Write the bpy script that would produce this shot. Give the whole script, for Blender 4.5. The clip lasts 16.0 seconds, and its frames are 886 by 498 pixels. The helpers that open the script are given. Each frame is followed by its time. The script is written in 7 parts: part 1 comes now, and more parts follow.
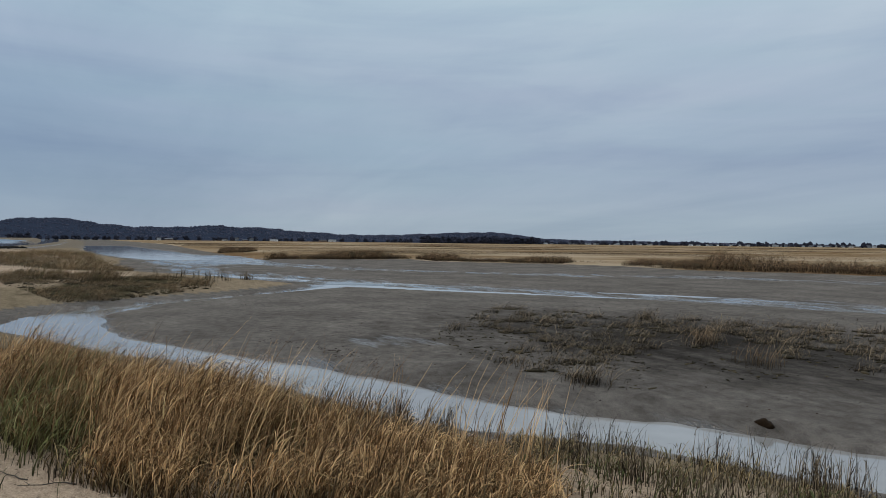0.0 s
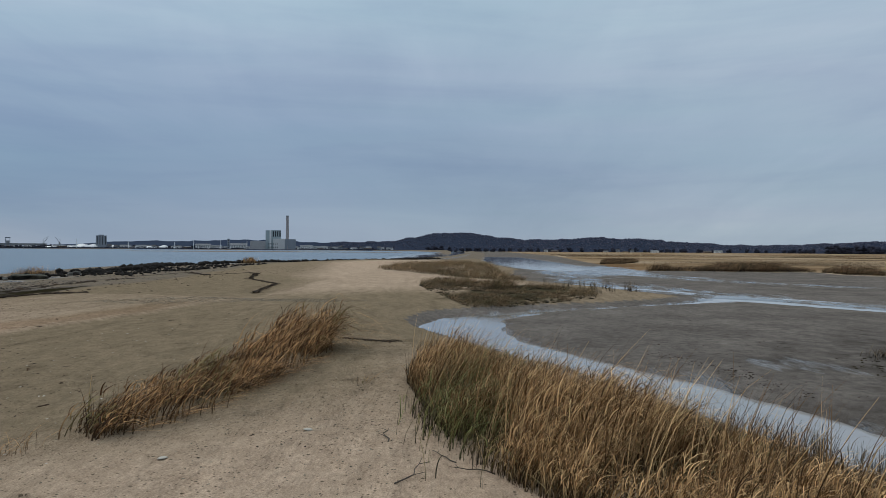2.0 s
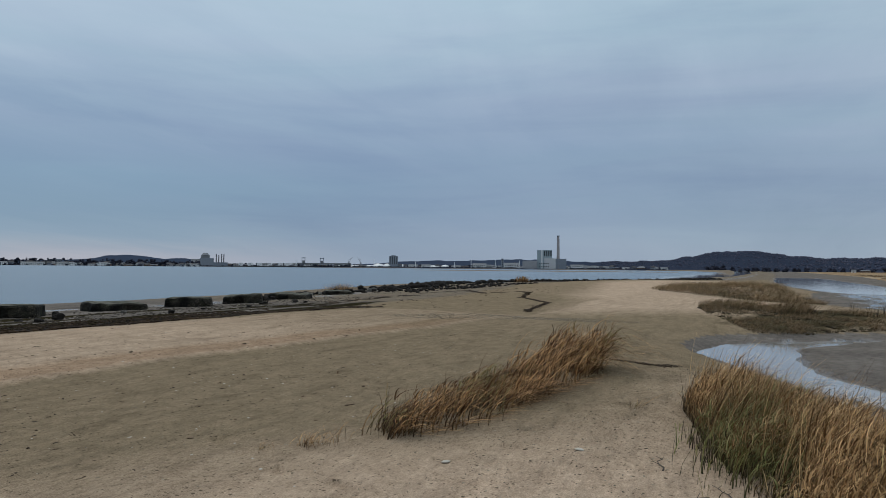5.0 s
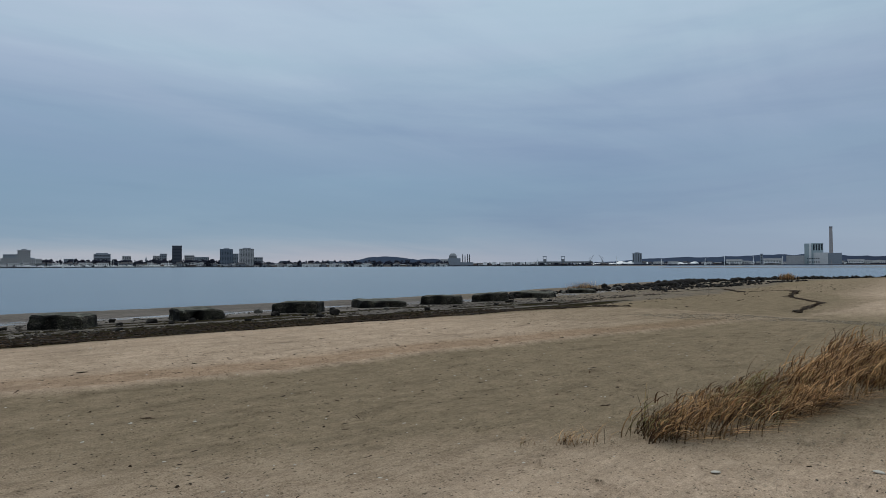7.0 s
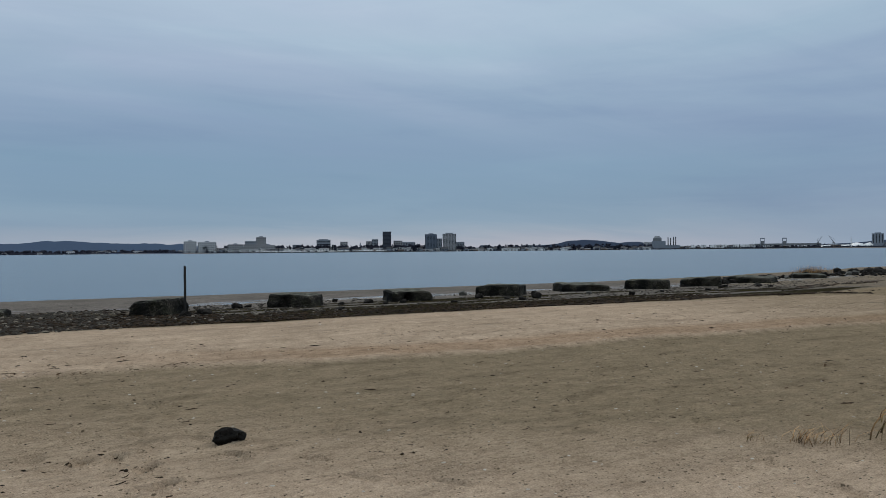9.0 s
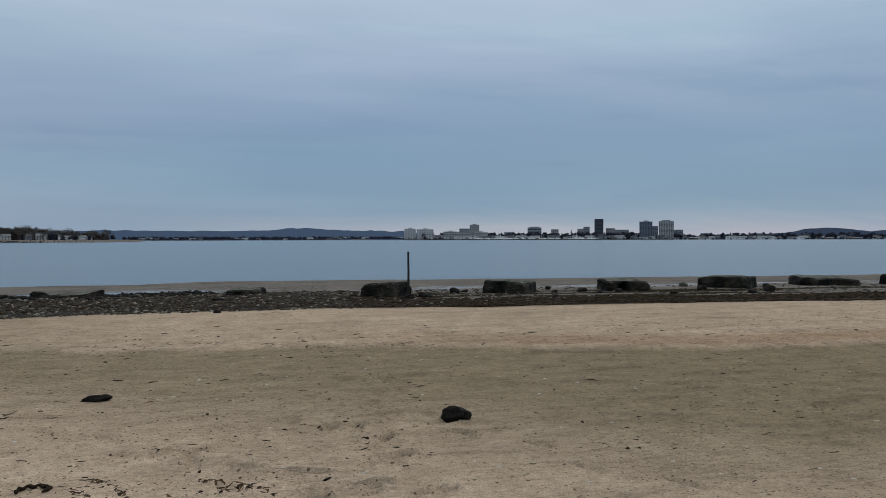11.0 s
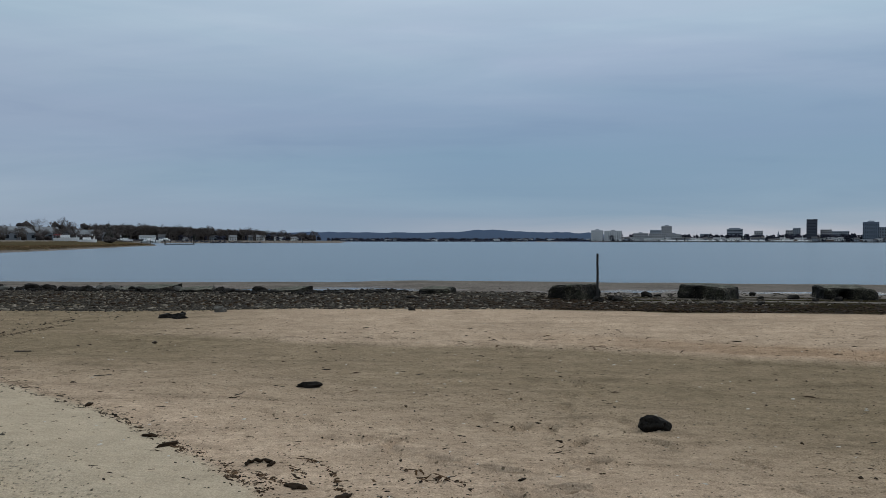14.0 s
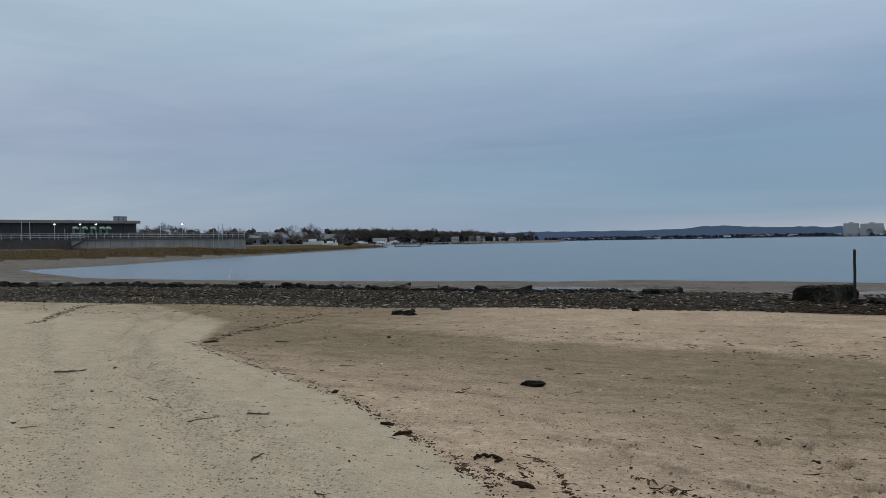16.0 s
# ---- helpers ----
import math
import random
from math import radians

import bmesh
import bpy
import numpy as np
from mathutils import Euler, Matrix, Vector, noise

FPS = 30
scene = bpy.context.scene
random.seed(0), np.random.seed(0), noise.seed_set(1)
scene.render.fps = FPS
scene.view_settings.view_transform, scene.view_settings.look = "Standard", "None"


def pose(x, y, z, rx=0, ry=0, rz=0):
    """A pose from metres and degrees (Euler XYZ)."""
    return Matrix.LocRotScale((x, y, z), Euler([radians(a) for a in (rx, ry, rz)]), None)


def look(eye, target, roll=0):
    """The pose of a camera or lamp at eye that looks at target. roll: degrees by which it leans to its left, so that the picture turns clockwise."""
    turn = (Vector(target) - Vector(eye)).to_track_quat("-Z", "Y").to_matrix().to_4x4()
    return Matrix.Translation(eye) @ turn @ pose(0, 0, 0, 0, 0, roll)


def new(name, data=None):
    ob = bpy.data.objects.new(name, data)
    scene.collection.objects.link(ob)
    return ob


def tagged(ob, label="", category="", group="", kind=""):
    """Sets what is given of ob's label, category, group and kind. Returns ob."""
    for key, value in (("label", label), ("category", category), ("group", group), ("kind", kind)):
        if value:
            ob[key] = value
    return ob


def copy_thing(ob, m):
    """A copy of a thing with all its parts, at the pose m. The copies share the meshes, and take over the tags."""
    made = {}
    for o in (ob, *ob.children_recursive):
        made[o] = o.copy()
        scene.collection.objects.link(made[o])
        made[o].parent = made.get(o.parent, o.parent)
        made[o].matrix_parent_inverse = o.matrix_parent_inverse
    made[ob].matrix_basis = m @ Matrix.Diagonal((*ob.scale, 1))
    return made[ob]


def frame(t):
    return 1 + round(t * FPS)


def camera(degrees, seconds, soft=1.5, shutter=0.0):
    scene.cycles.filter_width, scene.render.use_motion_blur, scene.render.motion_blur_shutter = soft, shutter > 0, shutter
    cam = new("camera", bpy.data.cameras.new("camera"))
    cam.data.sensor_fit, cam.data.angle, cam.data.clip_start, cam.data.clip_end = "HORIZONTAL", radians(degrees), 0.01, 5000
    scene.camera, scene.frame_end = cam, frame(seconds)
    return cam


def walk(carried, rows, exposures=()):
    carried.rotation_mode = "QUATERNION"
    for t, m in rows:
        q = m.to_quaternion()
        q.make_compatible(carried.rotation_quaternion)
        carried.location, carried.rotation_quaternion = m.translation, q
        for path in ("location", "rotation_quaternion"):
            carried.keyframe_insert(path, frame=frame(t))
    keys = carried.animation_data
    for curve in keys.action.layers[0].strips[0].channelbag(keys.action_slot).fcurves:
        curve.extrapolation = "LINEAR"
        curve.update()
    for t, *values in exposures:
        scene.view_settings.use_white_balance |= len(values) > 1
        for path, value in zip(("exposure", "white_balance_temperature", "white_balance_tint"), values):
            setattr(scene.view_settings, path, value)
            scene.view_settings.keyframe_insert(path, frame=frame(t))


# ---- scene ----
cam = camera(66.36, 16.0, soft=0.4)
PATH = [
    (0.0, 0.031, 0.018, 1.575, -119.78, -0.56, -0.61),
    (0.5, 0.078, 0.073, 1.575, -113.23, -0.33, -0.78),
    (1.0, 0.110, 0.121, 1.571, -106.11, -0.08, -0.77),
    (1.5, 0.126, 0.150, 1.569, -97.10, 0.01, -0.54),
    (2.0, 0.151, 0.138, 1.574, -88.41, 0.12, -0.38),
    (2.5, 0.158, 0.120, 1.580, -82.70, 0.20, -0.28),
    (3.0, 0.154, 0.112, 1.588, -77.78, 0.41, -0.39),
    (3.5, 0.141, 0.118, 1.587, -73.25, 0.64, -0.46),
    (6.0, 0.006, 0.120, 1.588, -57.40, 1.72, -0.38),
    (6.5, -0.019, 0.160, 1.594, -50.52, 1.50, -0.17),
    (7.0, -0.041, 0.198, 1.598, -45.65, 1.40, 0.18),
    (7.5, -0.056, 0.221, 1.594, -40.70, 1.26, 0.44),
    (8.0, -0.066, 0.242, 1.590, -35.93, 0.99, 0.57),
    (8.5, -0.085, 0.254, 1.582, -32.73, 0.53, 0.65),
    (9.0, -0.115, 0.263, 1.583, -28.94, 0.13, 0.50),
    (9.5, -0.144, 0.261, 1.586, -24.47, -0.01, 0.32),
    (10.0, -0.176, 0.272, 1.590, -19.48, -0.26, 0.22),
    (12.5, -0.241, 0.352, 1.572, -3.60, -1.02, 0.07),
    (13.0, -0.254, 0.358, 1.570, -1.71, -0.81, 0.02),
    (13.5, -0.269, 0.359, 1.574, 1.04, -0.79, -0.04),
    (14.0, -0.285, 0.354, 1.574, 4.34, -0.68, -0.06),
    (14.5, -0.303, 0.355, 1.571, 8.71, -0.60, 0.27),
    (15.0, -0.320, 0.371, 1.570, 11.83, -0.59, 0.65),
    (15.5, -0.348, 0.392, 1.567, 16.52, -0.47, 0.81),
    (16.0, -0.343, 0.410, 1.564, 22.59, -0.58, 0.91),
]
walk(cam, [(t, pose(x, y, z, 90 + pitch, roll, yaw)) for t, x, y, z, yaw, pitch, roll in PATH])

# ---- light: an overcast winter sky, weak diffuse sun ----
SUN_AZ, SUN_EL = radians(-35), radians(48)
world = bpy.data.worlds.new("overcast_sky")
scene.world = world
world.use_nodes = True
wt = world.node_tree
wt.nodes.clear()


def wnode(kind, *links, **values):
    n = wt.nodes.new(kind)
    for i, v in enumerate(links):
        if v is None:
            continue
        if isinstance(v, bpy.types.NodeSocket):
            wt.links.new(v, n.inputs[i])
        else:
            n.inputs[i].default_value = v
    return n


def wmath(op, *args):
    n = wnode("ShaderNodeMath", *args)
    n.operation = op
    return n.outputs[0]


def wmix(fac, a, b, blend="MIX"):
    n = wt.nodes.new("ShaderNodeMixRGB")
    n.blend_type = blend
    for i, v in enumerate((fac, a, b)):
        if isinstance(v, bpy.types.NodeSocket):
            wt.links.new(v, n.inputs[i])
        else:
            n.inputs[i].default_value = v
    return n.outputs[0]


def wramp(fac, stops):
    n = wt.nodes.new("ShaderNodeValToRGB")
    wt.links.new(fac, n.inputs[0])
    e = n.color_ramp.elements
    while len(e) < len(stops):
        e.new(0.5)
    for el, (p, c) in zip(e, stops):
        el.position, el.color = p, (*c, 1) if isinstance(c, tuple) else (c, c, c, 1)
    return n.outputs[0]


def wnoise(vec, scale, detail=4, rough=0.55, dist=0.0):
    n = wt.nodes.new("ShaderNodeTexNoise")
    wt.links.new(vec, n.inputs["Vector"])
    n.inputs["Scale"].default_value, n.inputs["Detail"].default_value = scale, detail
    n.inputs["Roughness"].default_value, n.inputs["Distortion"].default_value = rough, dist
    return n.outputs[0]


sky_co = wt.nodes.new("ShaderNodeTexCoord").outputs["Generated"]
sep = wnode("ShaderNodeSeparateXYZ", sky_co)
sx, sy, sz = sep.outputs
zc = wmath("MAXIMUM", sz, 0.0)
# cloud sheets: directions projected on a high flat deck, softened towards the horizon
deck = wmath("ADD", zc, 0.16)
cx, cy = wmath("DIVIDE", sx, deck), wmath("DIVIDE", sy, deck)
deck_co = wnode("ShaderNodeCombineXYZ", cx, cy, 0.0).outputs[0]
# streaks run along the shore
stretch = wt.nodes.new("ShaderNodeMapping")
wt.links.new(deck_co, stretch.inputs[0])
stretch.inputs["Rotation"].default_value = (0, 0, radians(24))
stretch.inputs["Scale"].default_value = (0.22, 0.62, 1)
n_big = wnoise(stretch.outputs[0], 0.55, 3, 0.45, 0.25)
n_fine = wnoise(stretch.outputs[0], 2.6, 7, 0.58, 0.5)
# long level streaks low over the horizon
level = wt.nodes.new("ShaderNodeMapping")
wt.links.new(sky_co, level.inputs[0])
level.inputs["Scale"].default_value = (1.1, 1.1, 9.0)
n_level = wnoise(level.outputs[0], 1.6, 6, 0.55, 0.35)
cloud = wmath("ADD", wmath("MULTIPLY", n_big, 0.60), wmath("ADD", wmath("MULTIPLY", n_fine, 0.26), wmath("MULTIPLY", n_level, 0.14)))
cloud_col = wramp(cloud, [(0.34, (0.245, 0.312, 0.395)), (0.44, (0.285, 0.355, 0.438)), (0.54, (0.325, 0.395, 0.472)), (0.66, (0.39, 0.452, 0.515))])
# the far rim of the cloud sheet: darker slate band, then a paler strip on the horizon
rim = wramp(zc, [(0.0, (0.97, 0.96, 0.97)), (0.04, (0.96, 0.95, 0.98)), (0.12, (0.87, 0.90, 0.96)), (0.30, (1.0, 1.02, 1.02)), (1.0, (1.2, 1.12, 1.04))])
cloud_col = wmix(1.0, cloud_col, rim, "MULTIPLY")
facing = wmath("ADD", wmath("MULTIPLY", sx, 0.47), wmath("MULTIPLY", sy, 0.88))
side_on = wramp(facing, [(0.15, 0.0), (0.86, 1.0)])
bank = wmath("MULTIPLY", side_on, wramp(wmath("ADD", zc, wmath("MULTIPLY", wmath("SUBTRACT", n_fine, 0.5), 0.10)), [(0.0, 0.7), (0.03, 0.8), (0.075, 1.0), (0.16, 0.9), (0.30, 0.25), (0.5, 0.0)]))
cloud_col = wmix(wmath("MULTIPLY", bank, 0.92), cloud_col, (0.140, 0.220, 0.330, 1))
cloud_col = wmix(side_on, cloud_col, (1.12, 1.12, 1.10, 1), "MULTIPLY")
glow = wmath("MULTIPLY", wramp(wmath("ADD", wmath("MULTIPLY", sx, 0.40), wmath("MULTIPLY", sy, 0.92)), [(0.80, 0.0), (0.98, 1.0)]), wramp(wmath("ADD", zc, wmath("MULTIPLY", wmath("SUBTRACT", n_fine, 0.5), 0.03)), [(0.01, 1.0), (0.026, 0.35), (0.04, 0.0)]))
cloud_col = wmix(wmath("MULTIPLY", glow, 0.5), cloud_col, (0.50, 0.46, 0.50, 1))
streak = wramp(n_level, [(0.32, (0.90, 0.91, 0.94)), (0.47, (1.0, 1.0, 0.99)), (0.56, (1.01, 1.0, 1.0)), (0.70, (1.07, 1.05, 1.03))])
cloud_col = wmix(wramp(zc, [(0.0, 0.5), (0.05, 1.0), (0.5, 0.7)]), cloud_col, wmix(1.0, cloud_col, streak, "MULTIPLY"))
tone = wramp(wnoise(level.outputs[0], 0.75, 3, 0.5, 0.3), [(0.36, (1.035, 0.99, 1.01)), (0.62, (0.965, 1.012, 1.0))])
cloud_col = wmix(1.0, cloud_col, tone, "MULTIPLY")
# brightening towards the zenith, as overcast skies have it
zen = wmath("ADD", 1.0, wmath("MULTIPLY", wmath("POWER", zc, 1.3), 0.9))
zen_col = wmix(1.0, cloud_col, wnode("ShaderNodeCombineXYZ", zen, zen, zen).outputs[0], "MULTIPLY")
nishita = wt.nodes.new("ShaderNodeTexSky")
nishita.sky_type, nishita.sun_disc = "NISHITA", False
nishita.sun_elevation, nishita.sun_rotation = SUN_EL, -SUN_AZ
bg_clear = wnode("ShaderNodeBackground", nishita.outputs[0], 0.006)
bg_cloud = wnode("ShaderNodeBackground", zen_col, 1.045)
wadd = wnode("ShaderNodeAddShader", bg_clear.outputs[0], bg_cloud.outputs[0])
wnode("ShaderNodeOutputWorld", wadd.outputs[0])

sun_data = bpy.data.lights.new("sun", "SUN")
sun_data.energy, sun_data.angle, sun_data.color = 0.85, radians(18), (1.0, 0.91, 0.78)
sun = new("sun", sun_data)
sun.matrix_world = look((0, 0, 50), (50 * math.sin(SUN_AZ) * math.cos(SUN_EL), -50 * math.cos(SUN_AZ) * math.cos(SUN_EL), 50 - 50 * math.sin(SUN_EL)))


# ---- materials ----
class Mat:
    """A node material with short calls for the nodes it needs."""

    def __init__(self, name):
        self.m = bpy.data.materials.new(name)
        self.m.use_nodes = True
        self.t = self.m.node_tree
        self.t.nodes.clear()
        self.bsdf = self.t.nodes.new("ShaderNodeBsdfPrincipled")
        out = self.t.nodes.new("ShaderNodeOutputMaterial")
        self.t.links.new(self.bsdf.outputs[0], out.inputs[0])
        self.co = self.t.nodes.new("ShaderNodeTexCoord").outputs["Object"]

    def put(self, node, key, v):
        if isinstance(v, bpy.types.NodeSocket):
            self.t.links.new(v, node.inputs[key])
        elif isinstance(v, tuple) and len(v) == 3 and node.inputs[key].type == "RGBA":
            node.inputs[key].default_value = (*v, 1)
        else:
            node.inputs[key].default_value = v

    def noise(self, scale, detail=4, rough=0.55, co=None, dist=0.0):
        n = self.t.nodes.new("ShaderNodeTexNoise")
        self.put(n, "Vector", co or self.co)
        self.put(n, "Scale", scale), self.put(n, "Detail", detail), self.put(n, "Roughness", rough), self.put(n, "Distortion", dist)
        return n.outputs[0]

    def cells(self, scale, co=None, feature="F1", out="Distance"):
        n = self.t.nodes.new("ShaderNodeTexVoronoi")
        n.feature = feature
        self.put(n, "Vector", co or self.co), self.put(n, "Scale", scale)
        return n.outputs[out]

    def stretch(self, scale, rot=(0, 0, 0), co=None):
        n = self.t.nodes.new("ShaderNodeMapping")
        self.put(n, "Vector", co or self.co)
        n.inputs["Scale"].default_value, n.inputs["Rotation"].default_value = scale, rot
        return n.outputs[0]

    def math(self, op, a, b=0.5, clamp=False):
        n = self.t.nodes.new("ShaderNodeMath")
        n.operation, n.use_clamp = op, clamp
        self.put(n, 0, a), self.put(n, 1, b)
        return n.outputs[0]

    def ramp(self, fac, *stops):
        n = self.t.nodes.new("ShaderNodeValToRGB")
        self.put(n, 0, fac)
        e = n.color_ramp.elements
        while len(e) < len(stops):
            e.new(0.5)
        for el, (p, c) in zip(e, stops):
            el.position, el.color = p, (*c, 1) if isinstance(c, tuple) else (c, c, c, 1)
        return n.outputs[0]

    def mix(self, fac, a, b, blend="MIX"):
        n = self.t.nodes.new("ShaderNodeMixRGB")
        n.blend_type = blend
        self.put(n, 0, fac), self.put(n, 1, a), self.put(n, 2, b)
        return n.outputs[0]

    def attr(self, name):
        n = self.t.nodes.new("ShaderNodeAttribute")
        n.attribute_name = name
        return n.outputs["Fac"]

    def rand(self):
        return self.t.nodes.new("ShaderNodeObjectInfo").outputs["Random"]

    def island(self):
        return self.t.nodes.new("ShaderNodeNewGeometry").outputs["Random Per Island"]

    def bump(self, height, strength=0.5, dist=0.02, normal=None):
        n = self.t.nodes.new("ShaderNodeBump")
        self.put(n, "Height", height), self.put(n, "Strength", strength), self.put(n, "Distance", dist)
        if normal:
            self.put(n, "Normal", normal)
        return n.outputs[0]

    def done(self, color, rough=0.8, normal=None, metal=0.0, spec=0.5):
        self.put(self.bsdf, "Base Color", color), self.put(self.bsdf, "Roughness", rough)
        self.put(self.bsdf, "Metallic", metal), self.put(self.bsdf, "Specular IOR Level", spec)
        if normal:
            self.put(self.bsdf, "Normal", normal)
        return self.m


def plain(name, color, rough=0.7, grain=6.0, amount=0.25, metal=0.0, bump=0.0):
    """A weathered coat: a base colour broken by two sizes of mottling and by object."""
    k = Mat(name)
    n = k.mix(0.4, k.noise(grain, 5), k.noise(grain * 9, 3))
    lo, hi = tuple(c * (1 - amount) for c in color), tuple(min(1, c * (1 + amount)) for c in color)
    col = k.ramp(n, (0.3, lo), (0.7, hi))
    r = k.math("ADD", k.math("MULTIPLY", k.rand(), 0.24), 0.88)
    col = k.mix(1.0, col, k.ramp(r, (0.8, 0.8), (1.0, 1.0)), "MULTIPLY")
    return k.done(col, rough, k.bump(n, bump, 0.02) if bump else None, metal)


def ground_material():
    k = Mat("tidal_ground")
    fine = k.noise(75, 4, 0.7)
    mid = k.noise(3.2, 6, 0.62)
    big = k.noise(0.45, 5, 0.6)
    speck = k.cells(26)
    lay = k.mix(0.28, fine, mid)
    # dry sand, damp sand, mud, cobble bed, weed, dead marsh, bare woods
    sand = k.ramp(lay, (0.36, (0.297, 0.213, 0.144)), (0.5, (0.445, 0.329, 0.232)), (0.64, (0.572, 0.435, 0.314)))
    grit = k.ramp(k.cells(48), (0.0, 0.3), (0.25, 1.0))
    sand = k.mix(k.ramp(k.math("ADD", mid, k.math("MULTIPLY", big, 0.6)), (0.74, 0.0), (0.98, 0.7)), sand, k.mix(1.0, sand, grit, "MULTIPLY"))
    sand = k.mix(1.0, sand, k.ramp(big, (0.3, 0.90), (0.7, 1.06)), "MULTIPLY")
    pale = k.ramp(lay, (0.36, (0.352, 0.287, 0.204)), (0.5, (0.475, 0.385, 0.275)), (0.64, (0.587, 0.482, 0.351)))
    damp = k.ramp(lay, (0.36, (0.135, 0.101, 0.063)), (0.5, (0.222, 0.169, 0.109)), (0.66, (0.31, 0.241, 0.160)))
    mud = k.ramp(lay, (0.36, (0.110, 0.094, 0.080)), (0.5, (0.172, 0.150, 0.130)), (0.66, (0.24, 0.212, 0.186)))
    mud = k.mix(1.0, mud, k.ramp(big, (0.3, 0.70), (0.7, 1.20)), "MULTIPLY")
    mud = k.mix(1.0, mud, k.ramp(k.math("ADD", k.attr("peat"), k.math("MULTIPLY", k.math("SUBTRACT", k.noise(1.6, 6, 0.65, k.stretch((0.6, 1.3, 1), (0, 0, radians(40)))), 0.5), 1.6)), (0.1, 1.0), (0.55, 0.62), (0.95, 0.30)), "MULTIPLY")
    mud = k.mix(1.0, mud, k.ramp(k.noise(5.0, 6, 0.7), (0.35, 0.74), (0.5, 1.0), (0.68, 1.18)), "MULTIPLY")
    cob = k.mix(0.6, k.ramp(k.cells(11.0, out="Color"), (0.2, (0.010, 0.008, 0.007)), (0.55, (0.05, 0.041, 0.031)), (0.9, (0.20, 0.165, 0.12))), k.ramp(mid, (0.4, (0.012, 0.010, 0.008)), (0.6, (0.20, 0.155, 0.105))))
    cobd = k.cells(11.0)
    weed = k.mix(0.5, k.ramp(k.noise(9, 6, 0.7), (0.35, (0.010, 0.009, 0.005)), (0.7, (0.062, 0.050, 0.026))), k.ramp(mid, (0.3, (0.012, 0.011, 0.006)), (0.7, (0.045, 0.036, 0.020))))
    marsh = k.mix(0.5, k.ramp(k.noise(1.2, 6, 0.7), (0.3, (0.12, 0.074, 0.036)), (0.7, (0.31, 0.215, 0.115))), k.ramp(k.noise(0.022, 7, 0.62, k.stretch((1.2, 1.0, 1), (0, 0, radians(25))), 0.9), (0.40, (0.13, 0.066, 0.034)), (0.47, (0.27, 0.17, 0.095)), (0.53, (0.42, 0.31, 0.20)), (0.60, (0.62, 0.49, 0.35))))
    # woods colours hold the blue of distance haze
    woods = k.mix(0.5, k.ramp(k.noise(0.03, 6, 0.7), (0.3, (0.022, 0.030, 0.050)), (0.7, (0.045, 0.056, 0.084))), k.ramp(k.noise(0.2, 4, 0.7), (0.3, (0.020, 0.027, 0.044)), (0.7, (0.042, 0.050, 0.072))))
    soft = k.math("MULTIPLY", k.math("SUBTRACT", k.noise(1.1, 5, 0.65), 0.5), 0.9)

    def zone(name, lo=0.35, hi=0.65, ragged=1.0):
        return k.ramp(k.math("ADD", k.attr(name), k.math("MULTIPLY", soft, ragged)), (lo, 0.0), (hi, 1.0))

    wet = zone("wet", 0.05, 0.95, 0.35)
    col = k.mix(wet, sand, damp)
    # dark specks, weed crumbs and pin holes, thick in some places and thin in others
    dense = k.math("ADD", k.math("MULTIPLY", k.noise(1.4, 4, 0.6), 0.6), k.math("MULTIPLY", big, 0.4))
    for size, reach, share in ((30.0, 0.30, 0.40), (13.0, 0.22, 0.36), (5.0, 0.11, 0.36)):
        few = k.ramp(k.math("ADD", k.cells(size, out="Color"), k.math("MULTIPLY", k.math("SUBTRACT", 0.55, dense), 0.8)), (share - 0.02, 1.0), (share + 0.02, 0.0))
        dot = k.math("MULTIPLY", few, k.ramp(k.math("ADD", k.cells(size), k.math("MULTIPLY", k.math("SUBTRACT", fine, 0.5), 0.25)), (reach * 0.6, 1.0), (reach, 0.0)))
        col = k.mix(k.math("MULTIPLY", dot, 0.75), col, (0.050, 0.036, 0.022))
    # clotted grain: soft crusts and trodden lumps a few fingers wide
    clot = k.noise(17.0, 5, 0.72, k.stretch((0.7, 1.15, 1), (0, 0, radians(-9))))
    col = k.mix(1.0, col, k.ramp(clot, (0.34, 0.78), (0.45, 1.0), (0.66, 1.21)), "MULTIPLY")
    # drift marks that run along the shore
    drift = k.noise(2.6, 6, 0.68, k.stretch((0.32, 1.25, 1), (0, 0, radians(-6))))
    col = k.mix(1.0, col, k.ramp(drift, (0.32, 0.78), (0.46, 1.01), (0.66, 1.15)), "MULTIPLY")
    col = k.mix(k.math("MULTIPLY", k.attr("track"), 0.9), col, k.mix(1.0, col, (0.80, 0.735, 0.68), "MULTIPLY"))
    col = k.mix(zone("pale", 0.3, 0.7, 0.6), col, pale)
    crumbs = k.ramp(k.math("ADD", k.math("ADD", k.cells(22), k.math("MULTIPLY", k.cells(22, out="Color"), 0.35)), k.math("MULTIPLY", k.math("SUBTRACT", 1.0, k.attr("grit")), 0.5)), (0.22, 1.0), (0.5, 0.0))
    col = k.mix(k.math("MULTIPLY", crumbs, 0.7), col, (0.17, 0.145, 0.108))
    col = k.mix(zone("mud", 0.25, 0.75), col, mud)
    turf = k.ramp(k.noise(3.0, 5, 0.65), (0.3, (0.035, 0.030, 0.017)), (0.7, (0.12, 0.092, 0.052)))
    col = k.mix(zone("turf"), col, turf)
    col = k.mix(zone("marsh"), col, marsh)
    col = k.mix(zone("weed"), col, weed)
    col = k.mix(zone("cobble"), col, cob)
    # blue mask: paler slate for the farthest hills, haze painted as colour
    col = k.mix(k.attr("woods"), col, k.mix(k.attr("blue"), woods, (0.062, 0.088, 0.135)))
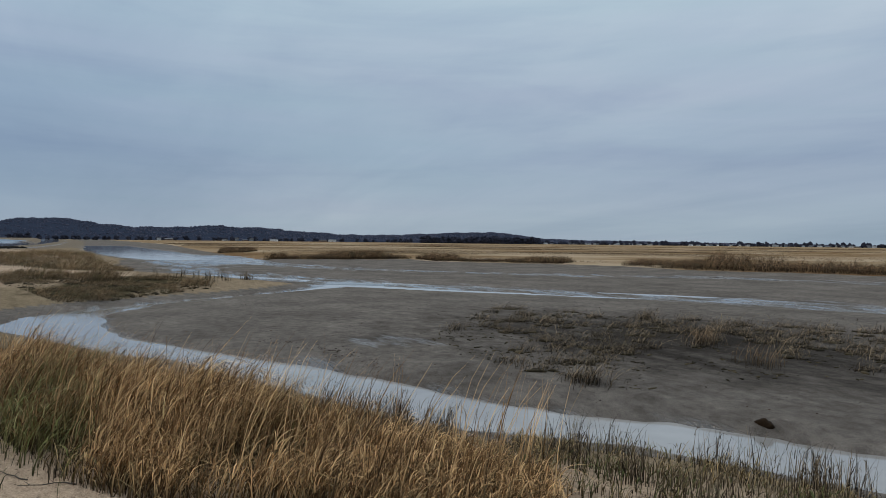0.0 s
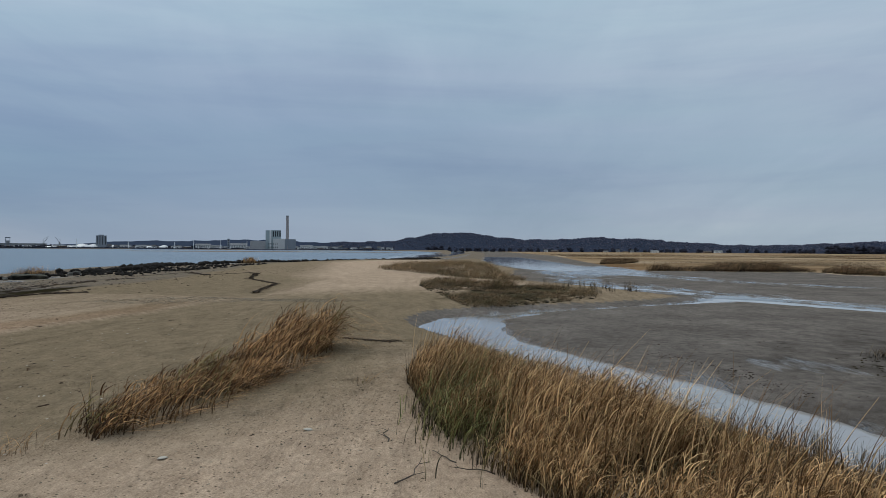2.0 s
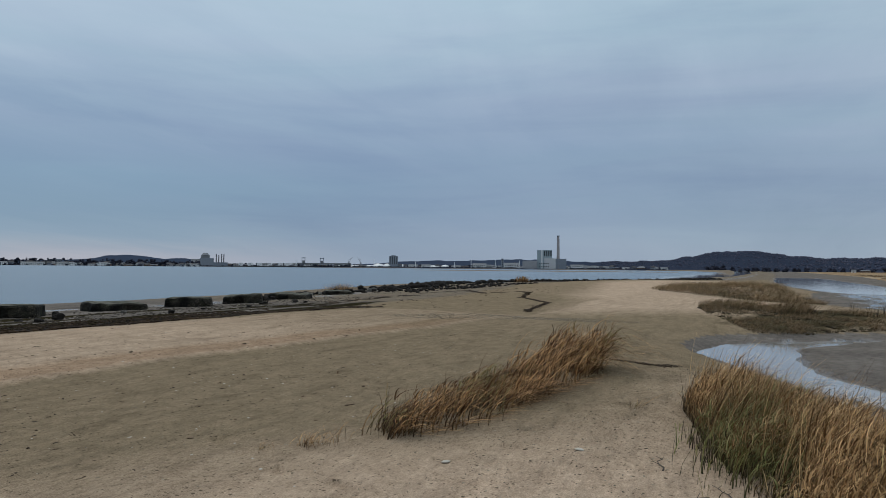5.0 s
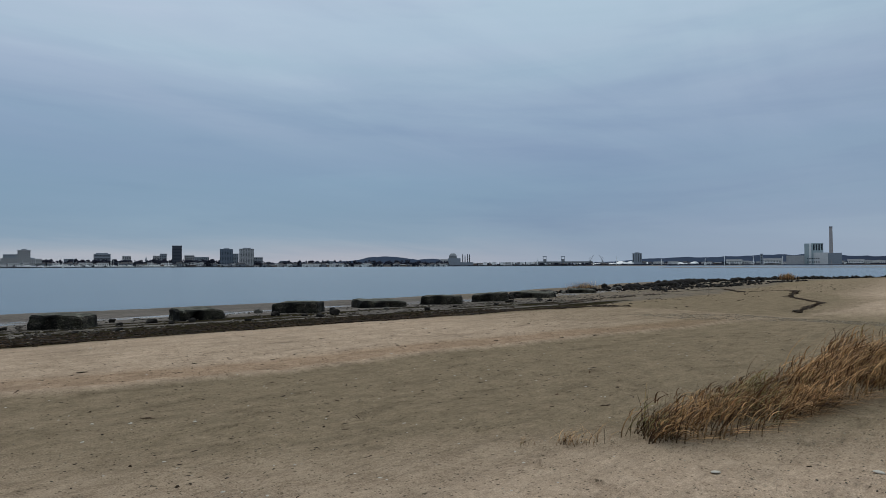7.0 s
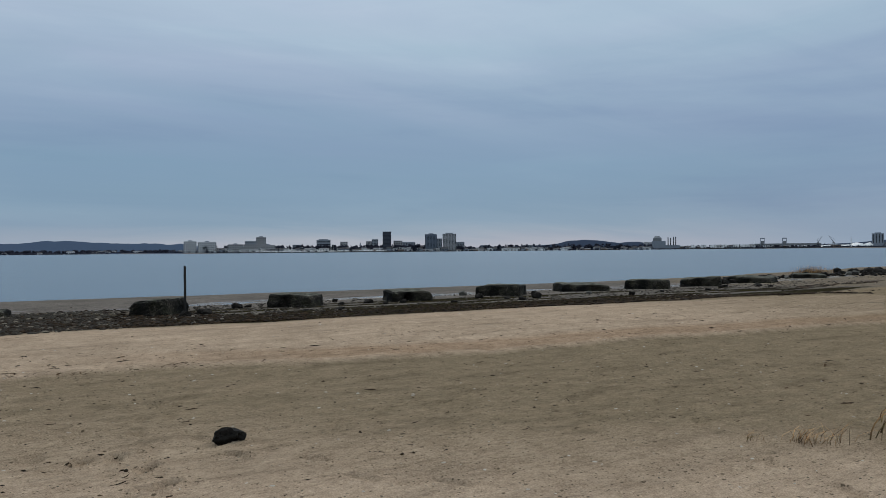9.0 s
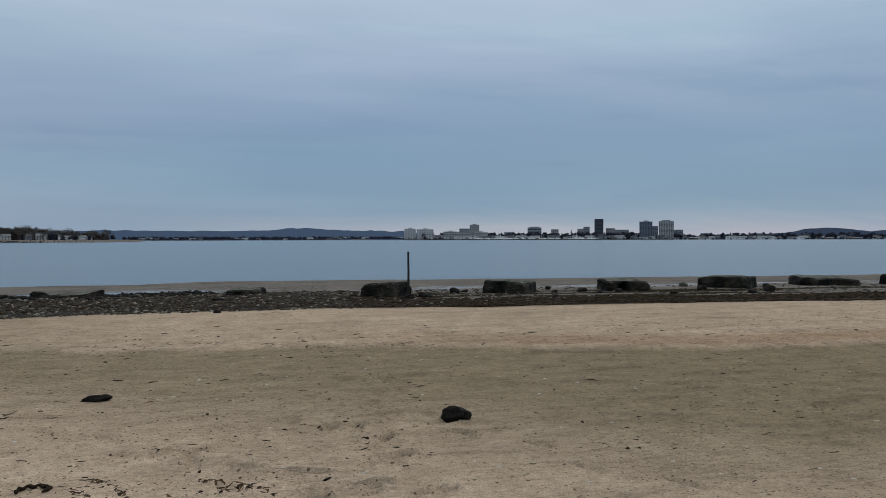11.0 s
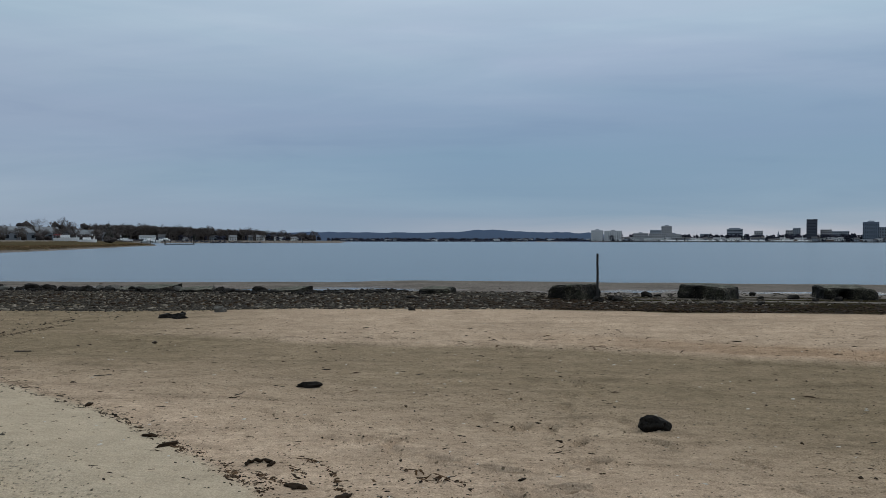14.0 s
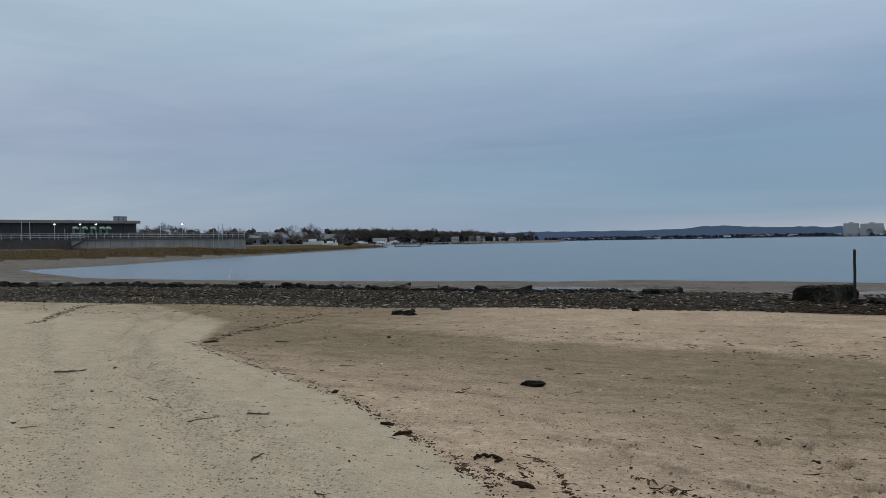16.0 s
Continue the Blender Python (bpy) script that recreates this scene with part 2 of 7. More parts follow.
    sheen = k.ramp(k.math("ADD", k.attr("sheen"), k.math("MULTIPLY", k.math("SUBTRACT", k.noise(0.9, 5, 0.7, k.stretch((0.35, 1.2, 1), (0, 0, radians(-30)))), 0.5), 1.3)), (0.50, 0.0), (0.70, 1.0))
    col = k.mix(k.math("MULTIPLY", sheen, 0.5), col, (0.035, 0.03, 0.025))
    rough = k.mix(sheen, k.mix(zone("mud", 0.25, 0.75), (0.92, 0.92, 0.92), (0.72, 0.72, 0.72)), (0.10, 0.10, 0.10))
    h = k.math("ADD", k.math("MULTIPLY", fine, 0.32), k.math("MULTIPLY", k.noise(14, 6, 0.7), 0.6))
    h = k.math("ADD", h, k.math("MULTIPLY", k.noise(4.6, 6, 0.72), 1.9))
    h = k.math("ADD", h, k.math("MULTIPLY", drift, 3.2))
    h = k.math("ADD", h, k.math("MULTIPLY", clot, 1.3))
    h = k.math("ADD", h, k.math("MULTIPLY", k.noise(9.0, 4, 0.6, k.stretch((0.4, 1.2, 1), (0, 0, radians(-12)))), 1.1))
    hole = k.ramp(speck, (0.0, 0.0), (0.22, 1.0))
    h = k.math("ADD", h, k.math("MULTIPLY", hole, 0.35))
    h = k.mix(zone("cobble"), h, k.math("MULTIPLY", cobd, 3.0))
    h = k.mix(sheen, h, (0.5, 0.5, 0.5))
    return k.done(col, rough, k.bump(h, 0.85, 0.025), spec=k.mix(sheen, (0.0, 0.0, 0.0), (0.6, 0.6, 0.6)))


def water_material():
    k = Mat("grey_bay_water")
    co = k.stretch((0.55, 1.5, 1), (0, 0, radians(18)))
    w1, w2 = k.noise(1.3, 4, 0.6, co), k.noise(7.0, 3, 0.6, co)
    patch = k.noise(0.035, 4, 0.6, k.stretch((0.4, 1.6, 1)))
    h = k.math("ADD", k.math("MULTIPLY", w1, 0.6), k.math("MULTIPLY", w2, 0.22))
    h = k.math("MULTIPLY", h, k.math("MULTIPLY", k.attr("open"), k.ramp(patch, (0.3, 0.55), (0.7, 1.0))))
    h = k.math("ADD", h, k.math("MULTIPLY", w2, 0.012))
    band = k.noise(0.05, 5, 0.6, k.stretch((0.12, 1.1, 1), (0, 0, radians(10))))
    deep = k.ramp(k.mix(0.5, patch, band), (0.36, (0.076, 0.116, 0.152)), (0.64, (0.122, 0.170, 0.212)))
    # creek body: grey silt, raised to include the bright sky it mirrors
    creek_pale = k.ramp(k.noise(0.8, 4), (0.3, (0.25, 0.24, 0.225)), (0.7, (0.36, 0.345, 0.325)))
    col = k.mix(k.attr("open"), creek_pale, deep)
    return k.done(col, k.mix(k.attr("open"), (0.04, 0.04, 0.04), (0.24, 0.24, 0.24)), k.bump(h, 0.8, 0.08), spec=k.mix(k.attr("open"), (0.6, 0.6, 0.6), (0.34, 0.34, 0.34)))


GROUND = ground_material()
WATER = water_material()


# ---- lie of the land ----
def lerp(v, pairs):
    return np.interp(v, [p[0] for p in pairs], [p[1] for p in pairs])


def lattice(seed):
    return np.random.RandomState(seed).rand(256, 256)


LAT = lattice(3)


def value_noise(x, y):
    xi, yi = np.floor(x).astype(int), np.floor(y).astype(int)
    fx, fy = x - xi, y - yi
    fx, fy = fx * fx * (3 - 2 * fx), fy * fy * (3 - 2 * fy)
    a, b = LAT[xi % 256, yi % 256], LAT[(xi + 1) % 256, yi % 256]
    c, d = LAT[xi % 256, (yi + 1) % 256], LAT[(xi + 1) % 256, (yi + 1) % 256]
    return (a * (1 - fx) + b * fx) * (1 - fy) + (c * (1 - fx) + d * fx) * fy - 0.5


def fbm(x, y, octaves=4):
    return sum(value_noise(x * 2 ** i + 17.3 * i, y * 2 ** i - 9.1 * i) * 0.5 ** i for i in range(octaves))


def to_line(x, y, line):
    """Distance to a polyline, and the side on which a point lies (positive: left of its run)."""
    best, side = np.full(x.shape, 1e9), np.ones(x.shape)
    for (x0, y0), (x1, y1) in zip(line[:-1], line[1:]):
        dx, dy = x1 - x0, y1 - y0
        u = np.clip(((x - x0) * dx + (y - y0) * dy) / (dx * dx + dy * dy), 0, 1)
        d = np.hypot(x - x0 - u * dx, y - y0 - u * dy)
        near = d < best
        best = np.where(near, d, best)
        side = np.where(near, np.sign(dx * (y - y0) - dy * (x - x0) + 1e-9), side)
    return best, side


def smooth(v, lo, hi):
    u = np.clip((v - lo) / (hi - lo), 0, 1)
    return u * u * (3 - 2 * u)


SEA = -0.70
CREEK_BANK = [(-60, -40), (-30, -24), (-8, -13.5), (0, -9), (3.3, -6.6), (5, -5.7), (6.3, -4.5), (7.8, -3.7), (11, -2.3), (16.4, -0.3), (18.4, 0.3), (21, 1.2), (23.5, 0.8),
              (26, -1.3), (27.6, -4.8), (30.5, -9.0), (33, -11.2), (37, -10), (43, -8.2), (52, -4), (80, -7), (110, -5), (170, -6), (600, -20), (4500, -60)]
CREEK = [(-60, -44), (-30, -26.5), (-6, -14), (0.5, -9.8), (3.7, -7.2), (5.7, -6.3), (7.3, -4.9), (9.0, -4.3), (11.6, -3.4), (14.3, -2.1), (17.2, -0.6), (20, 0.2), (22.5, -0.2), (25, -2.4), (27.1, -5.4), (30, -9.8), (33, -13)]
CREEK_HALF = [0.8, 0.8, 0.8, 0.75, 0.66, 0.66, 0.66, 0.75, 0.7, 0.55, 0.75, 1.25, 1.1, 0.5, 0.35, 0.4, 0.8]
CHANNEL = [(240, -14), (150, -12), (105, -12), (80, -13), (62, -10), (50, -8.5), (42, -11), (34, -14), (24, -20.2), (15, -25.4), (6, -29), (-12, -36)]
CHANNEL_HALF = [6, 7, 6, 4.5, 1.6, 1.0, 1.2, 1.3, 0.9, 1.0, 1.3, 2]
SIDE_CHANNEL = [(96, -19), (66, -17.5), (50, -21), (38, -31), (30, -41), (20, -45.5), (0, -55)]
MARSH_EDGE = [(-60, -100), (-20, -74), (0, -62), (16, -54), (25.8, -50.4), (31.6, -48.6), (38, -44), (46.6, -45.2), (52, -42.5), (62.4, -34.2), (70.7, -36), (72, -28), (77.4, -20.5), (107, -21), (140, -24), (300, -40), (4500, -200)]
WRACK = [(-60, 16), (-30, 15), (-14, 14), (-9.6, 11.6), (-8.4, 9.2), (-4.2, 6.75), (-3.1, 5.85), (-1.8, 4.6), (-1.2, 3.4), (-0.6, 0.5), (-1, -4), (-6, -9)]
WEST_EDGE = [(-260, 30), (-160, 52), (-110, 66), (-107.8, 72.7), (-102.6, 86.1), (-95.2, 98.5), (-91.8, 105.7), (-92.4, 118.2), (-103.4, 153.4), (-121, 201.4), (-139.5, 248.5), (-150, 290), (-420, 480), (-900, 700)]
LEFT_BANK = [(-240, 14), (-110, 32), (-82, 42), (-68, 48), (-71, 63), (-81, 88), (-97, 130), (-152, 269), (-160, 300), (-420, 480), (-900, 700)]


rp = np.random.RandomState(8)
PITS = [(rp.uniform(-7, 12), rp.uniform(3.4, 13), rp.uniform(0.09, 0.16), rp.uniform(0.010, 0.022)) for _ in range(200)]
PITS += [(rp.uniform(5, 14), rp.uniform(1.0, 2.2), rp.uniform(0.07, 0.12), rp.uniform(0.015, 0.03)) for _ in range(60)]
# shoe prints: place, heading and depth; some singly, some in trails
PRINTS = [(-1.07, 5.63, 60, 0.06), (-0.67, 5.24, -20, 0.045), (-0.22, 5.03, -25, 0.045), (0.43, 5.22, 30, 0.06), (0.18, 4.68, -10, 0.06), (0.56, 4.46, 15, 0.045), (0.20, 6.19, 80, 0.05), (-0.04, 6.20, 70, 0.05), (0.38, 5.74, 60, 0.05)]
for _ in range(13):
    fx, fy, fh = rp.uniform(-5, 11), rp.uniform(3.9, 8.5), rp.uniform(0, 360)
    for i in range(7):
        sway = 0.1 if i % 2 else -0.1
        PRINTS.append((fx + 0.62 * i * math.cos(radians(fh)) - sway * math.sin(radians(fh)), fy + 0.62 * i * math.sin(radians(fh)) + sway * math.cos(radians(fh)), fh + rp.uniform(-8, 8), rp.uniform(0.016, 0.034)))
# shallow wheel ruts in the pale sand, and between the grasses
RUTS = [[(-1.9, 3.2), (-2.75, 4.1), (-4.1, 5.1), (-6.5, 6.45), (-9.3, 8.7), (-11.3, 10.2), (-12.3, 12.2)], [(-3.6, 2.9), (-4.9, 3.75), (-6.0, 4.75), (-9.2, 6.9), (-13.6, 10.1)], [(-2.9, 3.6), (-5.4, 5.5), (-8.6, 7.8), (-10.4, 9.9), (-11.6, 12.4)]]


def channel_depth(x, y, line, half):
    """Distance to a channel's water edge: negative inside it."""
    best = np.full(x.shape, 1e9)
    for (x0, y0), (x1, y1), h0, h1 in zip(line[:-1], line[1:], half[:-1], half[1:]):
        dx, dy = x1 - x0, y1 - y0
        u = np.clip(((x - x0) * dx + (y - y0) * dy) / (dx * dx + dy * dy), 0, 1)
        best = np.minimum(best, np.hypot(x - x0 - u * dx, y - y0 - u * dy) - (h0 + u * (h1 - h0)))
    return best


# skyline of the wooded hills: azimuth (degrees, east negative) and height angle (degrees)
HILLS = [(-180, 0.2), (-153, 0.27), (-140, 0.4), (-131, 0.5), (-128, 0.62), (-125, 1.05), (-121, 1.02), (-117, 0.85), (-114, 0.72), (-111, 0.80), (-106.5, 1.10), (-102.5, 1.35), (-99.5, 1.26), (-96, 1.15), (-93, 1.35), (-90, 1.72),
         (-87, 1.55), (-84, 0.95), (-81, 0.86), (-78, 0.82), (-74, 0.98), (-71, 1.0), (-68, 0.85), (-64, 0.84), (-62, 0.7), (-57, 0.35), (-48, 0.3), (-46.2, 0.6), (-45, 0.85), (-43.4, 0.72), (-42, 0.98), (-39.5, 1.02), (-38, 0.65), (-35, 0.55), (-32, 0.5),
         (-28, 0.3), (-12, 0.4), (-8, 0.9), (-4, 1.0), (-1.5, 1.05), (0.4, 1.25), (2.5, 1.05), (5, 0.95), (9, 0.92), (13, 1.0), (18, 0.9), (30, 0.6), (60, 0.5), (110, 0.3), (180, 0.2)]
SHORE_R = [(-180, 0), (-90, 0), (-86, 1500), (-80, 1900), (-40, 2050), (-26, 1700), (-8, 1700), (0, 2300), (12, 2300), (13, 760), (29.6, 700), (31, 0), (180, 0)]


def land(x, y):
    """Height of the ground at x, y, and the masks of what it is made of."""
    r, az = np.hypot(x, y), np.degrees(np.arctan2(-x, y))
    shift = lerp(x, [(-90, 16), (-70, 12), (-45, 0.5), (-30, -1.4), (0, 0), (25, -2.4), (45, -1), (85, 5), (105, 2), (130, -16), (180, -26), (260, -31), (600, -40)])
    s = y - shift + 1.6 * fbm(x / 11, y / 30) * smooth(y, 8, 20)
    beach = lerp(s, [(-100, 0), (4, 0), (7, -0.05), (10, -0.05), (12.5, 0.03), (14.5, 0.05), (16.5, -0.12), (18.0, -0.22), (18.25, -0.29), (24, -0.47), (31, -0.60), (37, -0.70), (45, -0.95), (70, -1.6), (300, -4)])
    swale = lerp(x, [(-7, 11.2), (-3.6, 10.7), (0, 10.4), (2.5, 10.0), (6.3, 9.15), (9.4, 8.85), (12.5, 8.6), (17.2, 7.9), (22, 7.4)]) + 0.5 * fbm(x / 2.5, y / 20)
    beach += 0.07 * smooth(y, swale - 0.12, swale + 0.22) * smooth(x, -9, -4)
    # a pair of old wheel tracks along the upper edge of the damp sand
    for off in (0.32, 0.95):
        dt = y - swale - off - 0.04 * fbm(x * 2.2, y)
        beach -= np.where(np.abs(dt) < 0.6, 0.03 * np.exp(-(dt / 0.09) ** 2) - 0.012 * np.exp(-((np.abs(dt) - 0.2) / 0.08) ** 2), 0) * smooth(x, -1, 4) * (1 - smooth(x, 18, 23))
    beach -= 0.19 * np.exp(-((y - 30.2 - 0.6 * fbm(x / 3, y / 9)) / 1.3) ** 2) * smooth(x, -16, -12) * (1 - smooth(x, 0, 6))
    beach += (0.022 * fbm(x / 4.5, y / 4.5) + 0.010 * fbm(x * 1.6, y * 1.6)) * smooth(-s, -34, -20)
    for px, py, size, deep in PITS:
        near = np.abs(x - px) + np.abs(y - py) < 1.2
        if near.any():
            q = ((x[near] - px) ** 2 + (y[near] - py) ** 2) / size ** 2
            beach[near] += deep * (0.5 * np.exp(-((np.sqrt(q) - 1.3) / 0.4) ** 2) - np.exp(-q))
    for px, py, turn, deep in PRINTS:
        near = np.abs(x - px) + np.abs(y - py) < 0.5
        if near.any():
            c_, s_ = math.cos(radians(turn)), math.sin(radians(turn))
            u, v = (x[near] - px) * c_ + (y[near] - py) * s_, (y[near] - py) * c_ - (x[near] - px) * s_
            q = ((u / 0.15) ** 2) ** 2 + (v / (0.052 + 0.05 * np.clip(u, -0.1, 0.1))) ** 2
            beach[near] += deep * (0.45 * np.exp(-((np.sqrt(q) - 1.45) / 0.35) ** 2) - (1 - smooth(q, 0.2, 1.9)))
    track = 0.05 * fbm(x * 2.2, y * 2.2)
    for line in RUTS:
        dt = to_line(x, y, line)[0] + track
        beach -= np.where(dt < 1.0, 0.035 * np.exp(-(dt / 0.16) ** 2) - 0.018 * np.exp(-((dt - 0.34) / 0.13) ** 2), 0)
    d, side = to_line(x, y, CREEK_BANK)
    dc = d * side
    gentle = smooth(x, 18, 26)
    bank = lerp(dc, [(-1, -0.75), (0, -0.70), (0.35, -0.56), (1.4, -0.34), (2.6, -0.1), (4.5, 0.02), (9, 0.3)]) * (1 - gentle) + lerp(dc, [(-1, -0.75), (0, -0.70), (0.8, -0.55), (3, -0.36), (8, -0.16), (20, 0.05)]) * gentle
    north = np.minimum(beach, bank)
    dm, sm = to_line(x, y, MARSH_EDGE)
    inland = -dm * sm
    mud = -0.60 + 0.08 * fbm(x / 7, y / 7) + 0.16 * np.exp(-((x - 12) / 6.5) ** 2 - ((y + 10.5) / 5.0) ** 2) + 0.02 * fbm(x * 1.1, y * 1.1)
    mud = np.maximum(mud, lerp(inland, [(-3, -9), (-1.5, -0.62), (0.4, -0.42), (3, -0.30), (400, 0.2)]))
    z = np.where(dc > 0, north, np.minimum(mud, lerp(-dc, [(0, -0.70), (0.5, -0.62), (2.5, -0.45), (5, 0)])))
    e1, e2 = channel_depth(x, y, CREEK, CREEK_HALF), channel_depth(x, y, CHANNEL, CHANNEL_HALF)
    e3 = channel_depth(x, y, SIDE_CHANNEL, [2, 1.7, 1.5, 1.5, 1.6, 2.0, 2.0])
    for e, k in ((e1 + 0.3 * fbm(x / 1.3, y / 1.3), 0.18), (e2 + 0.9 * fbm(x / 5, y / 5), 0.05), (e3 + 0.7 * fbm(x / 4, y / 4), 0.05)):
        z = np.minimum(z, SEA + np.maximum(-0.22, 0.05 * smooth(e, 0, 0.12) * (k > 0.1) + e * k + np.where(e > 1.2, (e - 1.2) * 0.5, 0)))
    braid = np.exp(-np.maximum(e2, 0) / 2.6) * (dc < 0.5) * smooth(r, 16, 24) * (1 - smooth(r, 70, 95))
    thread = SEA + 0.035 + 0.13 * fbm((0.8 * x + 0.6 * y) / 9, (-0.6 * x + 0.8 * y) / 1.1)
    z = np.where(braid > 0.02, z * (1 - braid) + thread * braid, z)
    wash = np.exp(-np.maximum(e3, 0) / 3.5) * (dc < -3) * smooth(r, 30, 40) * 0.8
    z = np.where(wash > 0.02, z * (1 - wash) + (thread + 0.02) * wash, z)
    # western bank with its marsh and flats
    dl, sl = to_line(x, y, LEFT_BANK)
    west = dl * sl
    dk, sk = to_line(x, y, WEST_EDGE)
    up = dk * sk
    flat = np.maximum(lerp(west, [(-60, -1.6), (0, -0.70), (14, -0.62), (40, -0.5)]), lerp(up, [(-1.5, -9), (-1, -0.8), (0, -0.45), (1.2, 0.0), (9, 0.9), (16, 1.5), (60, 1.8), (300, 3)]))
    z = np.where((x < -30) & (y > 12), np.maximum(z, flat), z)
    # a low sand bar off the far eastern shore
    bar = 1.0 - ((az + 74) / 11) ** 2 - ((r - 640) / 60) ** 2
    # far shores
    far = smooth(r, lerp(az, SHORE_R), lerp(az, SHORE_R) + 25)
    over = (r > 400) & ((az > -89) & (az < 31))
    z = np.where(over, np.where(far > 0, SEA + (far * 2.2 + 0.3 * (r > 300)), np.where(bar > 0, SEA + 0.25, -3.0)), z)
    ridge_r = lerp(az, [(-98, 2300), (-80, 3300)])
    rise = lerp(az, HILLS) * (1 + 0.10 * fbm(az * 1.3, az * 0)) - 0.2
    z = np.maximum(z, np.where(r > 900, np.radians(rise) * ridge_r * smooth(r, ridge_r * 0.72, ridge_r) - 1.0, -9))
    ds, ss = to_line(x, y, WRACK)
    masks = {
        "wet": np.clip(smooth(y, swale - lerp(x, [(-3, 5.5), (2, 7.5), (6, 8.5), (16, 8)]), swale - lerp(x, [(-3, 1.0), (2, 2.5), (6, 5.0), (10, 4.6)])) * (1 - smooth(y, swale - 0.06, swale + 0.14)) * lerp(x, [(-8, 0.6), (-2, 0.82), (3, 0.92), (8, 1.0), (12, 1.0), (20, 0.9), (27, 0.4), (32, 0.15)]) * smooth(x, -9, -4) + 0.9 * smooth(s, 7.0, 11) * (1 - smooth(x, -8, -3)) + (0.16 * smooth(x, -8, -3) + 0.50 * smooth(x, 11, 19)) * smooth(y, swale, swale + 0.2) * (1 - smooth(x, 34, 42)) + 0.60 * smooth(x, 4.5, 8.5) * (1 - smooth(x, 20, 28)) * (1 - smooth(y, 2.0, 4.5)) + 0.85 * smooth(x, 20, 27) * smooth(s, 9, 13) + 0.9 * smooth(s, 16.5, 18.5) + 0.9 * (up > 0.3) * (x < -50) + 0.8 * (1 - smooth(dc / (1 + 1.6 * gentle), 1.2, 3.4)), 0, 1),
        "mud": np.clip(np.where(dc < 0.7, 1.0, 0) + smooth(s, 18.6, 20.5) * 0.95 * (1 - 0.45 * smooth(x, 26, 36)) + (west > 0) * (x < -30) * (y > 30) * (up < 0.5), 0, 1),
        "marsh": np.clip(smooth(inland, -0.3, 0.8) * (dc < 0) * smooth(r, 20, 40) + 0.25 * (up > 0.5) * (x < -30) * (y > 18), 0, 1) * (r < 1900),
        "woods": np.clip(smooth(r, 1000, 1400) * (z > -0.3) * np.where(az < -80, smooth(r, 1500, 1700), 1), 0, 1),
        "pale": np.clip(lerp(np.where((y < 16) & (x < 2), -ds * ss / (1 + 1.6 * smooth(y, 8.6, 11)), -1), [(-0.08, 0), (0.12, 0.85), (0.8, 0.9), (1.5, 1.0)]) * (0.95 - 0.35 * smooth(y, 9, 13)) + 0.22 * smooth(y, swale - 0.06, swale + 0.14) * (1 - smooth(s, 17.2, 18.2)) * smooth(x, -8, -3) * (1 - smooth(x, 8, 17)) + 0.18 * smooth(x, 18, 30) * smooth(dc, 3, 8) * (1 - smooth(s, 8, 11)), 0, 1),
        # how much distance haze the hill colour takes on
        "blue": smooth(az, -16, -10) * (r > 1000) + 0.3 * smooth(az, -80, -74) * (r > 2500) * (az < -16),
        "track": np.clip(smooth(y, swale + 0.02, swale + 0.3) * (1 - smooth(y, swale + 0.9, swale + 1.15)) * smooth(x, -1, 4) * (1 - smooth(x, 17, 22)), 0, 1),
        "grit": np.clip(sum(np.exp(-((to_line(x, y, line)[0] + 6 * track) / 0.42) ** 2) for line in RUTS), 0, 1),
        "peat": np.clip(np.exp(-((x - 10.5) / 6.0) ** 2 - ((y + 12) / 5.0) ** 2), 0, 1),
        "turf": np.clip(1.5 * np.exp(-((x - 31.8) / 4.8) ** 2 - ((y + 1.8 + 0.45 * (x - 30)) / 2.1) ** 2) * (x < 38) + 0.9 * np.exp(-((y - 0.28 * (x - 52)) / 2.4) ** 2) * smooth(x, 42, 47) * (1 - smooth(x, 64, 72)) + 0.9 * (up > 0.2) * (up < 14) * (x < -50) * (y > 40), 0, 1),
        "weed": np.clip((np.exp(-((s - 20.2) / 1.8) ** 2) * 1.2 * (1 - 0.75 * smooth(x, 9, 18)) + (0.62 + 1.9 * fbm(x / 5, s / 0.7)) * smooth(s, 18.8, 20.5) * (1 - smooth(s, 25, 29))) * smooth(x, -8, 2) * (1 - smooth(x, 24, 38)), 0, 1),
        "cobble": np.clip(smooth(s + lerp(x, [(-12, 0.8), (-6, 0), (0, -1.6), (5, -2.4)]), 14.6, 18.5) * (1 - smooth(s, 27, 30)) * (1 - smooth(x, -4, 6)) * smooth(x, -45, -30) * 1.1, 0, 1),
        "sheen": np.clip(np.exp(-((s - 30.5) / 2.6) ** 2) * 0.62 + np.exp(-np.maximum(e1, 0) / 0.7) * 0.55 + np.exp(-np.maximum(e2, 0) / 3.0) * 0.62 + np.exp(-np.maximum(e3, 0) / 2.5) * 0.55
                         + 0.55 * np.exp(-((x - 13) / 1.6) ** 2 - ((y + 6) / 1.7) ** 2), 0, 1) * (z < -0.4),
    }
    return z, masks


def ground_z(x, y):
    return float(land(np.array([float(x)]), np.array([float(y)]))[0][0])


def polar_grid(radii, angles):
    rr, aa = np.meshgrid(radii, angles, indexing="ij")
    return -rr * np.sin(aa), rr * np.cos(aa)


def grid_faces(n, m, wrap=True):
    i, j = np.meshgrid(np.arange(n - 1), np.arange(m if wrap else m - 1), indexing="ij")
    k = (j + 1) % m
    return np.stack([i * m + j, (i + 1) * m + j, (i + 1) * m + k, i * m + k], -1).reshape(-1, 4)


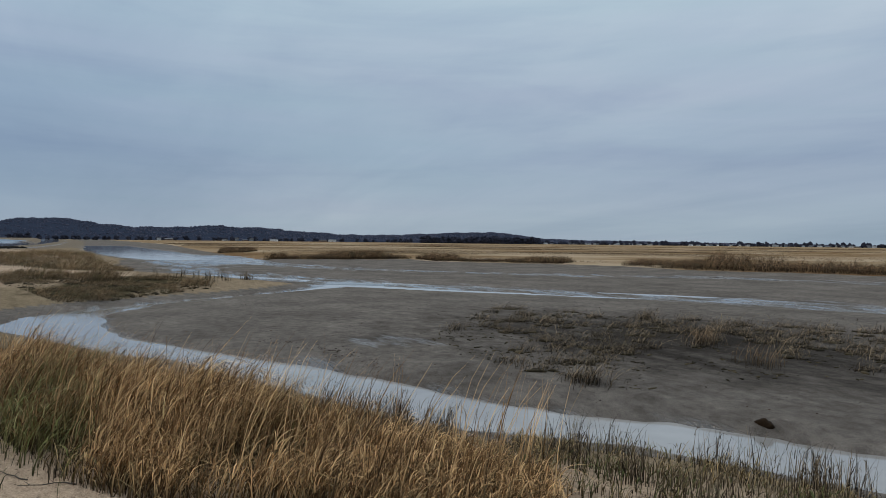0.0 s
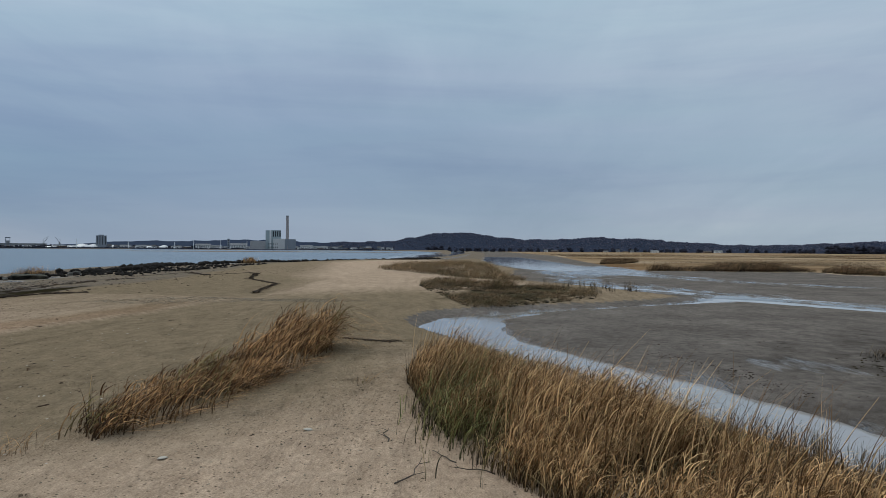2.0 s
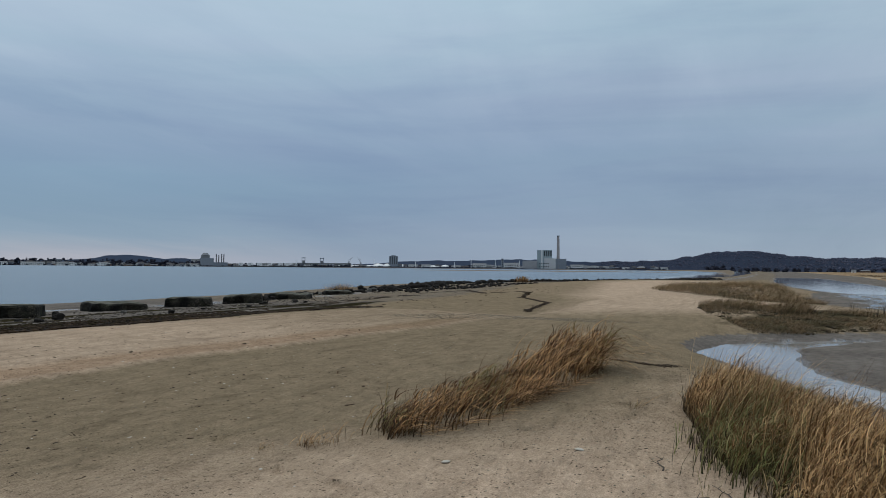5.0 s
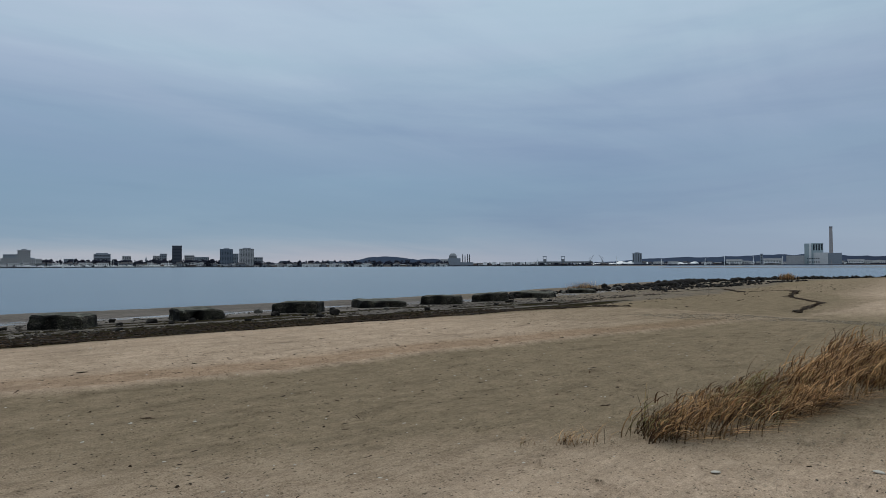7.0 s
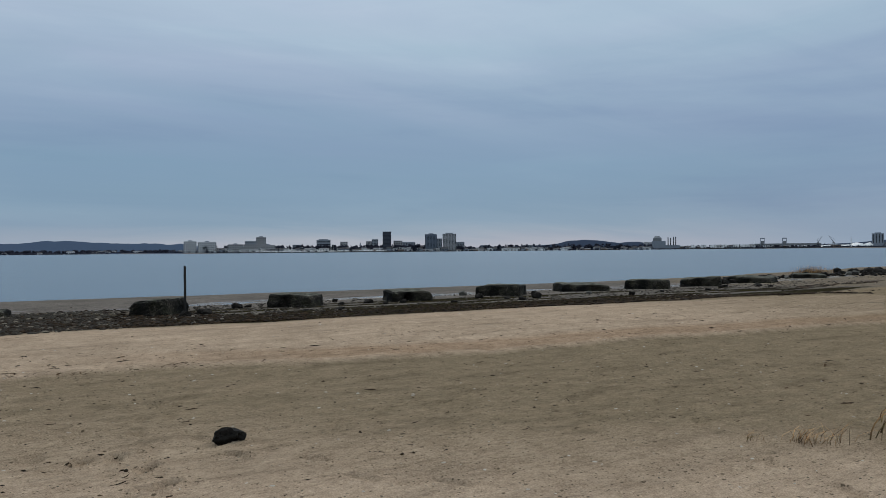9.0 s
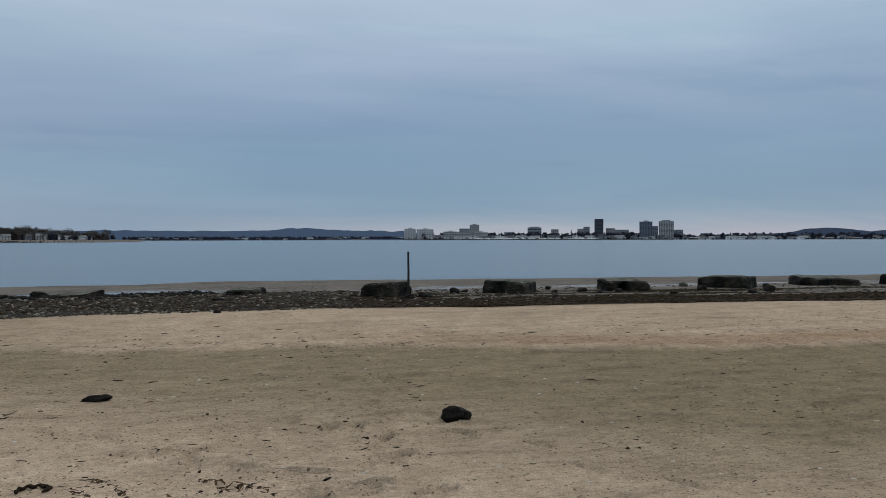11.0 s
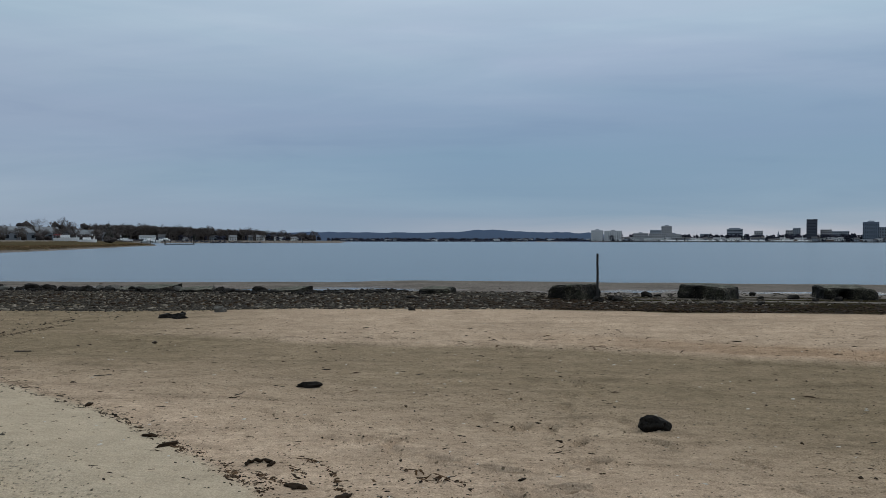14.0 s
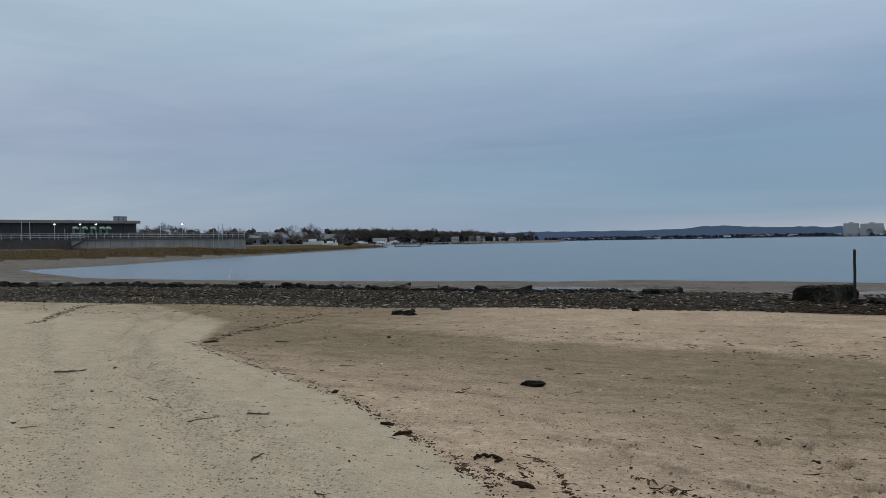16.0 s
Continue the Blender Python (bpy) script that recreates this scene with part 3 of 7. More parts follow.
def sheet(name, x, y, z, wrap=True, flip=False):
    n, m = x.shape
    me = bpy.data.meshes.new(name)
    f = grid_faces(n, m, wrap)
    if flip:
        f = f[:, ::-1]
    co = np.stack([x, y, z], -1).reshape(-1, 3).astype(np.float32)
    me.vertices.add(len(co))
    me.vertices.foreach_set("co", co.ravel())
    me.loops.add(f.size)
    me.loops.foreach_set("vertex_index", f.ravel().astype(np.int32))
    me.polygons.add(len(f))
    me.polygons.foreach_set("loop_start", np.arange(0, f.size, 4, dtype=np.int32))
    me.polygons.foreach_set("use_smooth", np.ones(len(f), dtype=bool))
    me.update(calc_edges=True)
    return me


def add_mask(me, name, values):
    me.attributes.new(name, "FLOAT", "POINT").data.foreach_set("value", values.ravel().astype(np.float32))


angles = np.concatenate([np.radians(np.arange(-156, 60, 0.38)), np.radians(np.arange(60, 204, 3.0))])
radii = np.concatenate([[0.02, 0.5, 1.0], 2.2 * np.exp(np.arange(0, 1, 1 / 520) ** 1.12 * math.log(4600 / 2.2)), np.arange(3.4, 8.6, 0.026), [4800]])
radii = np.sort(radii)
gx, gy = polar_grid(radii, angles)
gz, masks = land(gx, gy)
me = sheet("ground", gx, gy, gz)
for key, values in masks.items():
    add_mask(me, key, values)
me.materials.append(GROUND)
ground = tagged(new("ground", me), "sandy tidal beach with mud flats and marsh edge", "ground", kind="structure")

wa = np.concatenate([np.radians(np.arange(-160, 60, 1.5)), np.radians(np.arange(60, 200, 10))])
wr = np.concatenate([[1.0], np.exp(np.linspace(math.log(3), math.log(2700), 90))])
wx, wy = polar_grid(wr, wa)
me = sheet("water", wx, wy, np.full(wx.shape, SEA))
add_mask(me, "open", np.clip(smooth(wy, 18, 24), 0, 1))
me.materials.append(WATER)
water = tagged(new("water", me), "calm grey-blue tidal bay and creek water", "water", kind="structure")

# ---- building helpers ----
def part(name, bm, material, parent=None, label=""):
    """Link a bmesh as one mesh object under a thing or a part."""
    me = bpy.data.meshes.new(name)
    bm.normal_update()
    bm.to_mesh(me)
    bm.free()
    me.materials.append(material)
    ob = new(name, me)
    if parent:
        ob.parent = parent
    if label:
        ob["label"] = label
    return ob


def empty(name, m=None):
    ob = new(name)
    if m is not None:
        ob.matrix_world = m
    return ob


def box(bm, x0, x1, y0, y1, z0, z1, m=None):
    v = [bm.verts.new((x, y, z)) for z in (z0, z1) for x, y in ((x0, y0), (x1, y0), (x1, y1), (x0, y1))]
    for f in ((3, 2, 1, 0), (4, 5, 6, 7), (0, 1, 5, 4), (1, 2, 6, 5), (2, 3, 7, 6), (3, 0, 4, 7)):
        bm.faces.new([v[i] for i in f])
    if m is not None:
        bmesh.ops.transform(bm, matrix=m, verts=v)
    return bm


def boxbm(*a):
    return box(bmesh.new(), *a)


def tube(bm, p0, p1, r0, r1=None, n=8):
    r1 = r0 if r1 is None else r1
    p0, p1 = Vector(p0), Vector(p1)
    q = (p1 - p0).to_track_quat("Z", "Y")
    rings = []
    for p, r in ((p0, r0), (p1, r1)):
        rings.append([bm.verts.new(p + q @ Vector((r * math.cos(2 * math.pi * i / n), r * math.sin(2 * math.pi * i / n), 0))) for i in range(n)])
    for i in range(n):
        bm.faces.new((rings[0][i], rings[0][(i + 1) % n], rings[1][(i + 1) % n], rings[1][i]))
    bm.faces.new(rings[0][::-1]), bm.faces.new(rings[1])
    return bm


def rock_bm(size, seed, cuts=2, rough=0.22, flat=0.0):
    """A broken, rounded stone: a sphere beaten by noise and by a few flat breaks."""
    rnd = random.Random(seed)
    bm = bmesh.new()
    bmesh.ops.create_icosphere(bm, subdivisions=cuts, radius=1.0)
    planes = [(Vector((rnd.uniform(-1, 1), rnd.uniform(-1, 1), rnd.uniform(-0.4, 1))).normalized(), rnd.uniform(0.55, 0.85)) for _ in range(7)]
    off = Vector((rnd.uniform(0, 50), rnd.uniform(0, 50), rnd.uniform(0, 50)))
    for v in bm.verts:
        c = v.co.copy()
        for n, d in planes:
            k = c.dot(n)
            if k > d:
                c -= n * (k - d) * 0.9
        c *= 1 + rough * noise.noise(c * 1.7 + off) + rough * 0.5 * noise.noise(c * 4.3 + off)
        if flat:
            c.z = max(c.z, -flat)
        v.co = Vector((c.x * size[0], c.y * size[1], c.z * size[2]))
    for f in bm.faces:
        f.smooth = cuts > 2
    return bm

# ---- stone and timber on the foreshore ----
def concrete_material():
    k = Mat("weedy_concrete")
    n1, n2 = k.noise(2.6, 6, 0.7), k.noise(22, 4, 0.65)
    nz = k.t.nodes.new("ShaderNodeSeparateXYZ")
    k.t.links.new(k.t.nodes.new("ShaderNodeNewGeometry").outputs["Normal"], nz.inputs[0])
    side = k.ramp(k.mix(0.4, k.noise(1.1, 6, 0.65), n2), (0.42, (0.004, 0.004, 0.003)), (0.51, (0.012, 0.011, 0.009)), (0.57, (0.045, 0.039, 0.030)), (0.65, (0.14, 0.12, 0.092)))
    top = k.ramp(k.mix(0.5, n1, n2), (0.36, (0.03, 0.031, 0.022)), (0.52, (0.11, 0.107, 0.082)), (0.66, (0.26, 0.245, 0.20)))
    # by normal: dark weedy sides, tops paler with light from above painted in
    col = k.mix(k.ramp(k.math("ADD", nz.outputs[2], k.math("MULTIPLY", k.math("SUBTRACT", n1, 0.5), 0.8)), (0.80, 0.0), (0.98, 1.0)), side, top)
    col = k.mix(k.ramp(k.noise(1.9, 5, 0.6), (0.52, 0.0), (0.66, 0.35)), col, (0.030, 0.032, 0.014))
    return k.done(col, 0.85, k.bump(k.mix(0.5, n1, n2), 1.0, 0.08), spec=0.12)


def stone_material(name, lo, hi):
    k = Mat(name)
    n1, n2 = k.noise(5.0, 5, 0.65), k.noise(38, 3, 0.6)
    col = k.mix(0.45, k.ramp(n1, (0.3, lo), (0.7, hi)), k.ramp(n2, (0.3, lo), (0.75, hi)))
    return k.done(col, 0.8, k.bump(k.mix(0.4, n1, n2), 0.8, 0.03), spec=0.08)


CONCRETE = concrete_material()
DARK_STONE = stone_material("wet_dark_stone", (0.004, 0.0035, 0.003), (0.026, 0.022, 0.018))
GLOSS_STONE = stone_material("wet_black_stone", (0.004, 0.0035, 0.003), (0.024, 0.020, 0.016))
GLOSS_STONE.node_tree.nodes["Principled BSDF"].inputs["Specular IOR Level"].default_value = 0.06
GLOSS_STONE.node_tree.nodes["Principled BSDF"].inputs["Roughness"].default_value = 0.6
GREY_STONE = stone_material("grey_stone", (0.05, 0.048, 0.043), (0.20, 0.185, 0.16))
TIMBER = plain("black_wet_timber", (0.018, 0.015, 0.013), 0.8, 9, 0.4, bump=0.5)


def block_bm(w, d, h, seed):
    """A cast block, chipped at its edges and eaten out at the foot of its face."""
    rnd = random.Random(seed)
    bm = boxbm(-w / 2, w / 2, -d / 2, d / 2, -0.25, h)
    bmesh.ops.bevel(bm, geom=bm.edges[:], offset=0.07, segments=1, affect="EDGES")
    bmesh.ops.subdivide_edges(bm, edges=bm.edges[:], cuts=7, use_grid_fill=True)
    off = Vector((seed * 3.1, seed * 7.7, 0))
    deep = 0.55 if seed == 4 else 0.13
    notch, wide, chip = rnd.uniform(-0.35, 0.35), rnd.uniform(0.10, 0.3), rnd.choice((-1, 1))
    for v in bm.verts:
        c = v.co
        u, t = c.x / (w / 2), c.z / h
        c.x *= 1 - 0.05 * max(0, t)
        c.y *= 1 - 0.07 * max(0, t)
        if c.y < 0:
            c.y += d * deep * math.exp(-((u - notch) / wide) ** 2) * max(0, min(1, 1.25 - t * 1.3))
        if c.z > h * 0.4:
            c.z -= h * 0.12 * max(0, u * chip - 0.62) / 0.38 + h * 0.04 * u * chip
        c += Vector((noise.noise(c * 1.6 + off), noise.noise(c * 2.4 + off + Vector((31, 0, 0))), 0.45 * noise.noise(c * 2.4 + off + Vector((0, 57, 0))))) * 0.075
        if t < 0.35:
            c.y *= 1 - 0.22 * (0.35 - t) * (1 + 2 * noise.noise(c * 1.9 + off))
        c += Vector((noise.noise(c * 5.1 + off), noise.noise(c * 5.7 - off), 0.5 * noise.noise(c * 4.9 + off * 2))) * 0.06
    return bm


BLOCKS = [(-2.5, 26.5, 1.5, 1.2, 0.42, -6), (2.45, 24.0, 1.6, 1.5, 0.74, -35), (7.3, 25.0, 2.1, 1.5, 0.70, -38), (12.1, 25.4, 2.1, 1.5, 0.66, -8), (17.15, 26.0, 2.5, 1.6, 0.72, -48),
          (22.25, 26.5, 3.0, 1.6, 0.58, -20), (26.15, 25.9, 2.7, 1.6, 0.72, -48), (30.2, 25.9, 2.5, 1.5, 0.72, -48), (35.8, 26.9, 3.0, 1.6, 0.6, -70), (44.4, 28.9, 2.6, 1.4, 0.5, -50)]
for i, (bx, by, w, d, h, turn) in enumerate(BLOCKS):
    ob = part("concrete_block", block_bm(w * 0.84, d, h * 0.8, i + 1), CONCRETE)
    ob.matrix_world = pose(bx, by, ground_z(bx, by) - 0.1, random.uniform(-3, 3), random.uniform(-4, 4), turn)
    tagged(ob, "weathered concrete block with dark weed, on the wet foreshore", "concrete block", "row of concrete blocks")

zb = ground_z(3.15, 23.3)
bm = bmesh.new()
for i in range(6):
    tube(bm, (0.003 * math.sin(i * 2.1), 0.01 * math.cos(i), -0.3 + i * 0.31), (0.003 * math.sin(i * 2.1 + 2.1), 0.01 * math.cos(i + 1), 0.01 + i * 0.31), 0.042 - 0.001 * i, 0.042 - 0.001 * (i + 1), 9)
ob = part("wooden_post", bm, TIMBER)
ob.matrix_world = pose(3.15, 23.3, zb)
tagged(ob, "thin black upright timber post beside a concrete block", "post")

for bx, by, size, seed, turn, mat, label in (
        (1.08, 6.27, (0.135, 0.13, 0.085), 57, 100, GLOSS_STONE, "black faceted stone lying on the sand"),
        (-2.36, 7.78, (0.15, 0.07, 0.055), 11, 8, DARK_STONE, "low dark stone half sunk in the sand"),
        (-6.68, 13.12, (0.15, 0.12, 0.085), 12, 0, GLOSS_STONE, "dark flat stone among others on the sand"),
        (-6.34, 13.01, (0.15, 0.11, 0.085), 33, 30, GLOSS_STONE, "dark stone beside a larger flat stone"),
        (-6.51, 13.469999999999999, (0.07, 0.06, 0.06), 16, 70, DARK_STONE, "small dark stone leaning on its neighbours"),
        (-2.16, 15.67, (0.09, 0.07, 0.07), 17, 10, DARK_STONE, "single small dark stone on the dry sand"),
        (-5.96, 14.07, (0.15, 0.11, 0.11), 18, 170, GREY_STONE, "pointed grey stone standing on the sand")):
    ob = part("boulder", rock_bm(size, seed, 3, 0.34), mat)
    for f in ob.data.polygons:
        f.use_smooth = False
    ob.matrix_world = pose(bx, by, ground_z(bx, by) + size[2] * 0.36, 0, 0, turn)
    tagged(ob, label, "stone", "loose stones on the sand")

for bx, by, w, d, tilt, turn in ((-15.2, 28.3, 2.6, 1.5, 3, -8), (-8.9, 28.2, 1.7, 1.2, 4, -14), (-12.6, 27.6, 1.3, 1.0, 2, 20)):
    bm = boxbm(-w / 2, w / 2, -d / 2, d / 2, -0.10, 0.10)
    bmesh.ops.subdivide_edges(bm, edges=bm.edges[:], cuts=5, use_grid_fill=True)
    for v in bm.verts:
        v.co += Vector((noise.noise(v.co * 1.8), noise.noise(v.co * 2.1 + Vector((9, 0, 0))), noise.noise(v.co * 3))) * 0.045
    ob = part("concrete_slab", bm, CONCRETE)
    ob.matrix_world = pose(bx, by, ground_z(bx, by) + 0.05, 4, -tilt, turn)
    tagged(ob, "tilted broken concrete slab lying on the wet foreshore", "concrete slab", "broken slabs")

# boulders along the low-tide line to the west, and the long ridge of rocks to the east
stones = [rock_bm((1, 1, 1), 40 + i, 2, 0.28) for i in range(6)]
stone_meshes = []
for i, bm in enumerate(stones):
    me = bpy.data.meshes.new("boulder")
    bm.to_mesh(me), bm.free()
    me.materials.append(DARK_STONE if i < 5 else GREY_STONE)
    stone_meshes.append(me)
rnd = random.Random(5)


def boulder(x, y, size, label, group):
    ob = new("boulder", rnd.choice(stone_meshes))
    sz = size * rnd.uniform(0.45, 0.75)
    ob.matrix_world = pose(x, y, ground_z(x, y) + sz * 0.42, 0, 0, rnd.uniform(0, 360)) @ Matrix.Diagonal((size * rnd.uniform(0.9, 1.4), size * rnd.uniform(0.7, 1.0), sz, 1))
    return tagged(ob, label, "boulder", group)


WEST_ROW = [(-46, 24.5), (-37.9, 26.2), (-32, 28.2), (-24.3, 28.6), (-17.4, 28.4), (-10, 27.8), (-4, 27)]
for i in range(150):
    u = rnd.random() ** 0.8 * (len(WEST_ROW) - 1.001)
    k = int(u)
    (x0, y0), (x1, y1) = WEST_ROW[k], WEST_ROW[k + 1]
    q = u - k
    boulder(x0 + q * (x1 - x0), y0 + q * (y1 - y0) + rnd.gauss(0, 0.6), rnd.uniform(0.12, 0.34) * float(lerp(x0, [(-20, 1.0), (-11, 0.55)])), "dark wet boulder in a row along the low-tide line", "boulders along the low-tide line")
EAST_RIDGE = [(33, 28.2), (40, 30), (45.3, 30.2), (56.6, 31.8), (70, 34), (84.7, 36), (102, 34.5), (112, 28), (120, 21), (140, 14), (175, 8)]
for i in range(104):
    u = rnd.random() * 3.0
    k = int(u)
    (x0, y0), (x1, y1) = EAST_RIDGE[k], EAST_RIDGE[k + 1]
    q = u - k
    boulder(x0 + q * (x1 - x0) + rnd.gauss(0, 1.0), y0 + q * (y1 - y0) + rnd.gauss(0, 0.8), rnd.uniform(0.14, 0.36), "dark rock in the long ridge of rubble on the point", "rocks of the eastern ridge")
for i in range(34):
    boulder(rnd.uniform(-4, 32), 21.5 + abs(rnd.gauss(0, 2.5)), rnd.uniform(0.1, 0.24), "small dark stone on the weedy foreshore", "small foreshore stones")


# cobble bed of the western foreshore, weed mats and drift lines: too many to count
def many(name, count, where, size, material, label, seed, flat=0.5, cuts=1, category="stones", long=1.0, pile=0.0):
    """One joined mesh of small lumps; where(rnd) gives each one's place; pile: the height of the trees into which they are gathered."""
    rnd = random.Random(seed)
    kinds = []
    for i in range(8):
        bm = rock_bm((1, 1, flat), seed * 10 + i, cuts, 0.35)
        bm.verts.ensure_lookup_table(), bm.faces.ensure_lookup_table()
        kinds.append((np.array([v.co[:] for v in bm.verts]), np.array([[v.index for v in f.verts] for f in bm.faces])))
        bm.free()
    spots = np.array([where(rnd) for _ in range(count)])
    zs = land(spots[:, 0], spots[:, 1])[0]
    verts, faces, base = [], [], 0
    for i, ((x, y), z) in enumerate(zip(spots, zs)):
        if pile:
            if i % 14 == 0:
                tree_at, tall = (x, y, z), pile * rnd.uniform(0.55, 1.15)
            u = rnd.random()
            reach = 0.30 * tall * math.sqrt(1 - 0.92 * u * u)
            x, y, z = tree_at[0] + rnd.gauss(0, reach), tree_at[1] + rnd.gauss(0, reach), tree_at[2] + tall * u
        v, f = kinds[rnd.randrange(8)]
        r = size * (rnd.uniform(0.4, 1.25) ** 1.5 if long < 1.22 else 0.58 * min(1.9, rnd.lognormvariate(0, 0.42)))
        a = rnd.uniform(0, 6.28)
        c, s_ = math.cos(a), math.sin(a)
        w = v * r * np.array([rnd.uniform(0.8, 1.6) * (long if long < 1.22 else rnd.uniform(0.7, 2.0)), rnd.uniform(0.6, 1.1) / long ** 0.5, 1])
        verts.append(np.stack([x + c * w[:, 0] - s_ * w[:, 1], y + s_ * w[:, 0] + c * w[:, 1], z + r * flat * 0.3 + w[:, 2]], -1))
        faces.append(f + base)
        base += len(v)
    me = bpy.data.meshes.new(name)
    co, f = np.concatenate(verts), np.concatenate(faces)
    me.vertices.add(len(co)), me.vertices.foreach_set("co", co.astype(np.float32).ravel())
    me.loops.add(f.size), me.loops.foreach_set("vertex_index", f.ravel().astype(np.int32))
    me.polygons.add(len(f)), me.polygons.foreach_set("loop_start", np.arange(0, f.size, 3, dtype=np.int32))
    me.update(calc_edges=True)
    me.materials.append(material)
    return tagged(new(name, me), label, category, kind="stuff")


def island_stone(name, lo, mid, hi, rough=0.75, mid_at=0.6):
    k = Mat(name)
    col = k.mix(0.25, k.ramp(k.island(), (0.0, lo), (mid_at, mid), (1.0, hi)), k.ramp(k.noise(30, 4), (0.3, lo), (0.7, hi)))
    return k.done(col, rough, spec=0.05)


COBBLE = island_stone("mixed_cobbles", (0.003, 0.0028, 0.0025), (0.027, 0.023, 0.018), (0.30, 0.255, 0.20), mid_at=0.78)
WEED = island_stone("rotting_weed", (0.007, 0.005, 0.0035), (0.022, 0.014, 0.008), (0.06, 0.036, 0.019))
PEBBLE = island_stone("beach_pebbles", (0.05, 0.04, 0.03), (0.19, 0.155, 0.11), (0.46, 0.39, 0.29))
SHELL = island_stone("bleached_shell", (0.38, 0.34, 0.28), (0.55, 0.5, 0.42), (0.68, 0.63, 0.55), 0.5)


def along(line, spread):
    lens = [math.dist(a, b) for a, b in zip(line[:-1], line[1:])]

    def where(rnd):
        d = rnd.random() * sum(lens)
        for (a, b), l in zip(zip(line[:-1], line[1:]), lens):
            if d <= l:
                q = d / l
                return a[0] + q * (b[0] - a[0]) + rnd.gauss(0, spread), a[1] + q * (b[1] - a[1]) + rnd.gauss(0, spread)
            d -= l
        return line[-1]
    return where


many("rock_ridge", 900, along(EAST_RIDGE[3:], 1.1), 0.42, DARK_STONE, "far part of the dark rubble ridge on the point", 36, 0.7)
many("rock_ridge", 420, lambda r: (r.uniform(48, 84), r.uniform(24, 31.5)), 0.2, DARK_STONE, "dark rubble strewn behind the ridge", 37, 0.6)
many("rock_rubble", 1900, along(WEST_ROW, 0.7), 0.12, DARK_STONE, "dark rubble between the boulders of the low-tide line", 90, 0.6)
many("seaweed", 5000, lambda r: (r.uniform(-30, 4), 20.0 + abs(r.gauss(0, 3.6))), 0.085, WEED, "black weed draped over the western cobbles", 100, 0.35, category="seaweed")
many("cobble_bed", 23000, lambda r: (lambda x: (x, 16.9 + 0.2 * max(x, -12) + (10.6 - 0.2 * max(x, -12)) * r.random() ** 0.8))(r.uniform(-34, 1) if r.random() < 0.85 else r.uniform(-42, 8)), 0.06, COBBLE, "bed of dark cobbles on the western foreshore", 21, 0.5)
many("seaweed", 4500, lambda r: (r.uniform(-12, 3), 17.5 + 6.5 * r.random()), 0.06, WEED, "mats of black weed among the cobbles", 190, 0.3, category="seaweed")
many("seaweed", 7500, lambda r: (lambda x: (x, 20.6 - 0.085 * max(0, x) + r.gauss(0, 1.1)))(-3 + 26 * r.random() ** 1.5), 0.06, WEED, "mats of dark rotting seaweed on the foreshore", 22, 0.3, category="seaweed")
many("seaweed", 2200, along([(0, 18.6), (4.5, 18.4), (10, 17.3), (14.0, 16.3), (16.7, 16.7), (19.7, 17.2), (23.1, 17.6), (25.4, 16.6), (24.6, 14.8)], 0.16), 0.085, WEED, "dark wrack line along the edge of the dry sand", 23, 0.55, category="seaweed", long=1.25)
many("seaweed", 1300, along([(26.5, 8.2), (27.6, 8.5), (32.7, 9.1), (36, 11.4), (43.1, 13.2), (46.5, 17.7), (53.7, 21.8), (47.3, 23.4)], 0.07), 0.06, WEED, "dark wrack line winding across the eastern sand", 24, 0.35, category="seaweed", long=1.25)
many("seaweed", 800, along([(-8.4, 9.25), (-6.2, 8.0), (-4.2, 6.75), (-3.1, 5.85), (-1.8, 4.6), (-1.5, 4.2)], 0.045), 0.013, WEED, "thin wrack line curving over the pale sand", 25, 0.2, category="seaweed", long=1.25)
many("seaweed", 600, along([(-13.9, 10.3), (-14.9, 11.8), (-15.8, 13.2), (-15.1, 14.1)], 0.09), 0.026, WEED, "short wrack line on the western sand", 38, 0.2, category="seaweed", long=1.25)
many("seaweed", 500, along([(-8.4, 9.3), (-8.6, 10.4), (-8.1, 12.2)], 0.07), 0.019, WEED, "thin wrack line branching over the pale sand", 26, 0.2, category="seaweed", long=1.25)
many("seaweed", 260, along([(-2.0, 4.6), (-1.3, 5.0), (-0.6, 4.4)], 0.3), 0.013, WEED, "scraps of dark seaweed strewn on the sand", 27, 0.2, category="seaweed", long=1.25)
many("seaweed", 2600, lambda r: (r.uniform(-8, 22), 5 + 6.5 * r.random() + (3 if r.random() < 0.15 else 0)), 0.0125, WEED, "dark crumbs of weed strewn thickly over the damp sand", 97, 0.3, category="seaweed", long=1.25)
many("seaweed", 900, lambda r: (r.uniform(-9, 24), 4.5 + 11 * r.random()), 0.021, WEED, "scattered scraps of dark seaweed on the beach", 28, 0.2, category="seaweed", long=1.25)
many("seaweed", 130, along([(-6, 11.6), (-1, 11.0), (4, 10.9), (9, 10.6), (16, 10.2)], 0.5), 0.032, WEED, "broken line of seaweed on the middle beach", 29, 0.2, category="seaweed", long=1.25)
many("pebbles", 3200, lambda r: (r.uniform(-9, 12), 2.6 + 9 * r.random() ** 1.4), 0.0075, PEBBLE, "fine pebbles and grit strewn over the sand", 30, 0.6, category="pebbles")
many("foreshore_rubble", 2600, lambda r: (r.uniform(-6, 40), 21.5 + 6.5 * r.random() ** 1.3), 0.055, COBBLE, "broken stones and rubble round the concrete blocks", 87, 0.4)
many("seaweed", 420, lambda r: (r.uniform(5.5, 17), r.uniform(0.7, 2.3)), 0.014, WEED, "scraps of weed on the sand path between the grasses", 95, 0.2, category="seaweed", long=1.25)
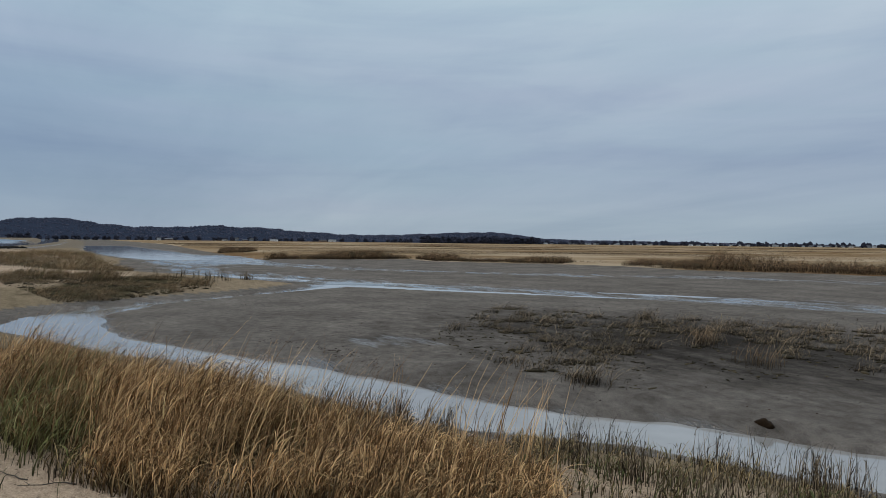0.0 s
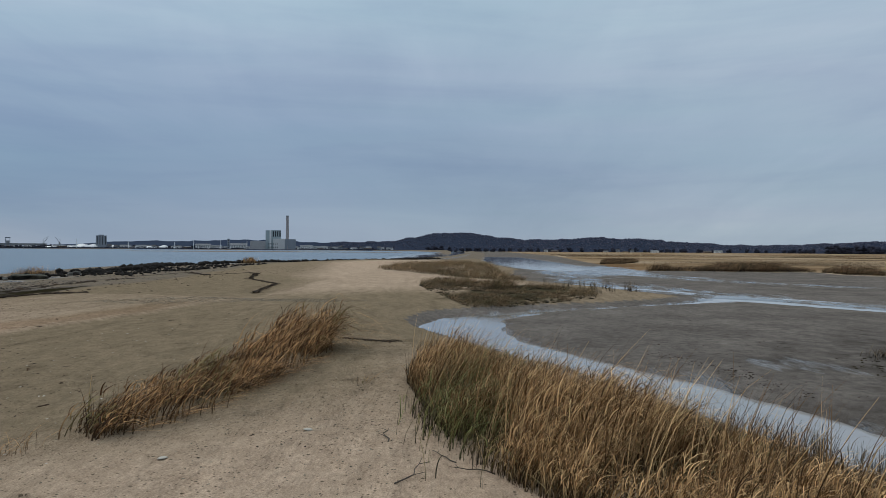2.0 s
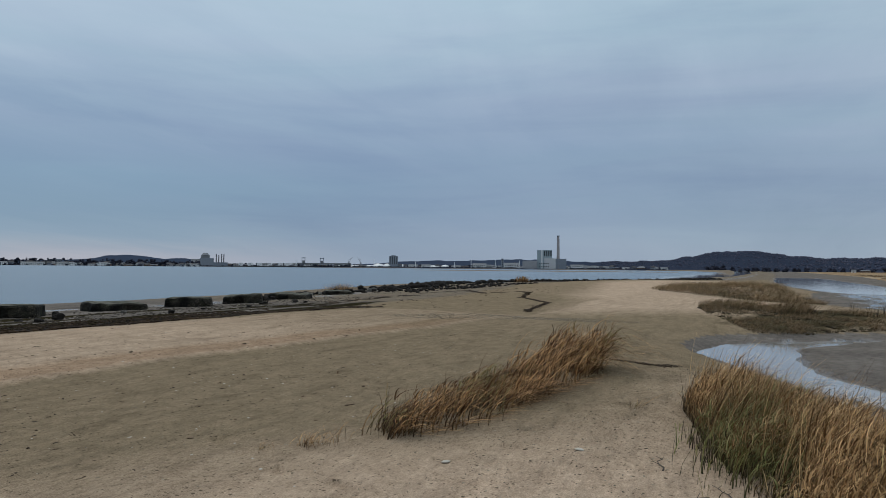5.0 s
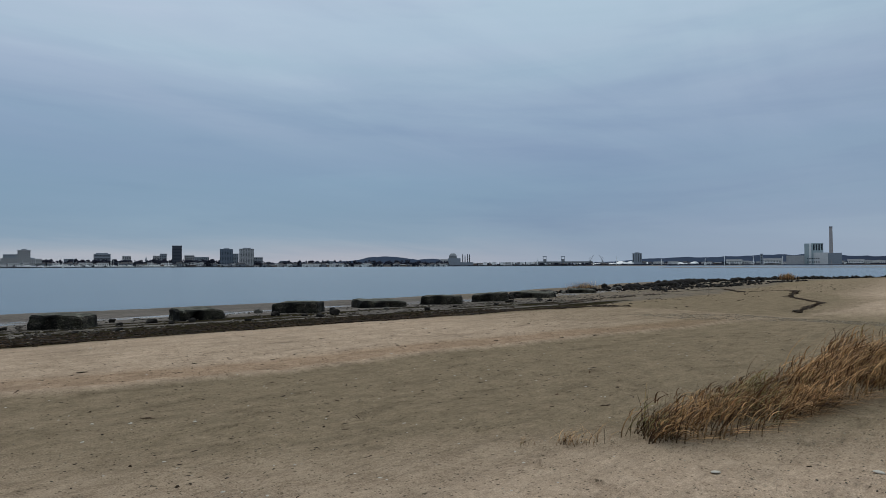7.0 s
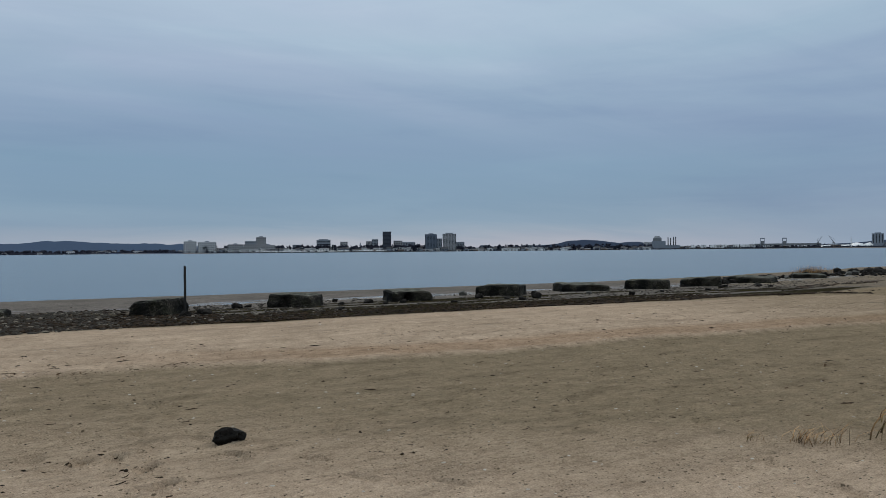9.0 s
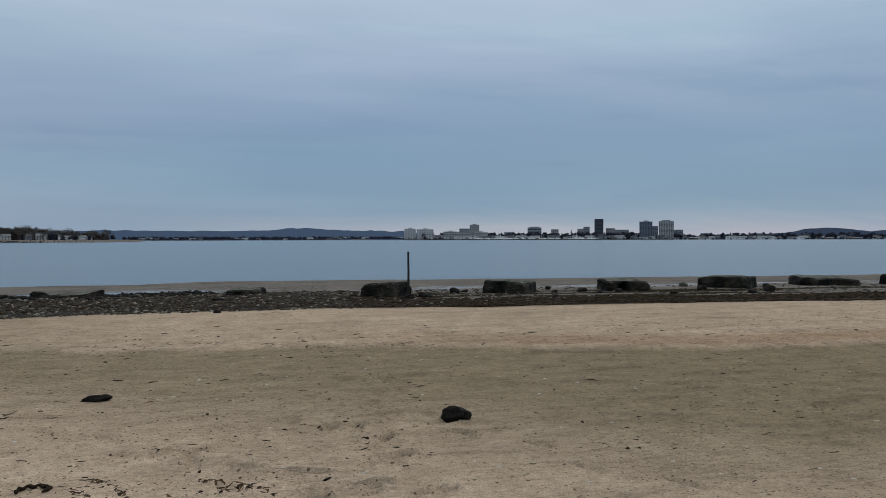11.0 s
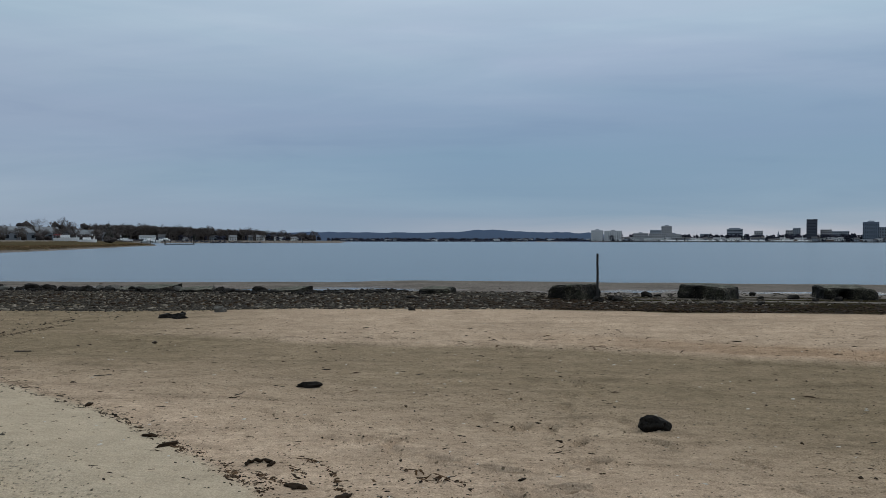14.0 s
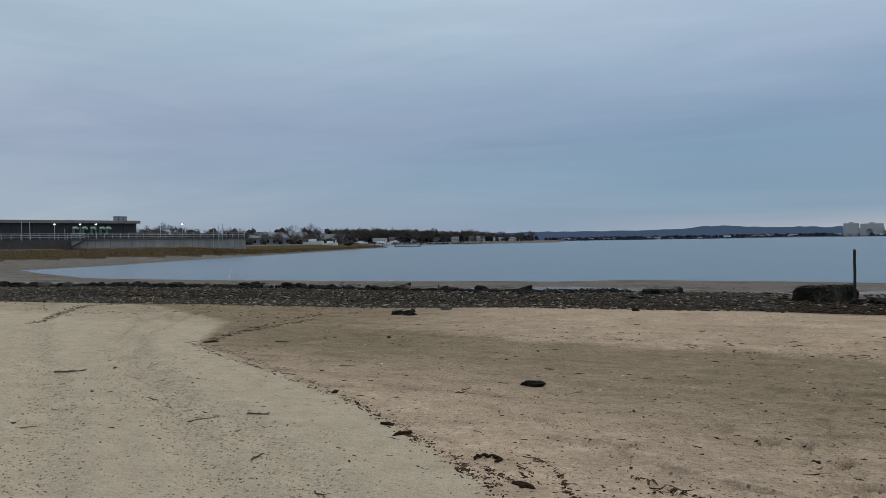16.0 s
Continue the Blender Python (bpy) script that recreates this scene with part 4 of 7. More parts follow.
# a short dark line at the grass end, drawn with weed-coloured scraps
many("seaweed", 500, along([(12.4, 2.3), (12.35, 1.9), (12.3, 1.45), (12.6, 1.3)], 0.07), 0.03, WEED, "short line of dark scraps at the end of the beach grass", 96, 0.2, category="seaweed", long=1.25)
many("pebbles", 4200, lambda r: (lambda u: (r.uniform(-34, -4 - 5 * u), 16.5 - 5 * u))(r.random() ** 2.6), 0.022, COBBLE, "loose pebbles strewn from the cobble bed over the sand", 136, 0.5, category="pebbles")
many("pebbles", 1100, lambda r: (r.uniform(4, 12), r.uniform(0.6, 2.4)), 0.0075, PEBBLE, "fine pebbles on the sand path between the grasses", 31, 0.6, category="pebbles")
many("shells", 900, lambda r: (r.uniform(-9, 18), 3 + 13 * r.random()), 0.013, SHELL, "small bleached shell fragments on the beach", 32, 0.3, category="shells")
for line in RUTS:
    many("pebbles", 2400, along(line, 0.22), 0.0085, PEBBLE, "grit and weed crumbs lying in a wheel rut", 39, 0.5, category="pebbles")
many("stones", 500, lambda r: (r.uniform(24, 60), r.uniform(12, 27)), 0.05, WEED, "scattered dark stones and weed on the eastern sand", 33, 0.4)



def strands(spots, label, seed, material):
    """Scraps of weed: each spot (x, y, heading, length, width) is a wavy strap with a low ridge, lying on the sand."""
    rnd = np.random.RandomState(seed)
    sp = np.asarray(spots, float)
    n, m = len(sp), 6
    u = np.linspace(-0.5, 0.5, m)[None]
    side = np.cumsum(rnd.normal(0, 0.09, (n, m)), 1) * sp[:, 3:4]
    c, s_ = np.cos(sp[:, 2:3]), np.sin(sp[:, 2:3])
    mx_, my_ = sp[:, 0:1] + c * u * sp[:, 3:4] - s_ * side, sp[:, 1:2] + s_ * u * sp[:, 3:4] + c * side
    w = sp[:, 4:5] * (1 - (2 * np.abs(u)) ** 2.5 * 0.85) * rnd.uniform(0.5, 1.2, (n, m))
    z = land(mx_.ravel(), my_.ravel())[0].reshape(n, m)
    high = w * rnd.uniform(0.3, 0.8, (n, m))
    co = np.stack([np.stack([mx_ - s_ * w * k, my_ + c * w * k, z + h * high - 0.002], -1) for k, h in ((-1, 0), (-0.35, 1), (0.4, 0.9), (1, 0))], 2).reshape(-1, 3)
    base = (np.arange(n) * m * 4)[:, None, None]
    f = (base + np.array([[4 * i + j, 4 * i + 4 + j, 4 * i + 5 + j, 4 * i + 1 + j] for i in range(m - 1) for j in range(3)])[None]).reshape(-1, 4)
    me = bpy.data.meshes.new("seaweed")
    me.vertices.add(len(co)), me.vertices.foreach_set("co", co.astype(np.float32).ravel())
    me.loops.add(f.size), me.loops.foreach_set("vertex_index", f[:, ::-1].ravel().astype(np.int32))
    me.polygons.add(len(f)), me.polygons.foreach_set("loop_start", np.arange(0, f.size, 4, dtype=np.int32))
    me.update(calc_edges=True)
    me.materials.append(material)
    return tagged(new("seaweed", me), label, "seaweed", kind="stuff")


RUST_WEED = island_stone("rust_brown_weed", (0.012, 0.008, 0.005), (0.045, 0.026, 0.014), (0.12, 0.070, 0.036))


def drift_along(line, count, spread, length, width, seed, clump=0.0):
    """Scraps along a line, most of them lying with it, gathered in heaps where clump > 0."""
    rnd = random.Random(seed)
    put, made = along(line, 0.0), []
    heaps = [put(rnd) for _ in range(max(1, int(count / 9)))]
    for _ in range(count):
        x, y = rnd.choice(heaps) if rnd.random() < clump else put(rnd)
        seg = min(zip(line[:-1], line[1:]), key=lambda ab: to_line(np.array([x]), np.array([y]), list(ab))[0][0])
        head = math.atan2(seg[1][1] - seg[0][1], seg[1][0] - seg[0][0]) + rnd.gauss(0, 0.5)
        made.append((x + rnd.gauss(0, spread), y + rnd.gauss(0, spread * 0.7), head, length * rnd.lognormvariate(0, 0.45), width * rnd.lognormvariate(0, 0.35)))
    return made


rd = random.Random(61)
# short dark dashes on the sand, drawn as thin straps
strands([(rd.uniform(-8, 20), 4.6 + 7.4 * rd.random(), rd.gauss(-0.05, 0.4), 0.065 * rd.lognormvariate(0, 0.5), 0.010 * rd.lognormvariate(0, 0.4)) for _ in range(850)], "dark straps scattered over the damp sand", 62, WEED)
strands([(rd.uniform(-7, 16), 4.2 + 7.4 * rd.random() ** 1.2, rd.gauss(-0.05, 0.5), 0.075 * rd.lognormvariate(0, 0.4), 0.012 * rd.lognormvariate(0, 0.4)) for _ in range(150)], "rust-brown straps of weed scattered on the beach", 63, RUST_WEED)
strands(drift_along([(-8.7, 9.3), (-7.4, 8.45), (-5.74, 7.55), (-4.99, 7.12), (-4.23, 6.67), (-3.56, 6.17)], 330, 0.03, 0.065, 0.008, 64, 0.25), "dark wrack straps along the edge of the pale sand", 65, WEED)
strands(drift_along([(-3.7, 6.25), (-3.16, 5.82), (-2.67, 5.37), (-2.29, 5.17), (-2.0, 4.76), (-1.7, 4.5)], 130, 0.03, 0.06, 0.009, 66, 0.7), "heaps of rust-brown wrack along the pale sand", 67, RUST_WEED)
for line, n in (([(-1.92, 4.88), (-1.79, 4.76), (-1.68, 4.66)], 46), ([(-1.74, 5.26), (-1.62, 5.18), (-1.45, 5.0), (-1.35, 4.84), (-1.27, 4.63), (-1.2, 4.45)], 70), ([(-1.82, 5.12), (-1.67, 5.0), (-1.48, 4.65)], 24), ([(-0.95, 5.06), (-0.72, 4.86), (-0.5, 4.78), (-0.42, 4.6)], 44), ([(-2.08, 4.85), (-1.99, 4.72)], 24)):
    strands(drift_along(line, n, 0.02, 0.06, 0.010, 68 + n, 0.6), "tangled strings of brown weed on the sand", 69 + n, RUST_WEED)
strands(drift_along([(-8.7, 9.3), (-8.64, 10.13), (-8.67, 11.29), (-8.52, 13.0)], 90, 0.05, 0.11, 0.014, 170, 0.5), "broken wrack line branching up the beach", 171, WEED)
strands(drift_along([(-3.93, 10.8), (-3.2, 10.85), (-2.1, 10.95), (-0.92, 10.7), (0.35, 10.45), (1.42, 10.4)], 170, 0.07, 0.06, 0.007, 172, 0.6), "broken line of dark weed along the edge of the dry sand", 173, RUST_WEED)
strands(drift_along([(14.0, 16.3), (16.7, 16.7), (19.7, 17.2), (23.1, 17.6), (25.4, 16.6), (24.6, 14.8), (23.7, 13.5)], 420, 0.10, 0.35, 0.05, 174, 0.3), "dark band of wrack curling round the dry sand", 175, WEED)

strands(drift_along([(26.5, 8.2), (27.6, 8.5), (32.7, 9.1), (36, 11.4), (43.1, 13.2), (46.5, 17.7), (53.7, 21.8), (47.3, 23.4)], 420, 0.05, 0.4, 0.032, 176, 0.2), "thick dark wrack winding across the eastern sand", 177, WEED)
strands(drift_along([(24, 19.5), (30, 20.5), (36, 21.5), (44, 22)], 90, 0.5, 0.6, 0.06, 178, 0.6), "broken patches of dark wrack below the rock ridge", 179, WEED)
many("pebbles", 2600, lambda r: (lambda u, v: (18.5 + 7 * u, 9.6 - 4.8 * u + 1.1 * (v - 0.5) * 2))(r.random(), r.random()), 0.02, PEBBLE, "gritty band of pebbles across the eastern sand", 180, 0.5, category="pebbles")

# ---- grasses ----
def straw_material(name, base, low, high, green, green_share, placed=False):
    k = Mat(name)
    up, rnd = k.attr("up"), k.island()
    straw = k.ramp(rnd, (0.0, tuple(c * 0.2 for c in low)), (0.46, low), (0.78, high), (1.0, tuple(min(1, c * 1.45) for c in high)))
    patch = k.ramp(k.math("ADD", k.noise(0.8, 3), k.math("MULTIPLY", k.math("SUBTRACT", rnd, 0.5), 0.35)), (0.66 - green_share * 0.3, 0.0), (0.74 - green_share * 0.3, 1.0))
    if placed:
        patch = k.ramp(k.math("ADD", k.attr("green"), k.math("MULTIPLY", k.math("SUBTRACT", rnd, 0.5), 0.9)), (0.42, 0.0), (0.58, 1.0))
    col = k.mix(patch, straw, k.mix(rnd, green, tuple(c * 2.2 for c in green)))
    # dark stem feet near the ground, shade among the stems painted in
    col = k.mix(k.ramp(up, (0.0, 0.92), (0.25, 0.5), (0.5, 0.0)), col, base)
    return k.done(col, 0.75, spec=0.15)


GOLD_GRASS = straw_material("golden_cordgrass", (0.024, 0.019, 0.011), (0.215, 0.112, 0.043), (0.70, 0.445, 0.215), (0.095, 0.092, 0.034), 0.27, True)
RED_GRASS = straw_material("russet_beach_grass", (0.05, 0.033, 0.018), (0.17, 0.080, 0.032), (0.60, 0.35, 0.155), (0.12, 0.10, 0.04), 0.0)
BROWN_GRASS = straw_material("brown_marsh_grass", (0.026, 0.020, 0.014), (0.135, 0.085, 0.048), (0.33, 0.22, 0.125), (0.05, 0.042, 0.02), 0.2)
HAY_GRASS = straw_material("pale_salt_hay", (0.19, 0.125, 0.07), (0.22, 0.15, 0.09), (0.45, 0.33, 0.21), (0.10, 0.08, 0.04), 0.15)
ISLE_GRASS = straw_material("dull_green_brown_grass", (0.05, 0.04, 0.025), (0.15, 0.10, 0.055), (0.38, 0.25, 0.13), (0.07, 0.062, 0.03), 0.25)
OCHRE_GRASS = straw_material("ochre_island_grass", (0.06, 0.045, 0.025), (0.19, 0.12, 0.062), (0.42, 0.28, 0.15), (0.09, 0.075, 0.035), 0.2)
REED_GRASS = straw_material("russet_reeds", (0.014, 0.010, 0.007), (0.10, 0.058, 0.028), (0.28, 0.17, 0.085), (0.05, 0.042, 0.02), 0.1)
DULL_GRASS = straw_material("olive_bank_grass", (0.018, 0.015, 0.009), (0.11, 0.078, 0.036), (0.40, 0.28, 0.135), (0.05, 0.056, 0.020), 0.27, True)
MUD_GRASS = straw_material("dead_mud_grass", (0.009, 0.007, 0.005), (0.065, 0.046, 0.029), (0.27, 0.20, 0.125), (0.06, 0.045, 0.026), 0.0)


def grass(name, spots, heights, material, label, lean=(0.0, -0.35), width=0.006, droop=0.35, seed=1, wild=0.35, segments=4, category="grass", leaves=0.0):
    """Stems rooted at the spots, each a tapered strip bent by the wind; leaves: a share of arching leaves that spring from half-way up."""
    rnd = np.random.RandomState(seed)
    root, hgt = np.asarray(spots, float), np.asarray(heights, float)
    n = len(root)
    hgt = hgt * (0.6 + 0.55 * rnd.rand(n))
    dr = droop * (0.2 + 1.1 * rnd.rand(n))
    free = wild * np.ones(n)
    if leaves:
        m = int(n * leaves)
        pick = rnd.randint(0, n, m)
        u = rnd.uniform(0.25, 0.75, m)
        base = root[pick].copy()
        base[:, 0] += lean[0] * hgt[pick] * u ** 1.6
        base[:, 1] += lean[1] * hgt[pick] * u ** 1.6
        base[:, 2] += hgt[pick] * u * 0.95
        root, hgt = np.concatenate([root, base]), np.concatenate([hgt, hgt[pick] * rnd.uniform(0.35, 0.6, m)])
        dr, free = np.concatenate([dr, rnd.uniform(0.9, 2.2, m)]), np.concatenate([free, np.full(m, 1.41)])
        n = len(root)
    ang = rnd.rand(n) * 2 * np.pi
    mag = free * rnd.rand(n)
    gust = 0.6 + 0.8 * rnd.rand(n)
    pull = gust * np.where(free > 1.4, 2.0, 1.0) if leaves else gust
    bend = np.stack([lean[0] * pull + mag * np.cos(ang), lean[1] * pull + mag * np.sin(ang)], -1)
    power = rnd.uniform(1.2, 2.6, n)
    face = rnd.rand(n) * np.pi
    across = np.stack([np.cos(face), np.sin(face), np.zeros(n)], -1)
    wid = width * (0.5 + 0.9 * rnd.rand(n))
    levels = []
    for i in range(segments + 1):
        u = i / segments
        p = root.copy()
        p[:, :2] += bend * (hgt * u ** power)[:, None]
        p[:, 2] += hgt * (u - dr * u ** 3 * 0.6)
        w = wid * (1 - u ** 1.5 * 0.85)
        levels.append((p - across * w[:, None], p + across * w[:, None]))
    co = np.stack([v for pair in levels for v in pair], 1).reshape(-1, 3)
    per = 2 * (segments + 1)
    base = (np.arange(n) * per)[:, None, None]
    quad = np.array([[2 * i, 2 * i + 1, 2 * i + 3, 2 * i + 2] for i in range(segments)])[None]
    f = (base + quad).reshape(-1, 4)
    me = bpy.data.meshes.new(name)
    me.vertices.add(len(co)), me.vertices.foreach_set("co", co.astype(np.float32).ravel())
    me.loops.add(f.size), me.loops.foreach_set("vertex_index", f.ravel().astype(np.int32))
    me.polygons.add(len(f)), me.polygons.foreach_set("loop_start", np.arange(0, f.size, 4, dtype=np.int32))
    me.update(calc_edges=True)
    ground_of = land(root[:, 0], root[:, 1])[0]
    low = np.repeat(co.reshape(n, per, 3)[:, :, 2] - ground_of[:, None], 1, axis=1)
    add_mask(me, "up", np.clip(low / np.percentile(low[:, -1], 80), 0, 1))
    if name == "bank_grass":
        gx_, gy_ = root[:, 0], root[:, 1]
        tint = 0.40 * np.exp(-((gx_ - 6.35) / 1.0) ** 2 - ((gy_ - 0.15) / 0.55) ** 2) + 0.34 * np.exp(-(to_line(gx_, gy_, [(5.2, -2.2), (4.5, -2.7), (3.4, -3.4), (2.2, -4.2)])[0] / 0.55) ** 2) + 0.5 * fbm(gx_ * 0.8, gy_ * 0.8)
        add_mask(me, "green", np.repeat(tint, per))
    me.materials.append(material)
    return tagged(new(name, me), label, category, kind="stuff")


def inside(x, y, poly):
    hit = np.zeros(x.shape, bool)
    for (x0, y0), (x1, y1) in zip(poly, poly[1:] + poly[:1]):
        cross = ((y0 > y) != (y1 > y)) & (x < (x1 - x0) * (y - y0) / (y1 - y0 + 1e-12) + x0)
        hit ^= cross
    return hit


def scatter(poly, count, seed, tuft=0.0, clump=0.0, grain=1.1, each=18):
    """Rooting points in a polygon; clump > 0 thins them by a patchy pattern, tuft gathers them in tufts."""
    rnd = np.random.RandomState(seed)
    xs, ys = [p[0] for p in poly], [p[1] for p in poly]
    m = count * 6
    x, y = rnd.uniform(min(xs), max(xs), m), rnd.uniform(min(ys), max(ys), m)
    keep = inside(x, y, poly)
    if clump:
        keep &= (fbm(x * grain + seed, y * grain, 3) + rnd.uniform(-0.12, 0.12, m)) > clump - 0.5
    x, y = x[keep][:count], y[keep][:count]
    if tuft:
        k = max(1, int(len(x) / each))
        pick = rnd.randint(0, k, len(x))
        x, y = x[pick] + rnd.normal(0, tuft, len(x)), y[pick] + rnd.normal(0, tuft, len(y))
    z = land(x, y)[0]
    return np.stack([x, y, z - 0.01], -1)


BANK = [(2.9, -2.4), (3.5, -1.5), (4.3, -0.5), (5.1, 0.0), (6.0, 0.28), (6.8, 0.52), (7.6, 0.66), (8.6, 0.85), (9.3, 0.75), (9.0, 0.1), (7.8, -0.45), (6.5, -1.15), (5.3, -1.75), (4.4, -2.3), (3.7, -2.9)]
spots = scatter(BANK, 11500, 11, clump=0.30)
edge = to_line(spots[:, 0], spots[:, 1], BANK + BANK[:1])[0]
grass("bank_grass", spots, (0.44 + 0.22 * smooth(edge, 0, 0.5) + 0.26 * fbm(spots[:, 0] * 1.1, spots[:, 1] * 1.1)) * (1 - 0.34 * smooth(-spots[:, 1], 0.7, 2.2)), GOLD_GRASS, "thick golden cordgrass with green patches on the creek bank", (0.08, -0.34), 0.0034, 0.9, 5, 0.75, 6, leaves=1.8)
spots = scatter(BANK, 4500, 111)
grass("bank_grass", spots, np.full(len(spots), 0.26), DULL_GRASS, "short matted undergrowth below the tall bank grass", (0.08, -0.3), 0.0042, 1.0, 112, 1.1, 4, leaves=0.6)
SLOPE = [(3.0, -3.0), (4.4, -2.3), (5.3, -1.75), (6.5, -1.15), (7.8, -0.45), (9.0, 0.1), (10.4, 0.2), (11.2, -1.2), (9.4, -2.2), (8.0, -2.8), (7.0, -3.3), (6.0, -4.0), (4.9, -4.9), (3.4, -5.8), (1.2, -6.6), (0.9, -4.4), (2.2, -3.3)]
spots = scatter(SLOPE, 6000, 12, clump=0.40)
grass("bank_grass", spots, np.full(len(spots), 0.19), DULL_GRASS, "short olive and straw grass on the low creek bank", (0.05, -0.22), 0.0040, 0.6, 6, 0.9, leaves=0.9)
spots = scatter(SLOPE, 2400, 14, tuft=0.07, each=26)
grass("reed_stalks", spots, np.full(len(spots), 0.40), MUD_GRASS, "thin dark reed stalks along the creek edge", (0.03, -0.12), 0.0030, 0.2, 8, 0.35, leaves=0.5)
spots = scatter(BANK, 700, 15)
grass("reed_stalks", spots, np.full(len(spots), 0.88), GOLD_GRASS, "tall straw stalks standing above the bank grass", (0.08, -0.3), 0.0035, 0.25, 9, 0.3)
FRINGE = [(3.8, -1.4), (4.9, -0.1), (5.8, 0.32), (6.6, 0.64), (7.6, 0.85), (8.2, 0.8), (6.6, 0.5), (5.7, 0.15), (4.6, -0.5)]
spots = scatter(FRINGE, 360, 16, tuft=0.045)
grass("reed_stalks", spots, np.full(len(spots), 0.24), MUD_GRASS, "short dark stubble at the foot of the bank grass", (0.02, -0.1), 0.004, 0.1, 10, 0.3)
STRIP = [(5.55, 3.15), (6.2, 2.82), (7.2, 2.6), (8.5, 2.42), (9.9, 2.25), (11.2, 2.3), (11.6, 2.75), (11.1, 3.15), (10, 3.35), (8.5, 3.45), (7.0, 3.5), (5.9, 3.5)]
spots = scatter(STRIP, 1700, 13, clump=0.36)
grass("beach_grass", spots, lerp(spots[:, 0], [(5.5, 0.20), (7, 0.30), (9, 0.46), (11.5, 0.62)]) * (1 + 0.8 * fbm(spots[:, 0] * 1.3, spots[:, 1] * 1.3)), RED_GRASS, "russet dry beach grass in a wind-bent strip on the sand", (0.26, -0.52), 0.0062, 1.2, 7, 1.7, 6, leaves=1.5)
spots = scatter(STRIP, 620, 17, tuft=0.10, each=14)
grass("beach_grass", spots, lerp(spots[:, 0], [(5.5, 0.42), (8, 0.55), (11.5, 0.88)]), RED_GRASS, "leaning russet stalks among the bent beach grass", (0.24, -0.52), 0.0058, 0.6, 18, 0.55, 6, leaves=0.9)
LEE = [(5.7, 3.05), (6.3, 2.75), (7.4, 2.5), (8.8, 2.3), (10.2, 2.1), (10.3, 2.35), (8.5, 2.6), (6.4, 3.0)]
spots = scatter(LEE, 420, 19)
grass("beach_grass", spots, np.full(len(spots), 0.085), RED_GRASS, "straw stems lying flat on the sand beside the grass", (2.0, -3.4), 0.0055, 0.9, 20, 2.4, 5)
spots = scatter([(5.5, 3.2), (5.9, 2.95), (6.6, 2.75), (7.0, 3.1), (6.2, 3.5), (5.7, 3.5)], 30, 21)
grass("beach_grass", spots, np.full(len(spots), 0.48), BROWN_GRASS, "single dark upright stalks at the end of the strip", (0.10, -0.10), 0.0045, 0.15, 22, 0.25, leaves=0.8)
for tx, ty, n, h, seed in ((5.12, 3.66, 44, 0.22, 41), (5.28, 3.50, 14, 0.34, 44), (4.75, 3.95, 10, 0.15, 42), (8.05, 1.3, 16, 0.2, 43)):
    r_ = np.random.RandomState(seed)
    p = np.stack([tx + r_.normal(0, 0.07, n), ty + r_.normal(0, 0.05, n), np.full(n, ground_z(tx, ty))], -1)
    grass("grass_tuft", p, np.full(n, h), RED_GRASS, "small dry tuft of straw on bare sand", (0.3, -0.6), 0.003, 0.9, seed, 1.6, category="grass tuft")

# island of grass beyond the creek bend, tufts on the mud, reed bank across the flats
FRONT_ISLE = [(34.5, 2.4), (30.5, 1.6), (28, 0.8), (25.8, 0.0), (26.6, -1.6), (28.4, -4.1), (30.2, -5.8), (33, -6), (34, -3), (37, -1.4), (37, 1)]
spots = scatter(FRONT_ISLE, 13000, 51, clump=0.40)
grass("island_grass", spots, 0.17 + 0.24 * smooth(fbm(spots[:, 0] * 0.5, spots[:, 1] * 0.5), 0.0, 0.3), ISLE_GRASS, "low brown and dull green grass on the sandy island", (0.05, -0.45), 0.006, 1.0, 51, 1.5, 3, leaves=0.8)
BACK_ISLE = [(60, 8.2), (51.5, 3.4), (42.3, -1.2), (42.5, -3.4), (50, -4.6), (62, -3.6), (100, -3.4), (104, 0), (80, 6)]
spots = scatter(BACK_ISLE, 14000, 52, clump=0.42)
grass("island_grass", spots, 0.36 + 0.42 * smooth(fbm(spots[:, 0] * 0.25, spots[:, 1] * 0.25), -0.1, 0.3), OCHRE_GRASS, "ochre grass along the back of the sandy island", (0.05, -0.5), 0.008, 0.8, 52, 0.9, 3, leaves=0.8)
spots = scatter([(29, -5.5), (31, -7.5), (34.5, -9.4), (38, -8.6), (41, -5.5), (36, -4)], 260, 53, tuft=0.12)
grass("reed_stalks", spots, np.full(len(spots), 0.55), MUD_GRASS, "thin dark stalks on the edge of the island", (0, -0.1), 0.008, 0.15, 53, 0.3, 3)
MUD_PATCH = [(12.6, -6.9), (15.5, -9.0), (18.8, -13.0), (14.4, -14.8), (9.7, -18.4), (5.5, -19), (4.4, -13.5), (6.6, -10.2), (7.0, -7.2), (9.3, -6.4)]
spots = scatter(MUD_PATCH, 9000, 54, tuft=0.15, clump=0.46, each=60)
roots = spots
grass("mud_grass", spots, 0.12 + 0.30 * np.random.RandomState(55).rand(len(spots)) ** 2.2, MUD_GRASS, "dead brown grass tufts on the dark mud flat", (0.1, -0.5), 0.005, 1.3, 54, 2.2, 4, leaves=0.6)
